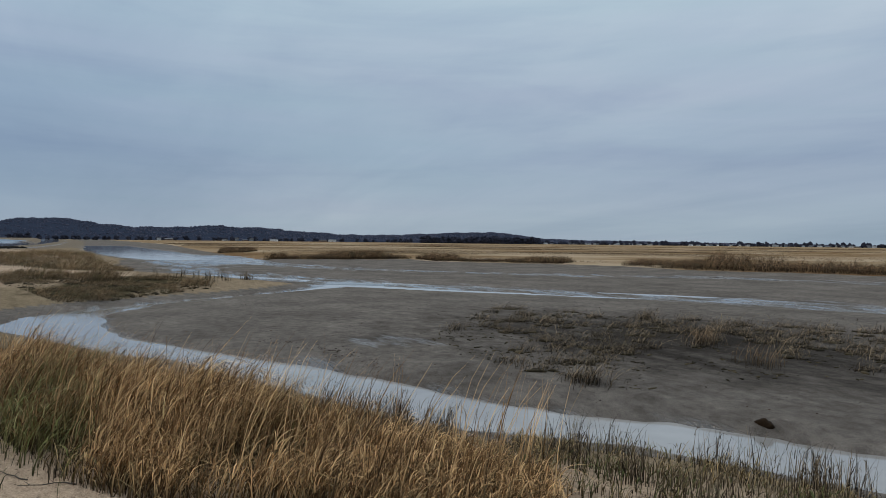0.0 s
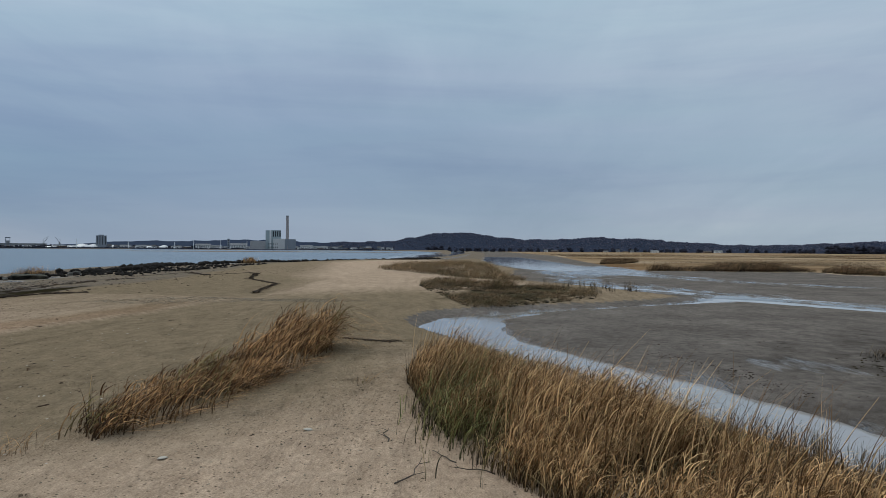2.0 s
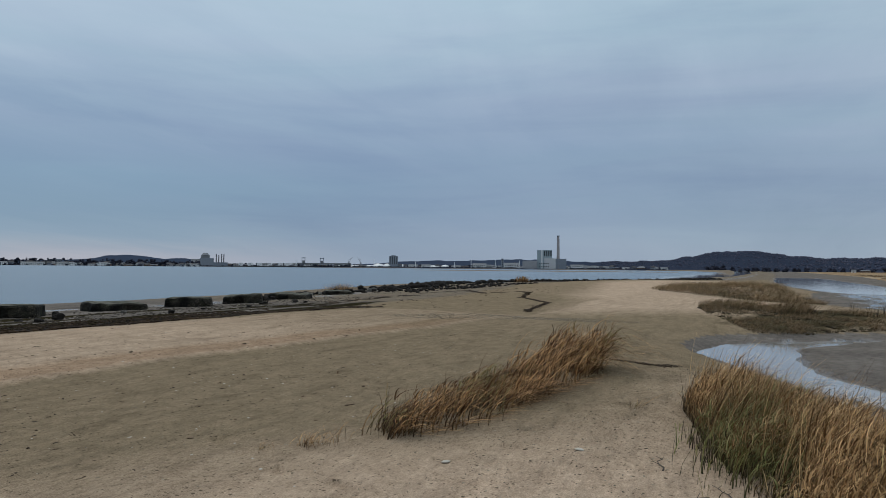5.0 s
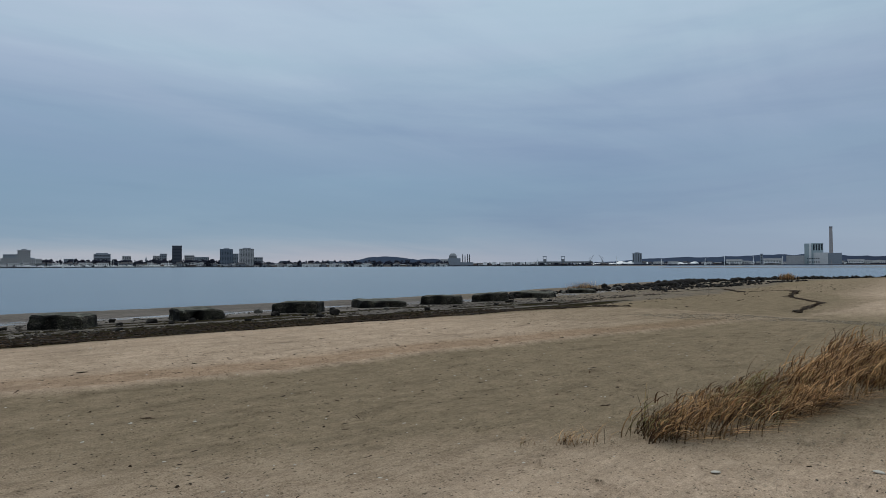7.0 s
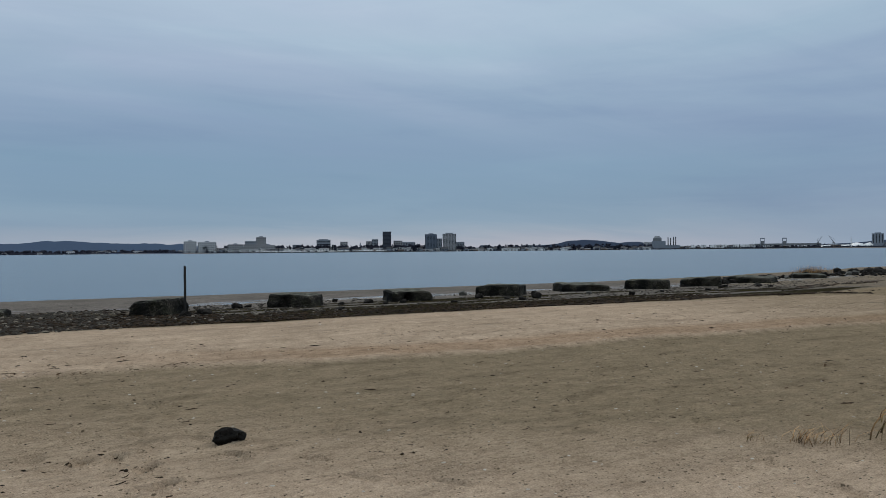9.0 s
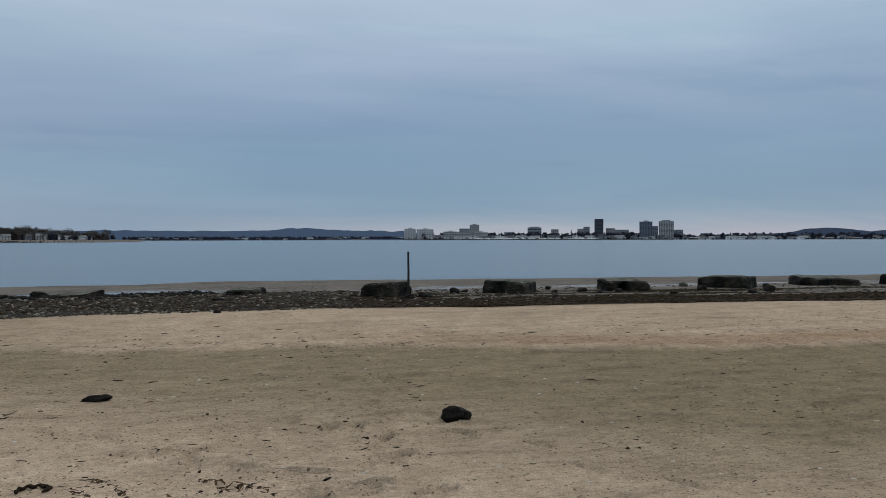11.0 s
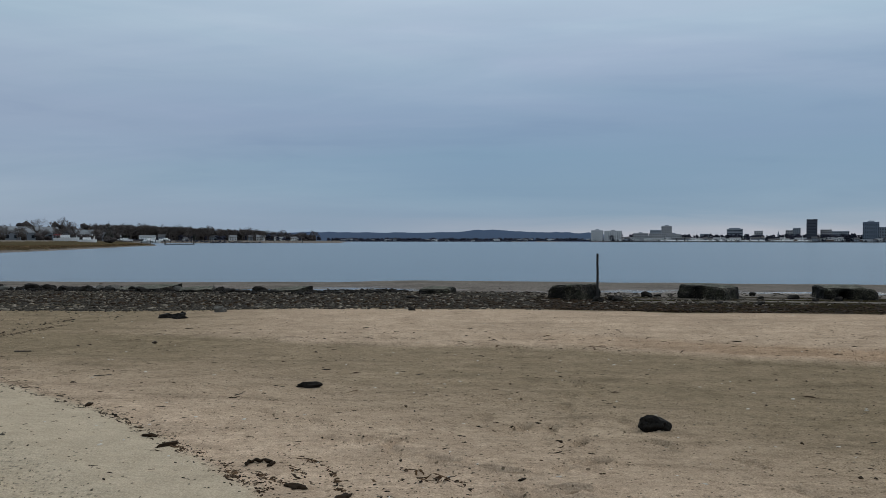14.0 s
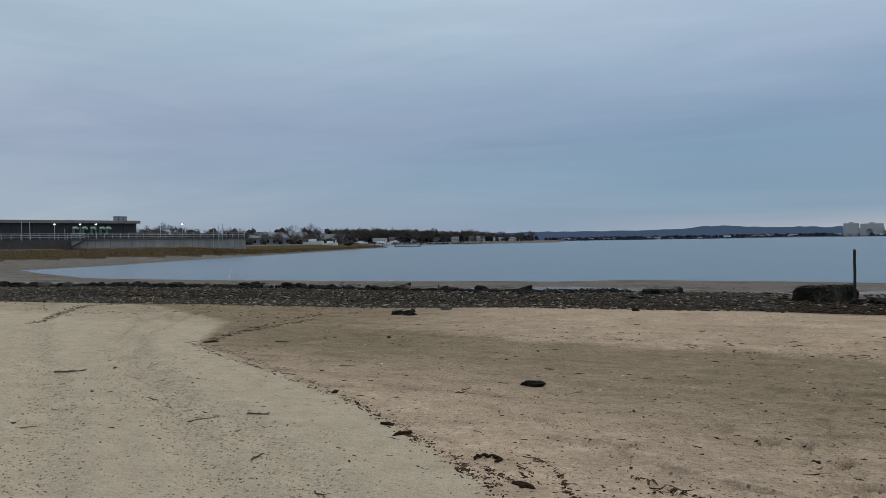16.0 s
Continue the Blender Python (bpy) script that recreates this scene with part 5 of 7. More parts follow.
for tx, ty, n, h, seed in ((7.75, -6.9, 170, 0.5, 61), (9.5, -6.75, 70, 0.28, 62), (9.5, -11.6, 130, 0.62, 63), (7.5, -10.6, 110, 0.55, 64), (13.4, -14.1, 120, 0.5, 65), (13.6, -8.1, 90, 0.35, 66), (8.7, -12.9, 60, 0.4, 67)):
    r_ = np.random.RandomState(seed)
    p = np.stack([tx + r_.normal(0, 0.2, n), ty + r_.normal(0, 0.15, n)], -1)
    p = np.concatenate([p, land(p[:, 0], p[:, 1])[0][:, None] - 0.01], 1)
    grass("mud_grass", p, np.full(n, h), MUD_GRASS if seed not in (63, 64) else BROWN_GRASS, "taller dead grass clump on the mud flat", (0.08, -0.4), 0.0045, 0.8, seed, 1.3, 4, category="grass tuft")
TURF = island_stone("dark_peaty_turf", (0.014, 0.012, 0.008), (0.045, 0.036, 0.022), (0.11, 0.085, 0.05))


def mats(name, poly, count, size, seed, clump, label, flat=0.3, long=1.6, grain=1.1, category="root mat"):
    found = scatter(poly, count, seed, clump=clump, grain=grain)
    spot = iter(found)
    many(name, len(found), lambda r: tuple(next(spot)[:2]), size, TURF, label, seed, flat, category=category, long=long)


foot = iter(roots[::11])
many("root_mats", len(roots[::11]), lambda r: tuple(next(foot)[:2]), 0.085, TURF, "dark root mats under the dead grass tufts", 34, 0.35, category="root mat", long=1.2)
mats("root_mats", MUD_PATCH, 1500, 0.045, 93, 0.50, "small dark scraps of root and weed on the mud", 0.4)
mats("island_turf", FRONT_ISLE, 450, 0.11, 94, 0.42, "dark matted turf on the sandy island", 0.4, 1.3, category="turf")
for tx, ty, n, h, seed in ((33.9, 0.3, 420, 0.62, 111), (32.3, -1.6, 460, 0.8, 112), (35.2, 1.3, 160, 0.45, 113), (30.4, -4.9, 120, 0.5, 114), (28.0, -0.6, 150, 0.3, 115)):
    r_ = np.random.RandomState(seed)
    p = np.stack([tx + r_.normal(0, 0.5, n), ty + r_.normal(0, 0.42, n)], -1)
    p = np.concatenate([p, land(p[:, 0], p[:, 1])[0][:, None] - 0.01], 1)
    grass("grass_tuft", p, np.full(n, h), OCHRE_GRASS, "tan grass tuft standing on the sandy island", (0.05, -0.5), 0.007, 0.5, seed, 0.6, 4, category="grass tuft", leaves=0.6)
r_ = np.random.RandomState(120)
p = np.stack([6.35 + r_.normal(0, 0.50, 800), 0.05 + r_.normal(0, 0.22, 800)], -1)
p = np.concatenate([p, land(p[:, 0], p[:, 1])[0][:, None] - 0.01], 1)
GREEN_GRASS = straw_material("green_cordgrass", (0.025, 0.025, 0.012), (0.15, 0.135, 0.05), (0.44, 0.35, 0.16), (0.12, 0.12, 0.042), 0.5)
grass("bank_grass", p, np.full(800, 0.46), GREEN_GRASS, "green tuft of cordgrass at the end of the bank", (0.08, -0.3), 0.0042, 0.8, 121, 0.6, 5, leaves=1.0)
# fan of flattened dark stems at the foot of the nearest mud tussock
p = np.stack([8.15 + r_.normal(0, 0.12, 90), -7.0 + r_.normal(0, 0.12, 90)], -1)
p = np.concatenate([p, land(p[:, 0], p[:, 1])[0][:, None] + 0.02], 1)
grass("mud_grass", p, np.full(90, 0.12), MUD_GRASS, "flattened dark stems at the foot of a tussock", (-3.5, -2.5), 0.006, 0.9, 122, 2.0, 4, category="grass tuft")
many("mud_clods", 300, lambda r: (r.uniform(3, 24), r.uniform(-22, -4)), 0.022, WEED, "small dark clods and weed on the mud flat", 35, 0.4, category="mud clods")
EDGE_BELTS = [
    ([(107, -21.5), (112, -22.5), (124, -26), (120, -31), (106, -25)], 4500, 0.8, 0.026, 71), ([(77.5, -20.5), (78.5, -24), (74, -36), (71.2, -36.6), (72, -28)], 6500, 0.9, 0.018, 72),
    ([(70, -36.3), (62.6, -34.8), (52, -43), (53, -46), (63, -38.5), (71, -39)], 6500, 0.7, 0.017, 73), ([(46.6, -45.6), (38, -44.5), (31.6, -49), (25.8, -50.8), (16, -54.5), (-6, -66), (-4, -74), (18, -63), (34, -55), (48, -51)], 22000, 1.35, 0.016, 74)]
for poly, n, h, w, seed in EDGE_BELTS:
    spots = scatter(poly, n, seed, clump=0.2, grain=0.28)
    grass("reed_belt", spots, h * (0.55 + 0.65 * smooth(fbm(spots[:, 0] * 0.28 + seed, spots[:, 1] * 0.28, 3), -0.06, 0.2)), REED_GRASS, "belt of tall brown reeds along the marsh edge", (0.05, -0.35), w * 0.8, 0.7, seed, 0.9, 3, category="reeds", leaves=0.4)
rf = np.random.RandomState(75)
for i in range(30):
    az_, r_ = radians(rf.uniform(-152, -90)), 105 * math.exp(rf.rand() * 1.5)
    n, wide, deep = 2600, r_ * rf.uniform(0.06, 0.2), rf.uniform(1.5, 5)
    u, v = rf.normal(0, wide * 0.5, n), rf.normal(0, deep, n) + 0.03 * wide * rf.normal(0, 1, n)
    bx_, by_ = -r_ * math.sin(az_) + u * math.cos(az_) - v * math.sin(az_), r_ * math.cos(az_) + u * math.sin(az_) + v * math.cos(az_)
    bd, bs = to_line(bx_, by_, MARSH_EDGE)
    ok = -bd * bs > 2
    if ok.sum() > 60:
        grass("reed_belt", np.stack([bx_, by_, land(bx_, by_)[0]], -1)[ok], 0.12 + 0.32 * rf.rand(ok.sum()) ** 1.5, REED_GRASS if i % 3 else HAY_GRASS, "low brown belt of reeds far out on the marsh", (0.05, -0.3), 0.00016 * r_, 0.6, 300 + i, 0.9, 2, category="reeds")
rm = np.random.RandomState(77)
ang, rad = np.radians(rm.uniform(-154, -86, 34000)), 62 * np.exp(rm.rand(34000) * math.log(14))
mx, my = -rad * np.sin(ang), rad * np.cos(ang)
md, ms = to_line(mx, my, MARSH_EDGE)
ok = (-md * ms > 3) & (fbm(mx * 0.03, my * 0.03) > -0.12)
mx, my, rad = mx[ok], my[ok], rad[ok]
grass("salt_hay", np.stack([mx, my, land(mx, my)[0]], -1), 0.06 + 0.10 * rm.rand(len(mx)) + 0.22 * smooth(fbm(mx * 0.04 + 7, my * 0.04), 0.05, 0.3) * smooth(np.hypot(mx, my), 120, 220), HAY_GRASS, "straw-coloured salt hay over the far marsh", (0.05, -0.3), 0.045, 0.5, 78, 1.2, 2)
many("peat_clods", 220, along([(10.4, -5.0), (11.1, -4.85), (12.0, -4.7), (13.0, -4.45), (14.5, -3.95)], 0.15), 0.02, WEED, "crumbling dark peat along the creek bank", 88, 0.28, category="peat clods")

# ---- far shores ----
def at(az, r, z=None):
    x, y = -r * math.sin(radians(az)), r * math.cos(radians(az))
    return x, y, ground_z(x, y) if z is None else z


def stand(az, r, turn=0.0, sink=0.0, scale=1.0):
    """A pose on the far ground that faces back over the bay."""
    x, y, z = at(az, r)
    return pose(x, y, z - sink, 0, 0, az + turn) @ Matrix.Scale(scale, 4)


# bare woods tinted blue for distance haze; lift pales them further
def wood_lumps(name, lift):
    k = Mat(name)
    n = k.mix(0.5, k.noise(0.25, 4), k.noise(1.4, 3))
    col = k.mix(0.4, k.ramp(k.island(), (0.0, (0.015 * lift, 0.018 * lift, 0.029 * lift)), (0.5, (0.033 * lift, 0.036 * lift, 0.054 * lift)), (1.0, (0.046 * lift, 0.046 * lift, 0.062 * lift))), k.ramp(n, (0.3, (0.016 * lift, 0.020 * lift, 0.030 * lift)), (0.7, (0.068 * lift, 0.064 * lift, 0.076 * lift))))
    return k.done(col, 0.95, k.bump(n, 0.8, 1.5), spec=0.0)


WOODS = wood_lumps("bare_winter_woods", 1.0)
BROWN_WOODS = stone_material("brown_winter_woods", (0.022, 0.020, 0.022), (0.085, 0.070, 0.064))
# hill trees lie farther off: more haze in their colour
HILL_WOODS = wood_lumps("hazed_hill_woods", 2.2)


def hillside(r):
    a = r.uniform(-150, -79)
    top = 2300 if a < -98 else (3300 if a > -80 else 2300 + (a + 98) / 18 * 1000)
    d = top * (1.0 - 0.22 * r.random() ** 1.6)
    return at(a, d, 0)[:2]


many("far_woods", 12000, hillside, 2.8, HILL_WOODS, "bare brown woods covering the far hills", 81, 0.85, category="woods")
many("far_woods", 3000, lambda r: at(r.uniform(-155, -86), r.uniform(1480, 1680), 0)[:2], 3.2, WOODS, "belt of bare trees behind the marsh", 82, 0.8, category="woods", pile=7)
many("far_woods", 2200, lambda r: at(r.uniform(-128, -118), r.uniform(1200, 1330), 0)[:2], 2.6, WOODS, "tall stand of bare trees behind the marsh", 83, 0.8, category="woods", pile=11)
many("far_woods", 1800, lambda r: at(r.uniform(-84, 13), r.uniform(2330, 2500) if r.random() < 0.3 else r.uniform(2110, 2250), 0)[:2], 4.6, WOODS, "dark scrub and trees along the opposite shore", 84, 0.8, category="woods")
many("far_woods", 1500, lambda r: at(r.uniform(-46, -9), r.uniform(1760, 1850), 0)[:2], 2.8, WOODS, "bare trees between the town buildings", 86, 0.8, category="woods", pile=9)
many("far_woods", 1500, lambda r: at(r.uniform(-84, -46), r.uniform(2012, 2026), 0)[:2], 2.6, WOODS, "dark scrub along the harbour shore", 98, 0.9, category="woods")
many("far_woods", 1600, lambda r: at((r.choice((-45.5, -40, -37, -33, -31, -26.5, -22.5, -20, -17, -13, -10.6, -9)) + r.gauss(0, 1.4)) if r.random() < 0.5 else r.uniform(-46, -9), r.uniform(1702, 1738), 0)[:2], 1.9, WOODS, "dark trees and scrub along the town waterfront", 89, 0.8, category="woods", pile=3)
# low lumps added to draw the dark line of the western bank
many("shore_scrub", 600, lambda r: at(r.uniform(14, 31), r.uniform(724, 738), 0)[:2], 1.0, WOODS, "low dark scrub along the western waterline", 99, 0.8, category="woods")
for az0, az1, count, size, tall, seed in ((26, 37, 2600, 2.2, 13, 131), (20, 27, 2000, 2.0, 9, 132), (15, 21, 1500, 1.8, 6, 133)):
    many("shore_woods", count, lambda r: at(r.uniform(az0, az1), r.uniform(805, 880), 0)[:2], size, BROWN_WOODS, "brown winter woods rising behind the western houses", seed, 0.8, 1, category="woods", pile=tall)
many("far_woods", 500, lambda r: at(r.uniform(-9, 13), r.uniform(2312, 2330), 0)[:2], 3.0, WOODS, "dark scrub along the distant shore", 134, 0.9, category="woods")
many("shore_scrub", 1300, lambda r: at(r.uniform(30, 60), r.uniform(288, 345), 0)[:2], 0.9, BROWN_WOODS, "brown bushes between the houses of the western shore", 137, 0.8, category="bushes", pile=2)
many("shore_woods", 2600, lambda r: at(r.uniform(30, 60), r.uniform(360, 430), 0)[:2], 1.6, BROWN_WOODS, "brown winter woods behind the western shore", 138, 0.8, 1, category="woods", pile=7)
many("shore_scrub", 2200, lambda r: (lambda a: at(a, r.uniform(770, 900) if a < 31 else r.uniform(345, 420), 0)[:2])(r.uniform(14, 60)), 1.7, WOODS, "dark scrub behind the western houses", 85, 0.8, category="woods", pile=5)

many("far_woods", 7500, lambda r: at(r.uniform(-46, -9.5) if r.random() < 0.6 else r.uniform(-27, -11), r.uniform(1752, 1785), 0)[:2], 2.6, WOODS, "dark bare trees rising behind the waterfront", 186, 0.8, category="woods", pile=14)
many("far_woods", 4200, lambda r: at(r.uniform(-84, -30), r.uniform(2085, 2120), 0)[:2], 2.6, WOODS, "dark trees behind the harbour sheds", 187, 0.8, category="woods", pile=7)
many("far_woods", 5000, lambda r: at(r.uniform(-9, 14), r.uniform(2345, 2400), 0)[:2], 3.0, WOODS, "dark trees along the distant shore", 188, 0.8, category="woods", pile=8)
many("far_woods", 2200, lambda r: at(r.uniform(-155, -127), r.uniform(1310, 1440), 0)[:2], 1.8, WOODS, "low bare trees between distant houses", 189, 0.8, category="woods", pile=4)
PALE_WALL = plain("pale_render", (0.56, 0.555, 0.55), 0.8, 0.3, 0.15)
GREY_WALL = plain("grey_cladding", (0.215, 0.24, 0.275), 0.7, 0.3, 0.2)
SLATE_WALL = plain("slate_curtain_wall", (0.018, 0.024, 0.040), 0.35, 0.3, 0.25)
TOWER_WALL = plain("blue_grey_tower_cladding", (0.10, 0.125, 0.165), 0.7, 0.3, 0.2)
BEIGE_WALL = plain("beige_brick", (0.33, 0.325, 0.33), 0.85, 0.3, 0.2)
BROWN_WALL = plain("brown_brick", (0.16, 0.11, 0.085), 0.85, 0.3, 0.2)
DARK_ROOF = plain("dark_shingle", (0.06, 0.06, 0.065), 0.85, 0.5, 0.3)
GREY_ROOF = plain("grey_shingle", (0.16, 0.17, 0.18), 0.85, 0.5, 0.25)
GLASS = plain("dark_window_glass", (0.02, 0.025, 0.032), 0.15, 1.0, 0.3)
WHITE_PAINT = plain("white_paint", (0.78, 0.78, 0.77), 0.45, 1.5, 0.08)
STEEL = plain("grey_steel", (0.20, 0.21, 0.22), 0.5, 1.0, 0.25, 0.3)
DARK_STEEL = plain("dark_steel", (0.05, 0.052, 0.056), 0.5, 1.0, 0.3, 0.3)
CHIMNEY_BRICK = plain("chimney_concrete", (0.33, 0.30, 0.295), 0.9, 0.12, 0.2)
GREEN_PAINT = plain("pale_green_paint", (0.36, 0.50, 0.40), 0.5, 2.0, 0.12)
BARK = plain("grey_brown_bark", (0.085, 0.068, 0.060), 0.9, 2.0, 0.35)


def window_mesh(w, h):
    bm = boxbm(-w / 2, w / 2, -0.12, 0.02, 0, h)
    me = bpy.data.meshes.new("window")
    bm.to_mesh(me), bm.free()
    me.materials.append(GLASS)
    return me


def window_row(thing, w, d, z0, top, floors, cols, ww=0.5, wh=0.5):
    """Windows on the side towards the bay, each a pane of its own."""
    fh, cw = (top - z0) / floors, w / cols
    me = window_mesh(cw * ww, fh * wh)
    for i in range(floors):
        for j in range(cols):
            ob = new("window", me)
            ob.parent = thing
            ob.location = (-w / 2 + cw * (j + 0.5), -d / 2 - 0.06, z0 + fh * (i + 0.28))


def high_building(name, az, r, w, d, h, wall, label, floors=0, cols=0, roof_box=0.0, crown=0.0, ww=0.5, wh=0.5, category="building", turn=0.0):
    thing = empty(name, stand(az, r, turn, 1.0))
    bm = boxbm(-w / 2, w / 2, -d / 2, d / 2, 0, h)
    # parapet
    for x0, x1, y0, y1 in ((-w / 2, w / 2, -d / 2, -d / 2 + 0.4), (-w / 2, w / 2, d / 2 - 0.4, d / 2), (-w / 2, -w / 2 + 0.4, -d / 2 + 0.4, d / 2 - 0.4), (w / 2 - 0.4, w / 2, -d / 2 + 0.4, d / 2 - 0.4)):
        box(bm, x0, x1, y0, y1, h + 0.002, h + 0.9)
    part("wall", bm, wall, thing)
    if roof_box:
        part("roof_house", boxbm(-w * roof_box / 2, w * roof_box / 2, -d * 0.3, d * 0.3, h + 0.004, h + 3.2), GREY_WALL, thing)
    if crown:
        bm = bmesh.new()
        bmesh.ops.create_cone(bm, cap_ends=True, segments=12, radius1=w * 0.32, radius2=w * 0.12, depth=crown, matrix=Matrix.Translation((0, 0, h + crown / 2 + 0.01)))
        part("crown", bm, GREY_WALL, thing)
    if floors:
        window_row(thing, w, d, 1.5, h, floors, cols, ww, wh)
    return tagged(thing, label, category, "buildings of the opposite shore")


high_building("apartment_block", -8.47, 1760, 29.6, 16, 27.5, PALE_WALL, "white five-storey apartment block on the opposite shore", 5, 7, 0.3)
high_building("apartment_block", -9.74, 1760, 43.2, 16, 26, PALE_WALL, "long white five-storey apartment block on the opposite shore", 5, 10, 0.2)
for az, w, h in ((-11.9, 36, 19.5), (-13.17, 39, 19), (-14.44, 36, 17.5)):
    high_building("apartment_block", az, 1740, w, 15, h, BEIGE_WALL, "beige four-storey waterfront apartments", 4, 9, 0.25)
high_building("office_block", -13.07, 1800, 27, 18, 28, GREY_WALL, "grey office block behind waterfront apartments", 6, 6)
high_building("office_block", -13.91, 1800, 25, 18, 38, BEIGE_WALL, "taller beige office block behind the waterfront", 8, 6, 0.4)
high_building("office_block", -18.94, 1800, 36, 18, 30, GREY_WALL, "grey office block with dark window bands and a flat roof", 4, 1, 0.7, 0, 0.92, 0.35)
for az, w, h in ((-20.62, 19, 25), (-22.71, 15, 26), (-23.21, 16, 31), (-25.13, 23, 27), (-26.05, 34, 23), (-30.4, 22, 25), (-16.8, 24, 18), (-32.5, 26, 16), (-36, 30, 15)):
    high_building("office_block", az, 1790, w, 16, h, BEIGE_WALL if int(w) % 2 else GREY_WALL, "mid-rise town building on the opposite shore", max(3, int(h / 4)), max(4, int(w / 4)))
high_building("office_tower", -24.21, 1760, 21.9, 20, 50, SLATE_WALL, "dark slab-like glass office tower", 14, 1, 0, 0, 0.94, 0.3)
high_building("residential_tower", -27.92, 1760, 30.8, 22, 43.5, TOWER_WALL, "grey residential tower with a small crown", 14, 8, 0.4, 4.0)
high_building("office_block", -28.64, 1765, 13.2, 16, 34, GREY_WALL, "lower wing beside a grey residential tower", 10, 3)
high_building("residential_tower", -29.48, 1760, 35.2, 22, 46, BEIGE_WALL, "pale residential tower with rows of windows", 15, 9, 0.55)
bm = boxbm(-1.8, 1.8, -1.8, 1.8, 0, 13)
bmesh.ops.create_cone(bm, cap_ends=True, segments=4, radius1=2.6, radius2=0.1, depth=11, matrix=Matrix.Translation((0, 0, 18.52)))
ob = part("church_spire", bm, GREY_WALL)
ob.matrix_world = stand(-21.98, 1780)
tagged(ob, "grey church tower with a pointed spire", "church")


# low houses: a wall with a gabled roof, door and windows
def house_kind(w, d, h, rise, wall, roof, floors):
    thing = empty("house")
    part("wall", boxbm(-w / 2, w / 2, -d / 2, d / 2, -1.5, h), wall, thing)
    bm = bmesh.new()
    e = 0.5
    pts = [(-w / 2 - e, -d / 2 - e, h), (w / 2 + e, -d / 2 - e, h), (w / 2 + e, d / 2 + e, h), (-w / 2 - e, d / 2 + e, h), (-w / 2 - e, 0, h + rise), (w / 2 + e, 0, h + rise)]
    v = [bm.verts.new((p[0], p[1], p[2] + 0.01)) for p in pts]
    for f in ((0, 1, 5, 4), (2, 3, 4, 5), (0, 4, 3), (1, 2, 5), (3, 2, 1, 0)):
        bm.faces.new([v[i] for i in f])
    part("roof", bm, roof, thing)
    part("chimney", boxbm(w * 0.2, w * 0.2 + 0.7, -0.4, 0.4, h + rise * 0.5, h + rise + 0.9), BROWN_WALL, thing)
    window_row(thing, w * 0.9, d, 0.2, h, floors, max(3, int(w / 3)), 0.4, 0.5)
    part("door", boxbm(-0.5, 0.5, -d / 2 - 0.1, -d / 2 + 0.02, 0, 2.1), BROWN_WALL, thing)
    return tagged(thing, "house with a pitched roof on the far shore", "house", "houses on the far shores")


HOUSES = [house_kind(11, 9, 5.2, 3.0, PALE_WALL, GREY_ROOF, 2), house_kind(14, 9, 3.4, 2.6, PALE_WALL, DARK_ROOF, 1), house_kind(9, 8, 5.6, 3.4, GREY_WALL, DARK_ROOF, 2), house_kind(20, 11, 5.0, 2.4, WHITE_PAINT, GREY_ROOF, 2), house_kind(16, 10, 4.0, 1.2, BROWN_WALL, GREY_ROOF, 1)]
first = [(-11.0, 1735), (-10.6, 1740), (-15.5, 1730), (-12.5, 1725), (-33.4, 1760)]
for thing, (az, r) in zip(HOUSES, first):
    thing.matrix_world = stand(az, r)
rh = random.Random(14)


def more_houses(count, az0, az1, r0, r1, label, scale=1.0):
    for _ in range(count):
        ob = copy_thing(rh.choice(HOUSES), stand(rh.uniform(az0, az1), rh.uniform(r0, r1), rh.uniform(-35, 35), 0.3, scale * rh.uniform(0.85, 1.2)))
        ob["label"] = label


more_houses(150, -46, -10.5, 1722, 1775, "low building in the town across the bay", 1.05)
more_houses(75, -84, -46, 2018, 2100, "low shed or house on the industrial shore", 1.15)
more_houses(90, -153.5, -127.5, 1330, 1460, "pale small house in the distant town behind the marsh", 0.46)
more_houses(9, -112.6, -97, 1430, 1470, "low pale building at the foot of the wooded hill", 0.75)
more_houses(26, -8, 13, 2312, 2340, "small low building on the distant shore", 0.85)
for az, r, k, turn, sc in ((30.1, 705, 0, 12, 1.3), (27.9, 725, 3, -8, 1.35), (26.9, 735, 2, 0, 1.3), (25.0, 760, 1, 15, 1.2), (23.1, 770, 2, -15, 1.25), (21.6, 775, 0, 5, 1.4), (20.2, 780, 2, 25, 1.3), (19.4, 775, 0, -10, 1.5), (17.9, 785, 3, 4, 1.15), (16.6, 790, 3, 4, 1.2), (31.8, 520, 2, 10, 1.0)):
    copy_thing(HOUSES[k], stand(az, r + 12, turn, 0.2, sc * 0.54))["label"] = "waterside house with pale walls on the western shore"


# ---- harbour and power station ----
def tank(az, r, w, h):
    thing = empty("storage_tank", stand(az, r, 0, 0.5))
    bm = bmesh.new()
    bmesh.ops.create_cone(bm, cap_ends=True, segments=28, radius1=w / 2, radius2=w / 2, depth=h, matrix=Matrix.Translation((0, 0, h / 2)))
    part("shell", bm, WHITE_PAINT, thing)
    bm = bmesh.new()
    bmesh.ops.create_cone(bm, cap_ends=True, segments=28, radius1=w / 2 + 0.15, radius2=0.3, depth=1.2, matrix=Matrix.Translation((0, 0, h + 0.61)))
    part("roof", bm, GREY_WALL, thing)
    part("ladder", boxbm(-0.4, 0.4, -w / 2 - 0.3, -w / 2 - 0.05, 0, h), STEEL, thing)
    tagged(thing, "white cylindrical oil tank on the harbour shore", "storage tank", "oil tanks")


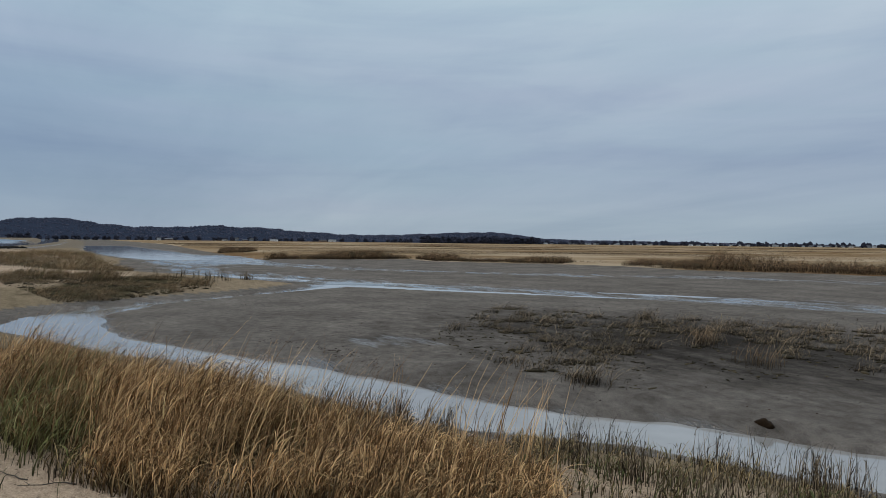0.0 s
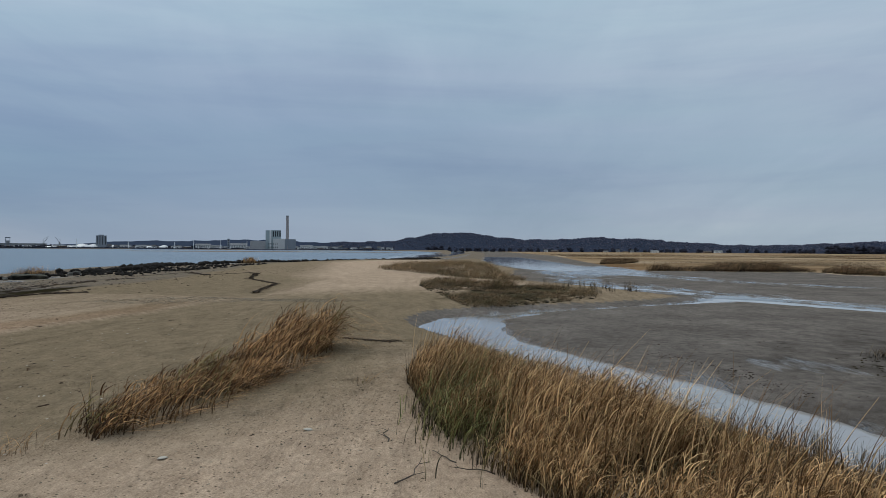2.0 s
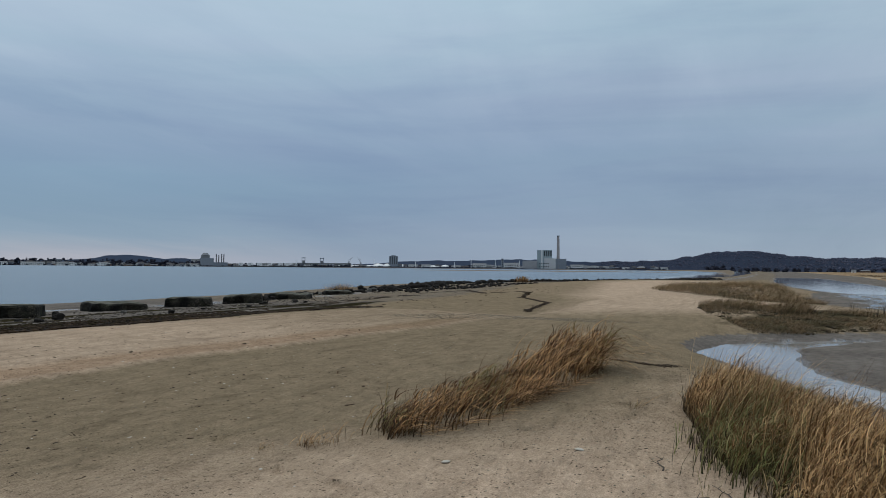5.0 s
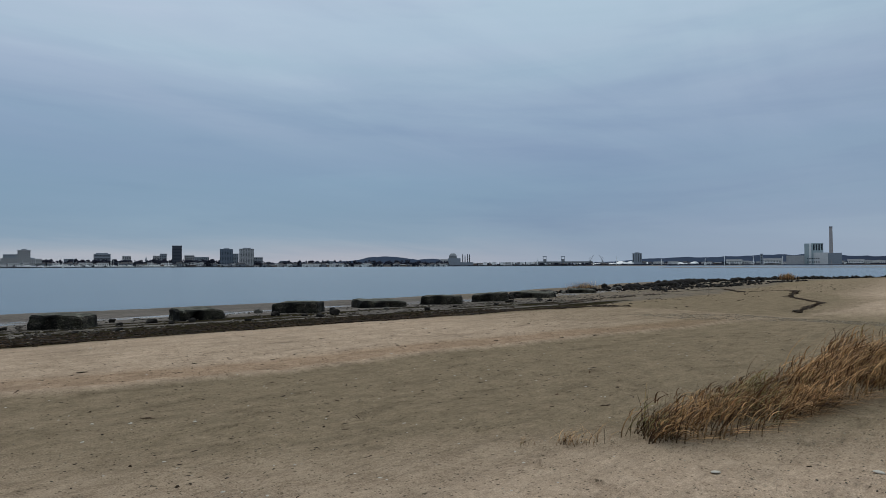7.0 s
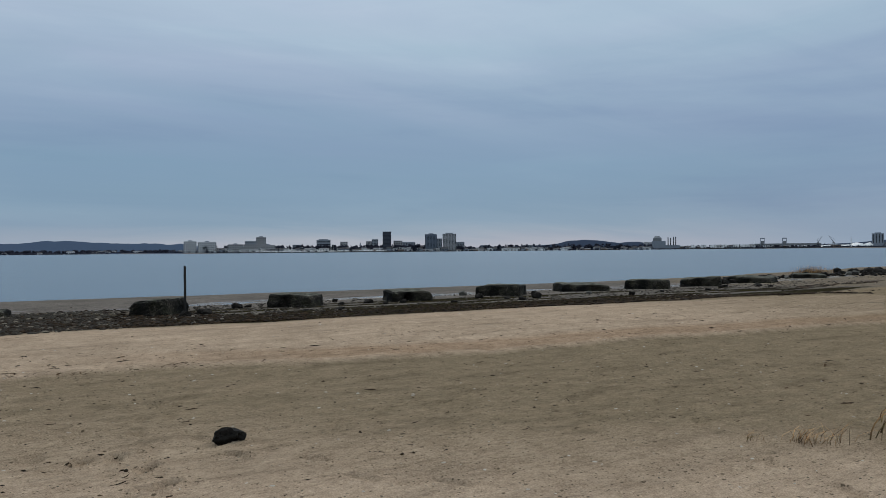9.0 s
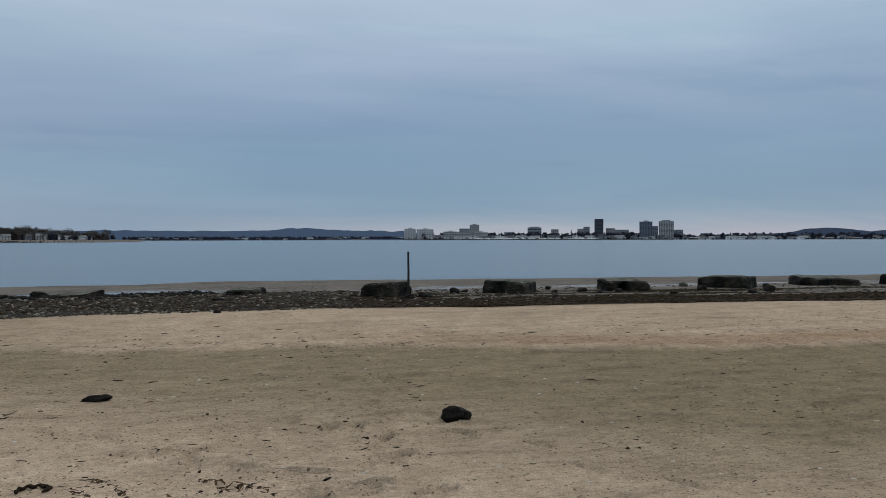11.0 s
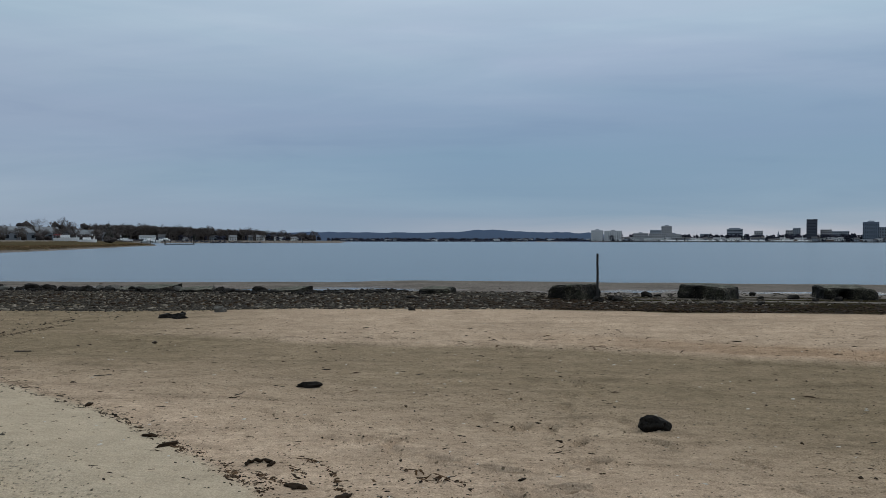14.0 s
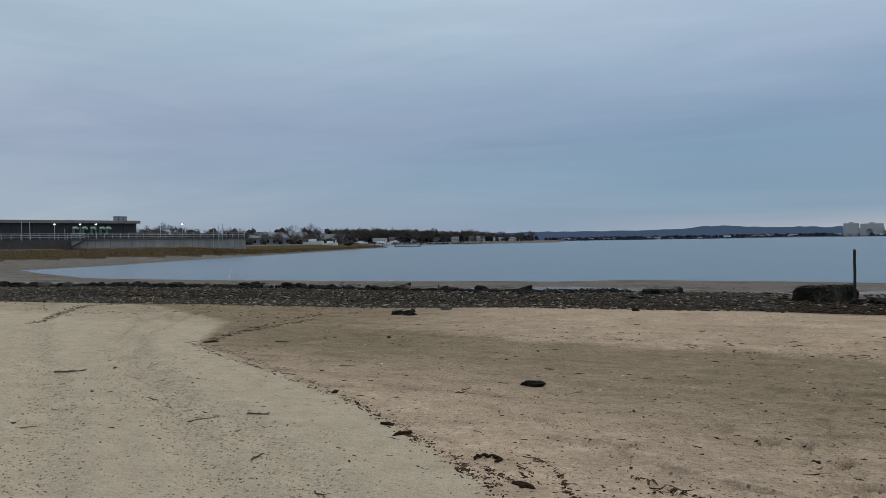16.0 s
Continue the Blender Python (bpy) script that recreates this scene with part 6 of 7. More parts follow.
for az, w in ((-49.97, 15), (-50.78, 22), (-52.21, 25), (-53.0, 26), (-51.5, 14), (-49.2, 12)):
    tank(az, 2040, w, 9.2)

thing = empty("boiler_house", stand(-46.6, 2080))
part("hall", boxbm(-19, 19, -14, 14, 0, 22), GREY_WALL, thing)
bm = boxbm(-16, 8, -10, 10, 22.01, 30)
bmesh.ops.create_cone(bm, cap_ends=True, segments=16, radius1=12, radius2=6, depth=7, matrix=Matrix.Translation((-4, 0, 33.5)))
part("dome", bm, STEEL, thing)
part("annex", boxbm(-42, -19.01, -12, 12, 0, 19), BEIGE_WALL, thing)
part("annex", boxbm(19.01, 58, -12, 12, 0, 10), GREY_WALL, thing)
for sx_ in (26, 33, 41, 47):
    part("stack", tube(bmesh.new(), (sx_, 0, 10.01), (sx_, 0, 34 if sx_ != 33 else 31), 1.5, 1.2, 10), DARK_STEEL, thing)
tagged(thing, "old grey power hall with four thin stacks", "power station")

thing = empty("cargo_pier", stand(-55.85, 2035))
part("deck", boxbm(-80, 80, -6, 6, 6.5, 11), STEEL, thing)
for i in range(17):
    part("pile", boxbm(-79 + i * 9.8, -77.6 + i * 9.8, -5, 5, -2, 6.49), DARK_STEEL, thing)
tagged(thing, "long grey cargo pier on piles", "pier")
for az, h in ((-54.18, 24), (-55.68, 23.5)):
    thing = empty("loading_tower", stand(az, 2030))
    for sx_ in (-5, 4):
        part("leg", boxbm(sx_, sx_ + 1.4, -2, 2, 0, h), GREY_WALL, thing)
    part("crosshead", boxbm(-5.6, 6, -2.5, 2.5, h + 0.01, h + 2.5), GREY_WALL, thing)
    part("cabin", boxbm(-3.4, 3.8, -2, 2, h * 0.4, h * 0.75), STEEL, thing)
    tagged(thing, "grey steel loading tower beside the pier", "loading tower", "loading towers")
for az, lean in ((-57.9, 1), (-58.9, -1)):
    thing = empty("harbour_crane", stand(az, 2030, 0, 0, 0.8))
    for sx_ in (-4, 4):
        part("leg", tube(bmesh.new(), (sx_, 0, 0), (sx_ * 0.5, 0, 12), 0.9, 0.7, 6), DARK_STEEL, thing)
    part("cab", boxbm(-3, 3, -3, 3, 12.01, 16.5), STEEL, thing)
    part("jib", tube(bmesh.new(), (0, 0, 16.4), (13 * lean, 0, 36), 0.9, 0.45, 5), STEEL, thing)
    part("mast", tube(bmesh.new(), (0, 0, 16.4), (-2 * lean, 0, 26), 0.6, 0.4, 5), STEEL, thing)
    part("stay", tube(bmesh.new(), (-2 * lean, 0, 25.8), (12.6 * lean, 0, 35.4), 0.25, 0.25, 4), DARK_STEEL, thing)
    tagged(thing, "dark luffing harbour crane with a raised jib", "crane", "harbour cranes")
for az, w, h in ((-58.5, 40, 11), (-59.6, 44, 12), (-60.4, 40, 19), (-61.0, 30, 21), (-62.4, 34, 14), (-56.9, 26, 9), (-64.9, 46, 12), (-66.0, 30, 14)):
    bm = rock_bm((w / 2, 14, h * 0.6), int(-az * 10), 3, 0.3, 0.02)
    ob = part("salt_mound", bm, WHITE_PAINT)
    ob.matrix_world = stand(az, 2045)
    tagged(ob, "white heap of road salt on the quay", "salt heap", "salt heaps")
high_building("grain_silo", -61.64, 2050, 26, 16, 34, GREY_WALL, "grey concrete silo block on the quay", 1, 4, 0.5, 0, 0.25, 0.7)
for az, h in ((-68.2, 24), (-70.25, 24), (-72.27, 23), (-66.8, 18), (-53.6, 20), (-60.0, 24), (-63.5, 17)):
    ob = part("mast", tube(bmesh.new(), (0, 0, 0), (0, 0, h), 1.1, 0.7, 6), WHITE_PAINT)
    ob.matrix_world = stand(az, 2010)
    tagged(ob, "slim pale lattice mast on the harbour shore", "mast", "harbour masts")
high_building("service_tower", -70.83, 2010, 7, 7, 29, GREY_WALL, "narrow grey service tower on the quay", 4, 1)
quay = part("quay", boxbm(-430, 430, -6, 6, -3, 2.6), plain("quay_wall", (0.045, 0.045, 0.048), 0.9, 0.2, 0.3))
quay.matrix_world = pose(*at(-56, 2000, -0.7), 0, 0, -56)
tagged(quay, "long dark quay wall along the harbour", "quay")
quay = part("quay", boxbm(-330, 330, -5, 5, -3, 2.2), plain("riprap", (0.05, 0.05, 0.052), 0.9, 0.2, 0.35))
quay.matrix_world = pose(*at(-19, 1690, -0.7), 0, 0, -19)
tagged(quay, "dark stone revetment along the town waterfront", "quay")

thing = empty("power_station", stand(-74.3, 2010))
STATION_WALL = plain("pale_blue_green_cladding", (0.30, 0.36, 0.38), 0.6, 0.3, 0.12)
part("boiler_block", boxbm(-4, 23, -14, 14, 0, 54.5), STATION_WALL, thing)
part("lift_shaft", boxbm(-9.2, -4.01, -12, 12, 0, 54), WHITE_PAINT, thing)
part("boiler_block", boxbm(-20, -9.21, -14, 14, 0, 54), STATION_WALL, thing)
part("turbine_hall", boxbm(1, 33, -26, -14.01, 0, 30), PALE_WALL, thing)
part("turbine_hall", boxbm(33.01, 64, -20, 10, 0, 29), GREY_WALL, thing)
part("workshop", boxbm(-62, -20.01, -22, 8, 0, 23), BEIGE_WALL, thing)
window_row(thing, 30, 52, 2, 20, 2, 6, 0.6, 0.3)
for i in range(4):
    part("window", boxbm(0 + i * 6, 3.5 + i * 6, -14.2, -13.98, 36, 52), GLASS, thing)
tagged(thing, "large pale grey power station block", "power station")
bm = tube(bmesh.new(), (0, 0, 0), (0, 0, 94.4), 4.8, 3.6, 20)
thing = empty("chimney", stand(-75.46, 1995))
part("shaft", bm, CHIMNEY_BRICK, thing)
part("rim", tube(bmesh.new(), (0, 0, 94.41), (0, 0, 96.5), 4.0, 4.0, 20), DARK_STEEL, thing)
tagged(thing, "tall reddish-grey power station chimney", "chimney")
for az, w, h in ((-77.0, 36, 12), (-78.4, 27, 9), (-79.3, 24, 8), (-68.9, 40, 9), (-71.6, 46, 10)):
    copy_thing(HOUSES[3], stand(az, 2040, 0, 0.5, w / 20))["label"] = "long white shed beside the power station"


# ---- boats ----
def boat_kind(length, mast):
    thing = empty("motor_boat" if not mast else "sailing_boat")
    bm = bmesh.new()
    rings = []
    for i in range(7):
        u = i / 6
        wdt = 0.17 * length * (1 - u ** 3) + 0.02
        rings.append([bm.verts.new((length * (u - 0.5), sy_ * wdt * k, z)) for sy_, k, z in ((-1, 1, 0.13 * length + 0.03 * length * u), (-1, 0.75, 0), (1, 0.75, 0), (1, 1, 0.13 * length + 0.03 * length * u))])
    for a, b in zip(rings[:-1], rings[1:]):
        for i in range(4):
            bm.faces.new((a[i], a[(i + 1) % 4], b[(i + 1) % 4], b[i]))
    bm.faces.new(rings[0][::-1]), bm.faces.new(rings[-1])
    part("hull", bm, WHITE_PAINT, thing)
    part("cabin", boxbm(-0.25 * length, 0.12 * length, -0.1 * length, 0.1 * length, 0.15 * length, 0.27 * length), WHITE_PAINT, thing)
    part("windscreen", boxbm(0.121 * length, 0.15 * length, -0.09 * length, 0.09 * length, 0.17 * length, 0.25 * length), GLASS, thing)
    if mast:
        part("mast", tube(bmesh.new(), (0.05 * length, 0, 0.15 * length), (0.05 * length, 0, 1.3 * length), 0.16, 0.1, 5), WHITE_PAINT, thing)
    return tagged(thing, "small white boat laid up by the water", "boat", "boats along the shores")


BOATS = [boat_kind(9, False), boat_kind(11, True)]
BOATS[0].matrix_world, BOATS[1].matrix_world = stand(-15.2, 1690, 20), stand(-16.4, 1690, 70)
for i in range(90):
    copy_thing(BOATS[rh.random() < 0.14], stand(rh.uniform(-24, -13.5), rh.uniform(1697, 1716), rh.uniform(0, 180), 0, rh.uniform(1.2, 2.0)))
for i in range(14):
    copy_thing(BOATS[0], stand(rh.uniform(24.6, 31), rh.uniform(702, 735), rh.uniform(0, 180), 0, rh.uniform(0.9, 1.3)))
ob = copy_thing(BOATS[0], stand(33.4, 262, 8, 0, 0.85))
ob["label"] = "white motor boat with a red awning laid up on the bank"
part("awning", boxbm(-4.4, -2.3, -1.3, 1.3, 2.3, 2.5), plain("red_awning", (0.45, 0.05, 0.05), 0.7, 3, 0.2), ob, "red canvas awning")
copy_thing(BOATS[0], stand(32.0, 268, 30, 0, 0.7))["label"] = "white motor boat laid up on the bank"


# ---- bare trees ----
def bare_tree(seed, height, spread, fork=4, depth=5, twig=0.03):
    rnd = random.Random(seed)
    trunk, crown = bmesh.new(), bmesh.new()

    def grow(p, d, length, radius, depth):
        end = p + d * length
        tube(trunk if depth > 3 else crown, p, end, radius, radius * 0.62, 6 if depth > 3 else 3)
        if depth == 0:
            return
        for _ in range(fork if depth > 3 else 3):
            n = Vector((rnd.gauss(0, 1), rnd.gauss(0, 1), rnd.gauss(0.15, 0.7))).normalized()
            nd = (d * 0.9 + n * spread).normalized()
            start = p + d * length * rnd.uniform(0.6, 1.0)
            grow(start, nd, length * rnd.uniform(0.58, 0.82), max(radius * 0.58, twig), depth - 1)

    grow(Vector((0, 0, -0.3)), Vector((rnd.gauss(0, 0.05), rnd.gauss(0, 0.05), 1)).normalized(), height * 0.27, height * 0.024, depth)
    thing = empty("tree")
    part("trunk", trunk, BARK, thing)
    part("crown", crown, BARK, thing, "bare twiggy winter crown")
    return tagged(thing, "leafless tree with a twiggy crown", "tree", "bare trees along the shores")


TREES = [bare_tree(i, 11, 0.62 + 0.08 * i) for i in range(5)]
SMALL_TREES = [bare_tree(20 + i, 11, 0.66, 4, 5, 0.055) for i in range(3)]
for i, t in enumerate(SMALL_TREES):
    t.matrix_world = stand((30.2, 27.4, 22.3)[i], 790, i * 50, 0, 1.2)
for i, t in enumerate(TREES):
    t.matrix_world = stand((33.9, 43.3, 38.9, 46.3, 35.2)[i], (305, 265, 310, 262, 320)[i], i * 70, 0, (1.15, 0.8, 0.85, 0.85, 1.2)[i])
for i in range(26):
    copy_thing(rh.choice(TREES), stand(rh.uniform(44, 58), rh.uniform(232, 262), rh.uniform(0, 360), 0.2, rh.uniform(0.65, 0.95)))
for i in range(120):
    az = rh.uniform(30, 58)
    copy_thing(rh.choice(TREES), stand(az, rh.uniform(290, 350), rh.uniform(0, 360), 0.2, rh.uniform(0.55, 0.95) if az < 44 else rh.uniform(0.8, 1.1)))
for az, r, k, turn in ((39.6, 325, 1, 10), (38.2, 330, 2, -20), (35.0, 340, 0, 12), (33.0, 335, 2, 30), (32.2, 330, 0, -14), (30.9, 345, 2, 5), (31.5, 360, 4, 20)):
    copy_thing(HOUSES[k], stand(az, r, turn, 0.2, 0.6))["label"] = "small house among bare trees on the western shore"
for i in range(140):
    az = 14.5 + 17.5 * rh.random() ** 0.7
    copy_thing(rh.choice(SMALL_TREES), stand(az, rh.uniform(755, 880), rh.uniform(0, 360), 0.2, rh.uniform(0.85, 1.35) + 0.06 * (az - 14)))


def fir(seed):
    rnd = random.Random(seed)
    thing = empty("fir_tree")
    part("trunk", tube(bmesh.new(), (0, 0, -0.3), (0, 0, 9.5), 0.22, 0.05, 7), BARK, thing)
    bm = bmesh.new()
    for i in range(170):
        z = rnd.uniform(1.5, 10.5)
        a, l = rnd.uniform(0, 6.28), (11 - z) * 0.27 * rnd.uniform(0.6, 1.1)
        c, s_ = math.cos(a), math.sin(a)
        p = [Vector((0, 0, z)), Vector((c * l - s_ * l * 0.25, s_ * l + c * l * 0.25, z - 0.35 * l)), Vector((c * l * 1.15, s_ * l * 1.15, z - 0.55 * l)), Vector((c * l + s_ * l * 0.25, s_ * l - c * l * 0.25, z - 0.35 * l))]
        bm.faces.new([bm.verts.new(q) for q in p])
    part("crown", bm, plain("dark_needles", (0.016, 0.024, 0.014), 0.9, 2, 0.4), thing)
    return tagged(thing, "dark evergreen among bare trees", "tree", "evergreens on the western shore")


f0 = fir(3)
f0.matrix_world = stand(51.4, 285, 0, 0, 1.05)
for az, r, sc in ((38.3, 330, 0.8), (36.9, 340, 0.7), (30.6, 330, 0.8), (41.5, 330, 0.7), (29.4, 800, 1.3), (24.4, 800, 1.4)):
    copy_thing(f0, stand(az, r, 40, 0, sc))

# ---- the works on the western bank: sea wall, railing, stairs, long hall ----
WALL_GREY = plain("stained_concrete_wall", (0.25, 0.25, 0.24), 0.85, 0.5, 0.3, bump=0.3)
HALL_DARK = plain("dark_ribbed_cladding", (0.035, 0.034, 0.036), 0.7, 0.6, 0.3)
HALL_ROOF = plain("pale_roof_edge", (0.20, 0.19, 0.175), 0.7, 0.6, 0.2)
GREEN_DARK = plain("green_duct_paint", (0.06, 0.16, 0.10), 0.5, 2.0, 0.2)
RAIL_GREY = plain("galvanised_rail", (0.42, 0.43, 0.44), 0.45, 4, 0.15, 0.4)


def run(az0, r0, az1, r1):
    a, b = Vector(at(az0, r0, 0)), Vector(at(az1, r1, 0))
    return a, b, (b - a).length, math.degrees(math.atan2((b - a).y, (b - a).x))


a, b, length, turn = run(51.3, 148, 38.9, 162)
sea_wall = empty("sea_wall", pose(a.x, a.y, 0, 0, 0, turn))
n = 26
step = length / n
for i in range(n):
    part("wall_panel", boxbm(i * step + 0.03, (i + 1) * step - 0.03, -0.4, 0.4, -0.6, 3.0), WALL_GREY, sea_wall)
part("coping", boxbm(0, length, -0.55, 0.5, 3.004, 3.3), plain("dark_coping", (0.09, 0.09, 0.088), 0.85, 1, 0.3), sea_wall)
tagged(sea_wall, "long grey concrete sea wall above the marsh bank", "sea wall")


def railing(az0, r0, az1, r1, z, label, height=1.1):
    a, b, length, turn = run(az0, r0, az1, r1)
    thing = empty("railing", pose(a.x, a.y, z, 0, 0, turn))
    posts = int(length / 1.5)
    me = bpy.data.meshes.new("post")
    bm = tube(bmesh.new(), (0, 0, 0), (0, 0, height), 0.05, 0.05, 5)
    bm.to_mesh(me), bm.free()
    me.materials.append(RAIL_GREY)
    for i in range(posts + 1):
        ob = new("post", me)
        ob.parent, ob.location = thing, (i * length / posts, 0, 0)
    for k in (0.35, 0.7, 1.0):
        part("rail", tube(bmesh.new(), (0, 0, height * k), (length, 0, height * k), 0.045, 0.045, 5), RAIL_GREY, thing)
    return tagged(thing, label, "railing", "railings of the works")


railing(51.3, 148.5, 38.9, 162.5, 3.3, "pale galvanised railing along the top of the sea wall")
railing(58, 146, 50.4, 149, 3.2, "pale galvanised railing along the works yard")
yard = empty("yard_wall", pose(*at(58, 146.5, 0)[:2], 0, 0, 0, run(58, 146.5, 50.3, 149)[3]))
part("wall", boxbm(0, run(58, 146.5, 50.3, 149)[2], -0.2, 0.2, -0.5, 3.1), plain("dark_timber_wall", (0.07, 0.062, 0.055), 0.9, 1, 0.35), yard)
tagged(yard, "dark weathered yard wall beside the sea wall", "wall")
stairs = empty("stairs", pose(*at(51.9, 147.2, 0.9), 0, 0, run(51.9, 147, 50.2, 147)[3]))
for i in range(11):
    part("step", boxbm(i * 0.36, i * 0.36 + 0.36, -0.6, 0.6, i * 0.2, i * 0.2 + 0.06), STEEL, stairs)
for sy_ in (-0.66, 0.62):
    part("stringer", box(bmesh.new(), -0.1, 4.6, sy_, sy_ + 0.05, -0.15, 0.12, pose(0, 0, 0, 0, -29, 0)), DARK_STEEL, stairs)
    part("handrail", tube(bmesh.new(), (0, sy_, 1.0), (4.0, sy_, 3.2), 0.05, 0.05, 5), DARK_STEEL, stairs)
tagged(stairs, "dark steel stairs climbing the end of the sea wall", "stairs")

a, b, length, turn = run(64, 196, 46.9, 205)
hall = empty("works_hall", pose(a.x, a.y, 0, 0, 0, turn))
part("wall", boxbm(0, length, 0, 24, 0.5, 8.0), HALL_DARK, hall)
part("roof", boxbm(-0.8, length + 0.8, -1.0, 25, 8.01, 8.75), HALL_ROOF, hall, "pale flat roof with a deep edge")
part("roof", boxbm(length * 0.10, length * 0.42, 4, 20, 8.76, 9.8), GREY_WALL, hall)
for i in range(14):
    part("wall_rib", boxbm(1 + i * length / 14, 1.3 + i * length / 14, -0.25, -0.004, 0.6, 8.0), HALL_DARK, hall)
for az in (51.1, 50.45, 49.85, 49.2, 48.75):
    p = Matrix.Rotation(radians(-turn), 3, "Z") @ (Vector(at(az, 199, 0)) - Vector((a.x, a.y, 0)))
    duct = part("vent_duct", tube(bmesh.new(), (p.x, -1.2, 4.9), (p.x, -1.2, 6.6), 0.30, 0.30, 12), GREEN_DARK, hall, "green vent duct with a bent pale hood")
    bm = tube(bmesh.new(), (p.x - 0.15, -1.2, 6.7), (p.x + 0.8, -1.2, 6.85), 0.32, 0.30, 12)
    tube(bm, (p.x + 0.8, -1.2, 6.85), (p.x + 1.0, -1.2, 6.4), 0.30, 0.26, 12)
    part("hood", bm, GREEN_PAINT, duct)
tagged(hall, "long low dark works hall with a pale flat roof", "industrial hall")
unit = empty("roof_unit", pose(*at(48.0, 209, 8.76), 0, 0, turn))
for i in range(3):
    part("casing", boxbm(i * 1.1 - 1.6, i * 1.1 - 0.7, -0.8, 0.8, 0, 1.4), GREY_WALL, unit)
tagged(unit, "grey ventilation unit on the hall roof", "roof unit")
LAMP_GLOW = bpy.data.materials.new("lit_lamp")
LAMP_GLOW.use_nodes = True
LAMP_GLOW.node_tree.nodes["Principled BSDF"].inputs["Emission Color"].default_value = (1, 0.98, 0.92, 1)
LAMP_GLOW.node_tree.nodes["Principled BSDF"].inputs["Emission Strength"].default_value = 3.0
for az in (52.36, 50.71, 49.66, 43.6):
    lamp = empty("yard_lamp", pose(*at(az, 165, 1.0), 0, 0, az))
    part("pole", tube(bmesh.new(), (0, 0, 0), (0, 0, 5.6), 0.07, 0.05, 6), RAIL_GREY, lamp)
    part("lamp_head", boxbm(-0.35, 0.35, -0.2, 0.2, 5.6, 5.75), STEEL, lamp)
    part("lens", boxbm(-0.2, 0.2, -0.26, -0.204, 5.5, 5.68), LAMP_GLOW, lamp, "lit white lamp glass")
    tagged(lamp, "lit yard lamp on a pole before the hall", "lamp", "yard lamps")
for az, r, h in ((54.4, 158, 7.0), (53.9, 158, 7.0), (51.7, 158, 5.5), (41.3, 158, 6), (40.9, 158, 6), (40.6, 158, 6.3), (45.2, 158, 5.5), (56, 158, 4)):
    ob = part("flag_pole", tube(bmesh.new(), (0, 0, 0), (0, 0, h - 1.0), 0.08, 0.05, 6), RAIL_GREY)
    ob.matrix_world = pose(*at(az, r, 1.0))
    tagged(ob, "thin pale pole standing in the works yard", "pole", "poles of the works yard")
thing = empty("long_house", stand(36.2, 330, -6, 0.3))
part("wall", boxbm(-13, 13, -5, 5, -1, 3.4), GREY_WALL, thing)
bm = bmesh.new()
v = [bm.verts.new(p) for p in ((-13.6, -5.6, 3.41), (13.6, -5.6, 3.41), (13.6, 5.6, 3.41), (-13.6, 5.6, 3.41), (-12.8, 0, 6.0), (12.8, 0, 6.0))]
for f in ((0, 1, 5, 4), (2, 3, 4, 5), (0, 4, 3), (1, 2, 5), (3, 2, 1, 0)):
    bm.faces.new([v[i] for i in f])
part("roof", bm, GREY_ROOF, thing)
window_row(thing, 24, 10, 0.3, 3.2, 1, 8, 0.4, 0.45)
tagged(thing, "long low white house with a grey roof by the shore", "house")

many("shore_woods", 900, lambda r: at(r.uniform(50.2, 53.2), r.uniform(250, 275), 0)[:2], 0.9, BROWN_WOODS, "dark rounded trees behind the works hall", 139, 0.8, 1, category="woods", pile=6.5)
many("shore_woods", 1300, lambda r: at(r.uniform(38, 60), r.uniform(255, 285), 0)[:2], 0.9, BROWN_WOODS, "dark bushes behind the works hall", 140, 0.8, 1, category="woods", pile=4)

# bank grass below the works
BANK_REEDS = straw_material("warm_brown_reeds", (0.05, 0.032, 0.018), (0.15, 0.085, 0.04), (0.38, 0.235, 0.115), (0.09, 0.07, 0.03), 0.12)
rb = np.random.RandomState(91)
seg = rb.randint(1, 11, 26000)
line = np.array(WEST_EDGE)
mix = rb.rand(26000)[:, None]
foot = line[seg] * (1 - mix) + line[seg + 1] * mix
out = foot / np.linalg.norm(foot, axis=1)[:, None]
foot = foot + out * (0.5 + 15 * rb.rand(26000) ** 1.3)[:, None]
bx_, by_ = foot[:, 0], foot[:, 1]
grass("bank_reeds", np.stack([bx_, by_, land(bx_, by_)[0]], -1), 0.22 + 0.3 * rb.rand(len(bx_)), BANK_REEDS, "brown reeds and grass on the western bank", (0.1, -0.3), 0.03, 0.8, 92, 1.5, 2, category="reeds")

# jetty, floating dock and the row of mooring piles
jetty = empty("jetty", pose(*at(28.9, 330, -0.7), 0, 0, 10))
part("deck", boxbm(-26, 8, -0.9, 0.9, 1.9, 2.15), DARK_STEEL, jetty)
for i in range(9):
    part("pile", tube(bmesh.new(), (-25 + i * 4, 0.7, -2), (-25 + i * 4, 0.7, 2.3), 0.22, 0.2, 7), TIMBER, jetty)
tagged(jetty, "dark timber jetty on piles off the western bank", "jetty")
dock = empty("floating_dock", pose(*at(25.6, 390, -0.7), 0, 0, 25.6))
part("deck", boxbm(-7, 7, -1.2, 1.2, -0.1, 0.35), DARK_STEEL, dock)
for sx_ in (-7.2, 7.2):
    part("pile", tube(bmesh.new(), (sx_, 0, -2), (sx_, 0, 2.6), 0.3, 0.28, 8), TIMBER, dock)
tagged(dock, "dark floating dock between two mooring piles", "dock")
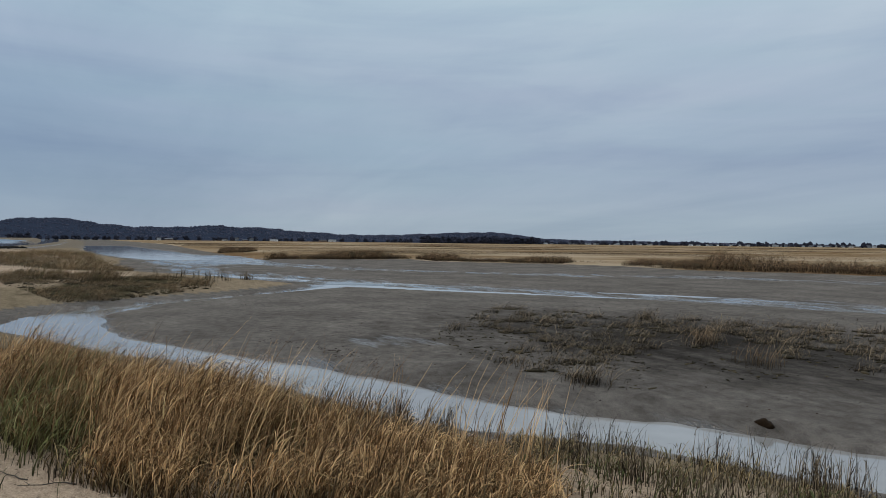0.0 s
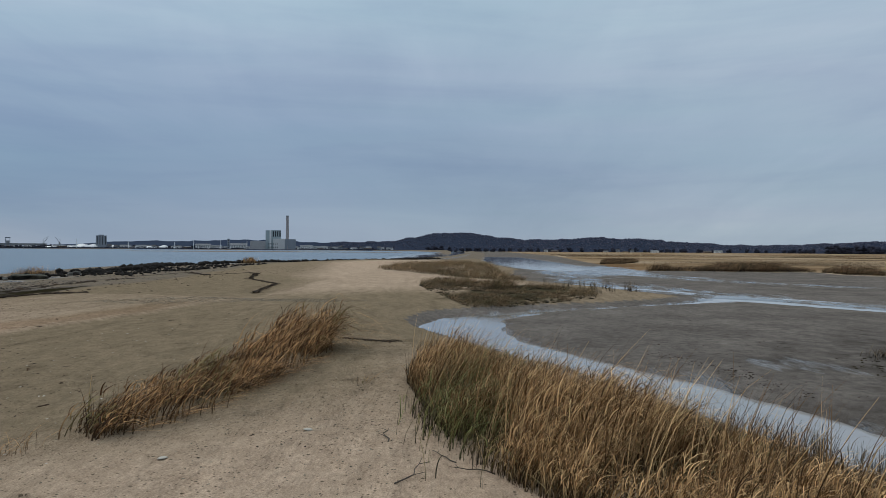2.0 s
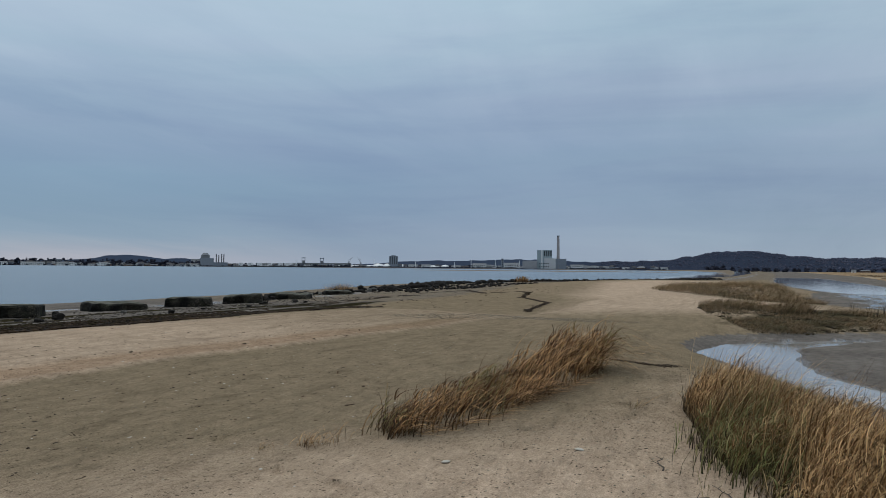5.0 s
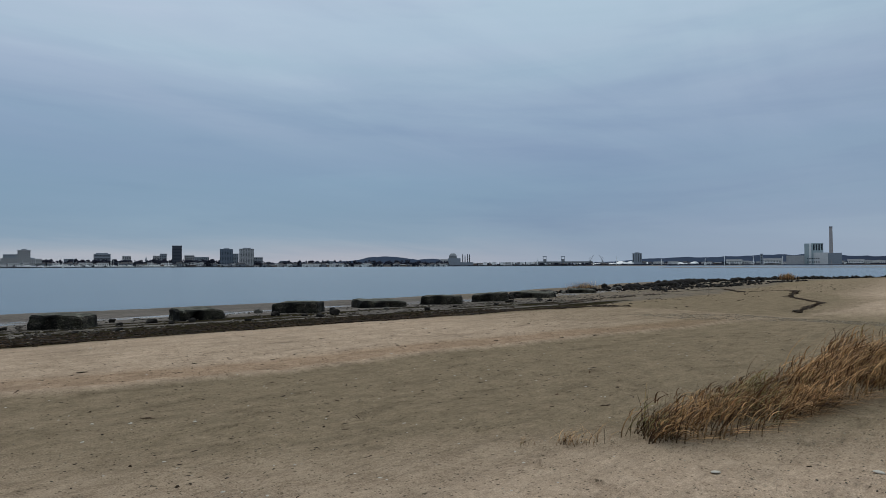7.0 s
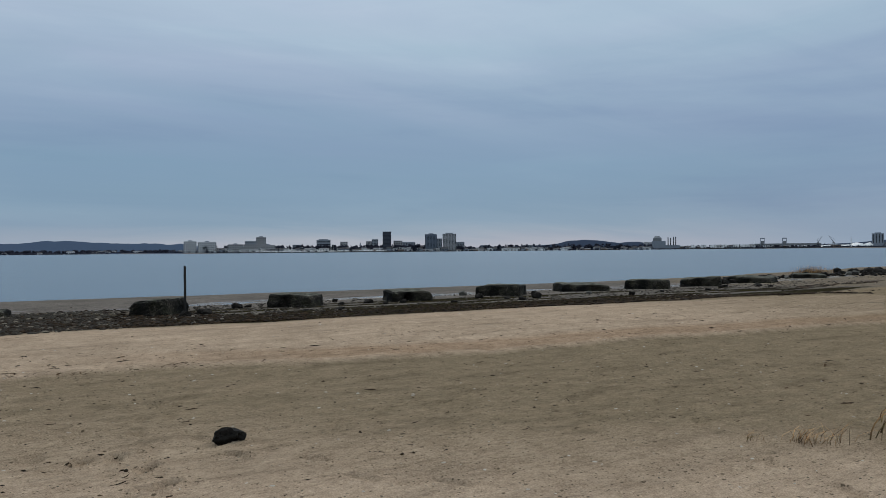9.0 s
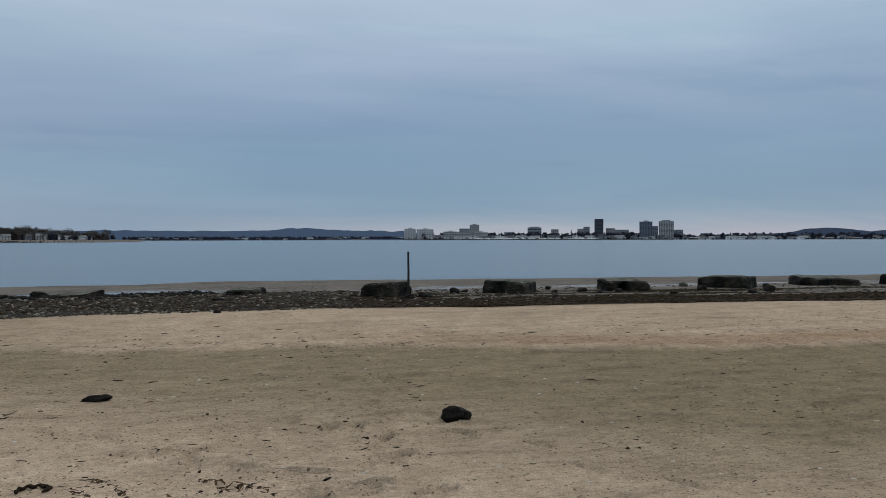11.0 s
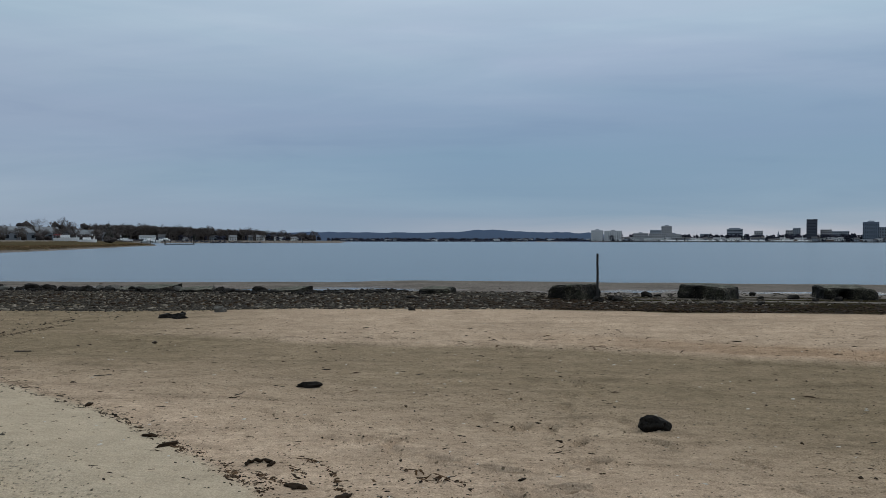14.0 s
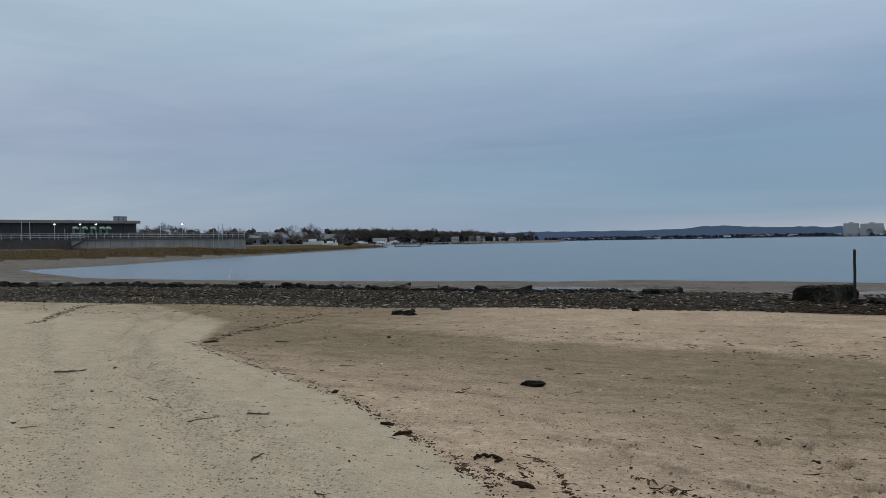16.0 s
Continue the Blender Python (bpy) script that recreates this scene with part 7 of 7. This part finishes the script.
for i in range(34):
    az = 28 - i * 0.36 + rh.uniform(-0.08, 0.08)
    ob = part("mooring_pile", tube(bmesh.new(), (0, 0, -2), (0, 0, rh.uniform(1.2, 3.0)), 0.3, 0.26, 6), TIMBER)
    ob.matrix_world = pose(*at(az, 640, -0.7))
    tagged(ob, "dark mooring pile standing in the bay", "pile", "mooring piles")

# tufts and driftwood on the beach
for tx, ty, n, h, w, mat, seed, label in ((48.8, 31.6, 700, 0.8, 0.007, RED_GRASS, 101, "dry grass tuft among the rocks of the ridge"), (-25.2, 30.2, 9, 1.0, 0.008, RED_GRASS, 102, "thin dry stalks growing beside the boulders"),
                                       (-18.8, 17.9, 26, 0.22, 0.012, RED_GRASS, 103, "pale straw tuft among the cobbles"), (98, 31, 260, 1.0, 0.04, RED_GRASS, 104, "dry grass tuft on the far end of the ridge"), (-23, 26.5, 30, 0.25, 0.01, RED_GRASS, 105, "low dry tuft beside the boulders")):
    r_ = np.random.RandomState(seed)
    sp = 0.75 if n > 200 else 0.3
    p = np.stack([tx + r_.normal(0, sp, n), ty + r_.normal(0, sp * 0.6, n)], -1)
    p = np.concatenate([p, land(p[:, 0], p[:, 1])[0][:, None]], 1)
    grass("grass_tuft", p, np.full(n, h), mat, label, (0.1, -0.1), w, 0.3, seed, 0.4, 3, category="grass tuft")

DRIFTWOOD = plain("grey_driftwood", (0.075, 0.058, 0.042), 0.9, 12, 0.4, bump=0.5)


def stick(x, y, length, r, turn, seed, label, lift=0.0):
    rnd = random.Random(seed)
    length, r = length * 0.8, r * 0.65
    bm = bmesh.new()
    p, d = Vector((-length / 2, 0, r * 0.6)), Vector((1, 0, 0))
    for i in range(5):
        q = p + d * length / 5 + Vector((0, rnd.gauss(0, 0.06) * length, abs(rnd.gauss(0, 0.01)) * length + lift * length / 5))
        tube(bm, p, q, r * (1 - 0.12 * i), r * (1 - 0.12 * (i + 1)), 6)
        if i in (1, 3):
            tube(bm, q, q + Vector((0.12 * length, rnd.choice((-1, 1)) * 0.16 * length, 0.03 * length)), r * 0.55, r * 0.25, 5)
        p = q
    ob = part("stick", bm, DRIFTWOOD)
    ob.matrix_world = pose(x, y, ground_z(x, y), 0, 0, turn)
    tagged(ob, label, "stick", "driftwood sticks")


for i, (x, y, l, r, turn) in enumerate(((-8.14, 6.57, 0.55, 0.022, 10), (-4.81, 5.32, 0.36, 0.010, 55), (-4.39, 5.57, 0.30, 0.014, 0), (-3.56, 4.49, 0.2, 0.016, 100), (-7.15, 9.75, 0.3, 0.02, 10), (4.92, 0.5, 0.5, 0.009, -25),
                                        (5.35, 0.25, 0.4, 0.008, 30), (5.0, 0.05, 0.4, 0.008, 80), (5.9, 0.75, 0.45, 0.010, 5), (-6.07, 4.47, 0.26, 0.010, 40), (-5.0, 8.2, 0.25, 0.012, 20), (-2.7, 4.05, 0.3, 0.01, -30), (-3.0, 7.4, 0.2, 0.008, 70))):
    stick(x, y, l, r, turn, 200 + i, "dark piece of driftwood lying on the sand", 0.12 if i in (5, 7) else 0.0)

bm, rings = bmesh.new(), []
for i in range(19):
    a0 = radians(-35 + i * 14)
    mid = Vector((0.095 * math.cos(a0), 0.070 * math.sin(a0) + 0.008 * math.sin(i * 1.7), 0.012 + 0.006 * math.sin(i * 2.3)))
    out, thick = Vector((math.cos(a0), math.sin(a0), 0)), (0.017 + 0.005 * math.sin(i * 1.9)) * (1 - 0.5 * (abs(i - 9) / 9) ** 3)
    rings.append([bm.verts.new(mid + thick * (out * math.cos(k * math.pi / 3.5) + Vector((0, 0, 0.7)) * math.sin(k * math.pi / 3.5))) for k in range(7)])
for r0, r1 in zip(rings[:-1], rings[1:]):
    for k in range(7):
        bm.faces.new((r0[k], r0[(k + 1) % 7], r1[(k + 1) % 7], r1[k]))
bm.faces.new(rings[0][::-1]), bm.faces.new(rings[-1])
ob = part("kelp", bm, WEED)
ob.matrix_world = pose(-1.95, 5.05, ground_z(-1.95, 5.05), 0, 0, -8)
tagged(ob, "curled dark kelp stem lying on the sand", "seaweed")
for i, (x, y, sx_, sy_) in enumerate(((-3.11, 5.72, 0.09, 0.035), (-2.85, 5.5, 0.1, 0.04), (-4.3, 6.8, 0.1, 0.04), (-1.55, 4.6, 0.1, 0.05), (-8.3, 9.4, 0.16, 0.06), (-1.2, 4.4, 0.12, 0.05), (-5.6, 10.6, 0.12, 0.05))):
    ob = part("seaweed_clump", rock_bm((sx_ * 0.8, sy_ * 0.8, 0.018), 300 + i, 3, 0.6), WEED)
    ob.matrix_world = pose(x, y, ground_z(x, y) + 0.008, 0, 0, i * 50)
    tagged(ob, "flat dark seaweed clump on the wrack line", "seaweed", "seaweed clumps")

shell_me = []
for i in range(3):
    bm = bmesh.new()
    bmesh.ops.create_uvsphere(bm, u_segments=9, v_segments=6, radius=1.0)
    for v in bm.verts:
        v.co = Vector((v.co.x * (1 + 0.15 * v.co.y), v.co.y * 0.8, max(v.co.z, -0.05) * 0.35))
    for f in bm.faces:
        f.smooth = True
    me = bpy.data.meshes.new("shell")
    bm.to_mesh(me), bm.free()
    me.materials.append(SHELL)
    shell_me.append(me)
rs = random.Random(77)
for i in range(40):
    x, y = (6.04, 1.47) if i == 0 else (5.19, 2.38) if i == 1 else (rs.uniform(-6, 12), rs.uniform(3.2, 9.5))
    ob = new("shell", shell_me[i % 3])
    s_ = 0.045 if i < 2 else rs.uniform(0.012, 0.026)
    ob.matrix_world = pose(x, y, ground_z(x, y) + s_ * 0.05, rs.uniform(-10, 10), rs.uniform(-10, 10), rs.uniform(0, 360)) @ Matrix.Scale(s_, 4)
    tagged(ob, "bleached white clam shell on the sand", "shell", "clam shells")
for i, (x, y, a_, b_, c_) in enumerate(((5.21, -7.5, 0.13, 0.09, 0.08),)):
    ob = part("mud_clod", rock_bm((a_, b_, c_), 400 + i, 3, 0.35), WEED)
    ob.matrix_world = pose(x, y, ground_z(x, y) + 0.01, 0, 0, i * 33)
    tagged(ob, "dark weedy clod at the edge of the creek", "mud clod", "clods along the creek")
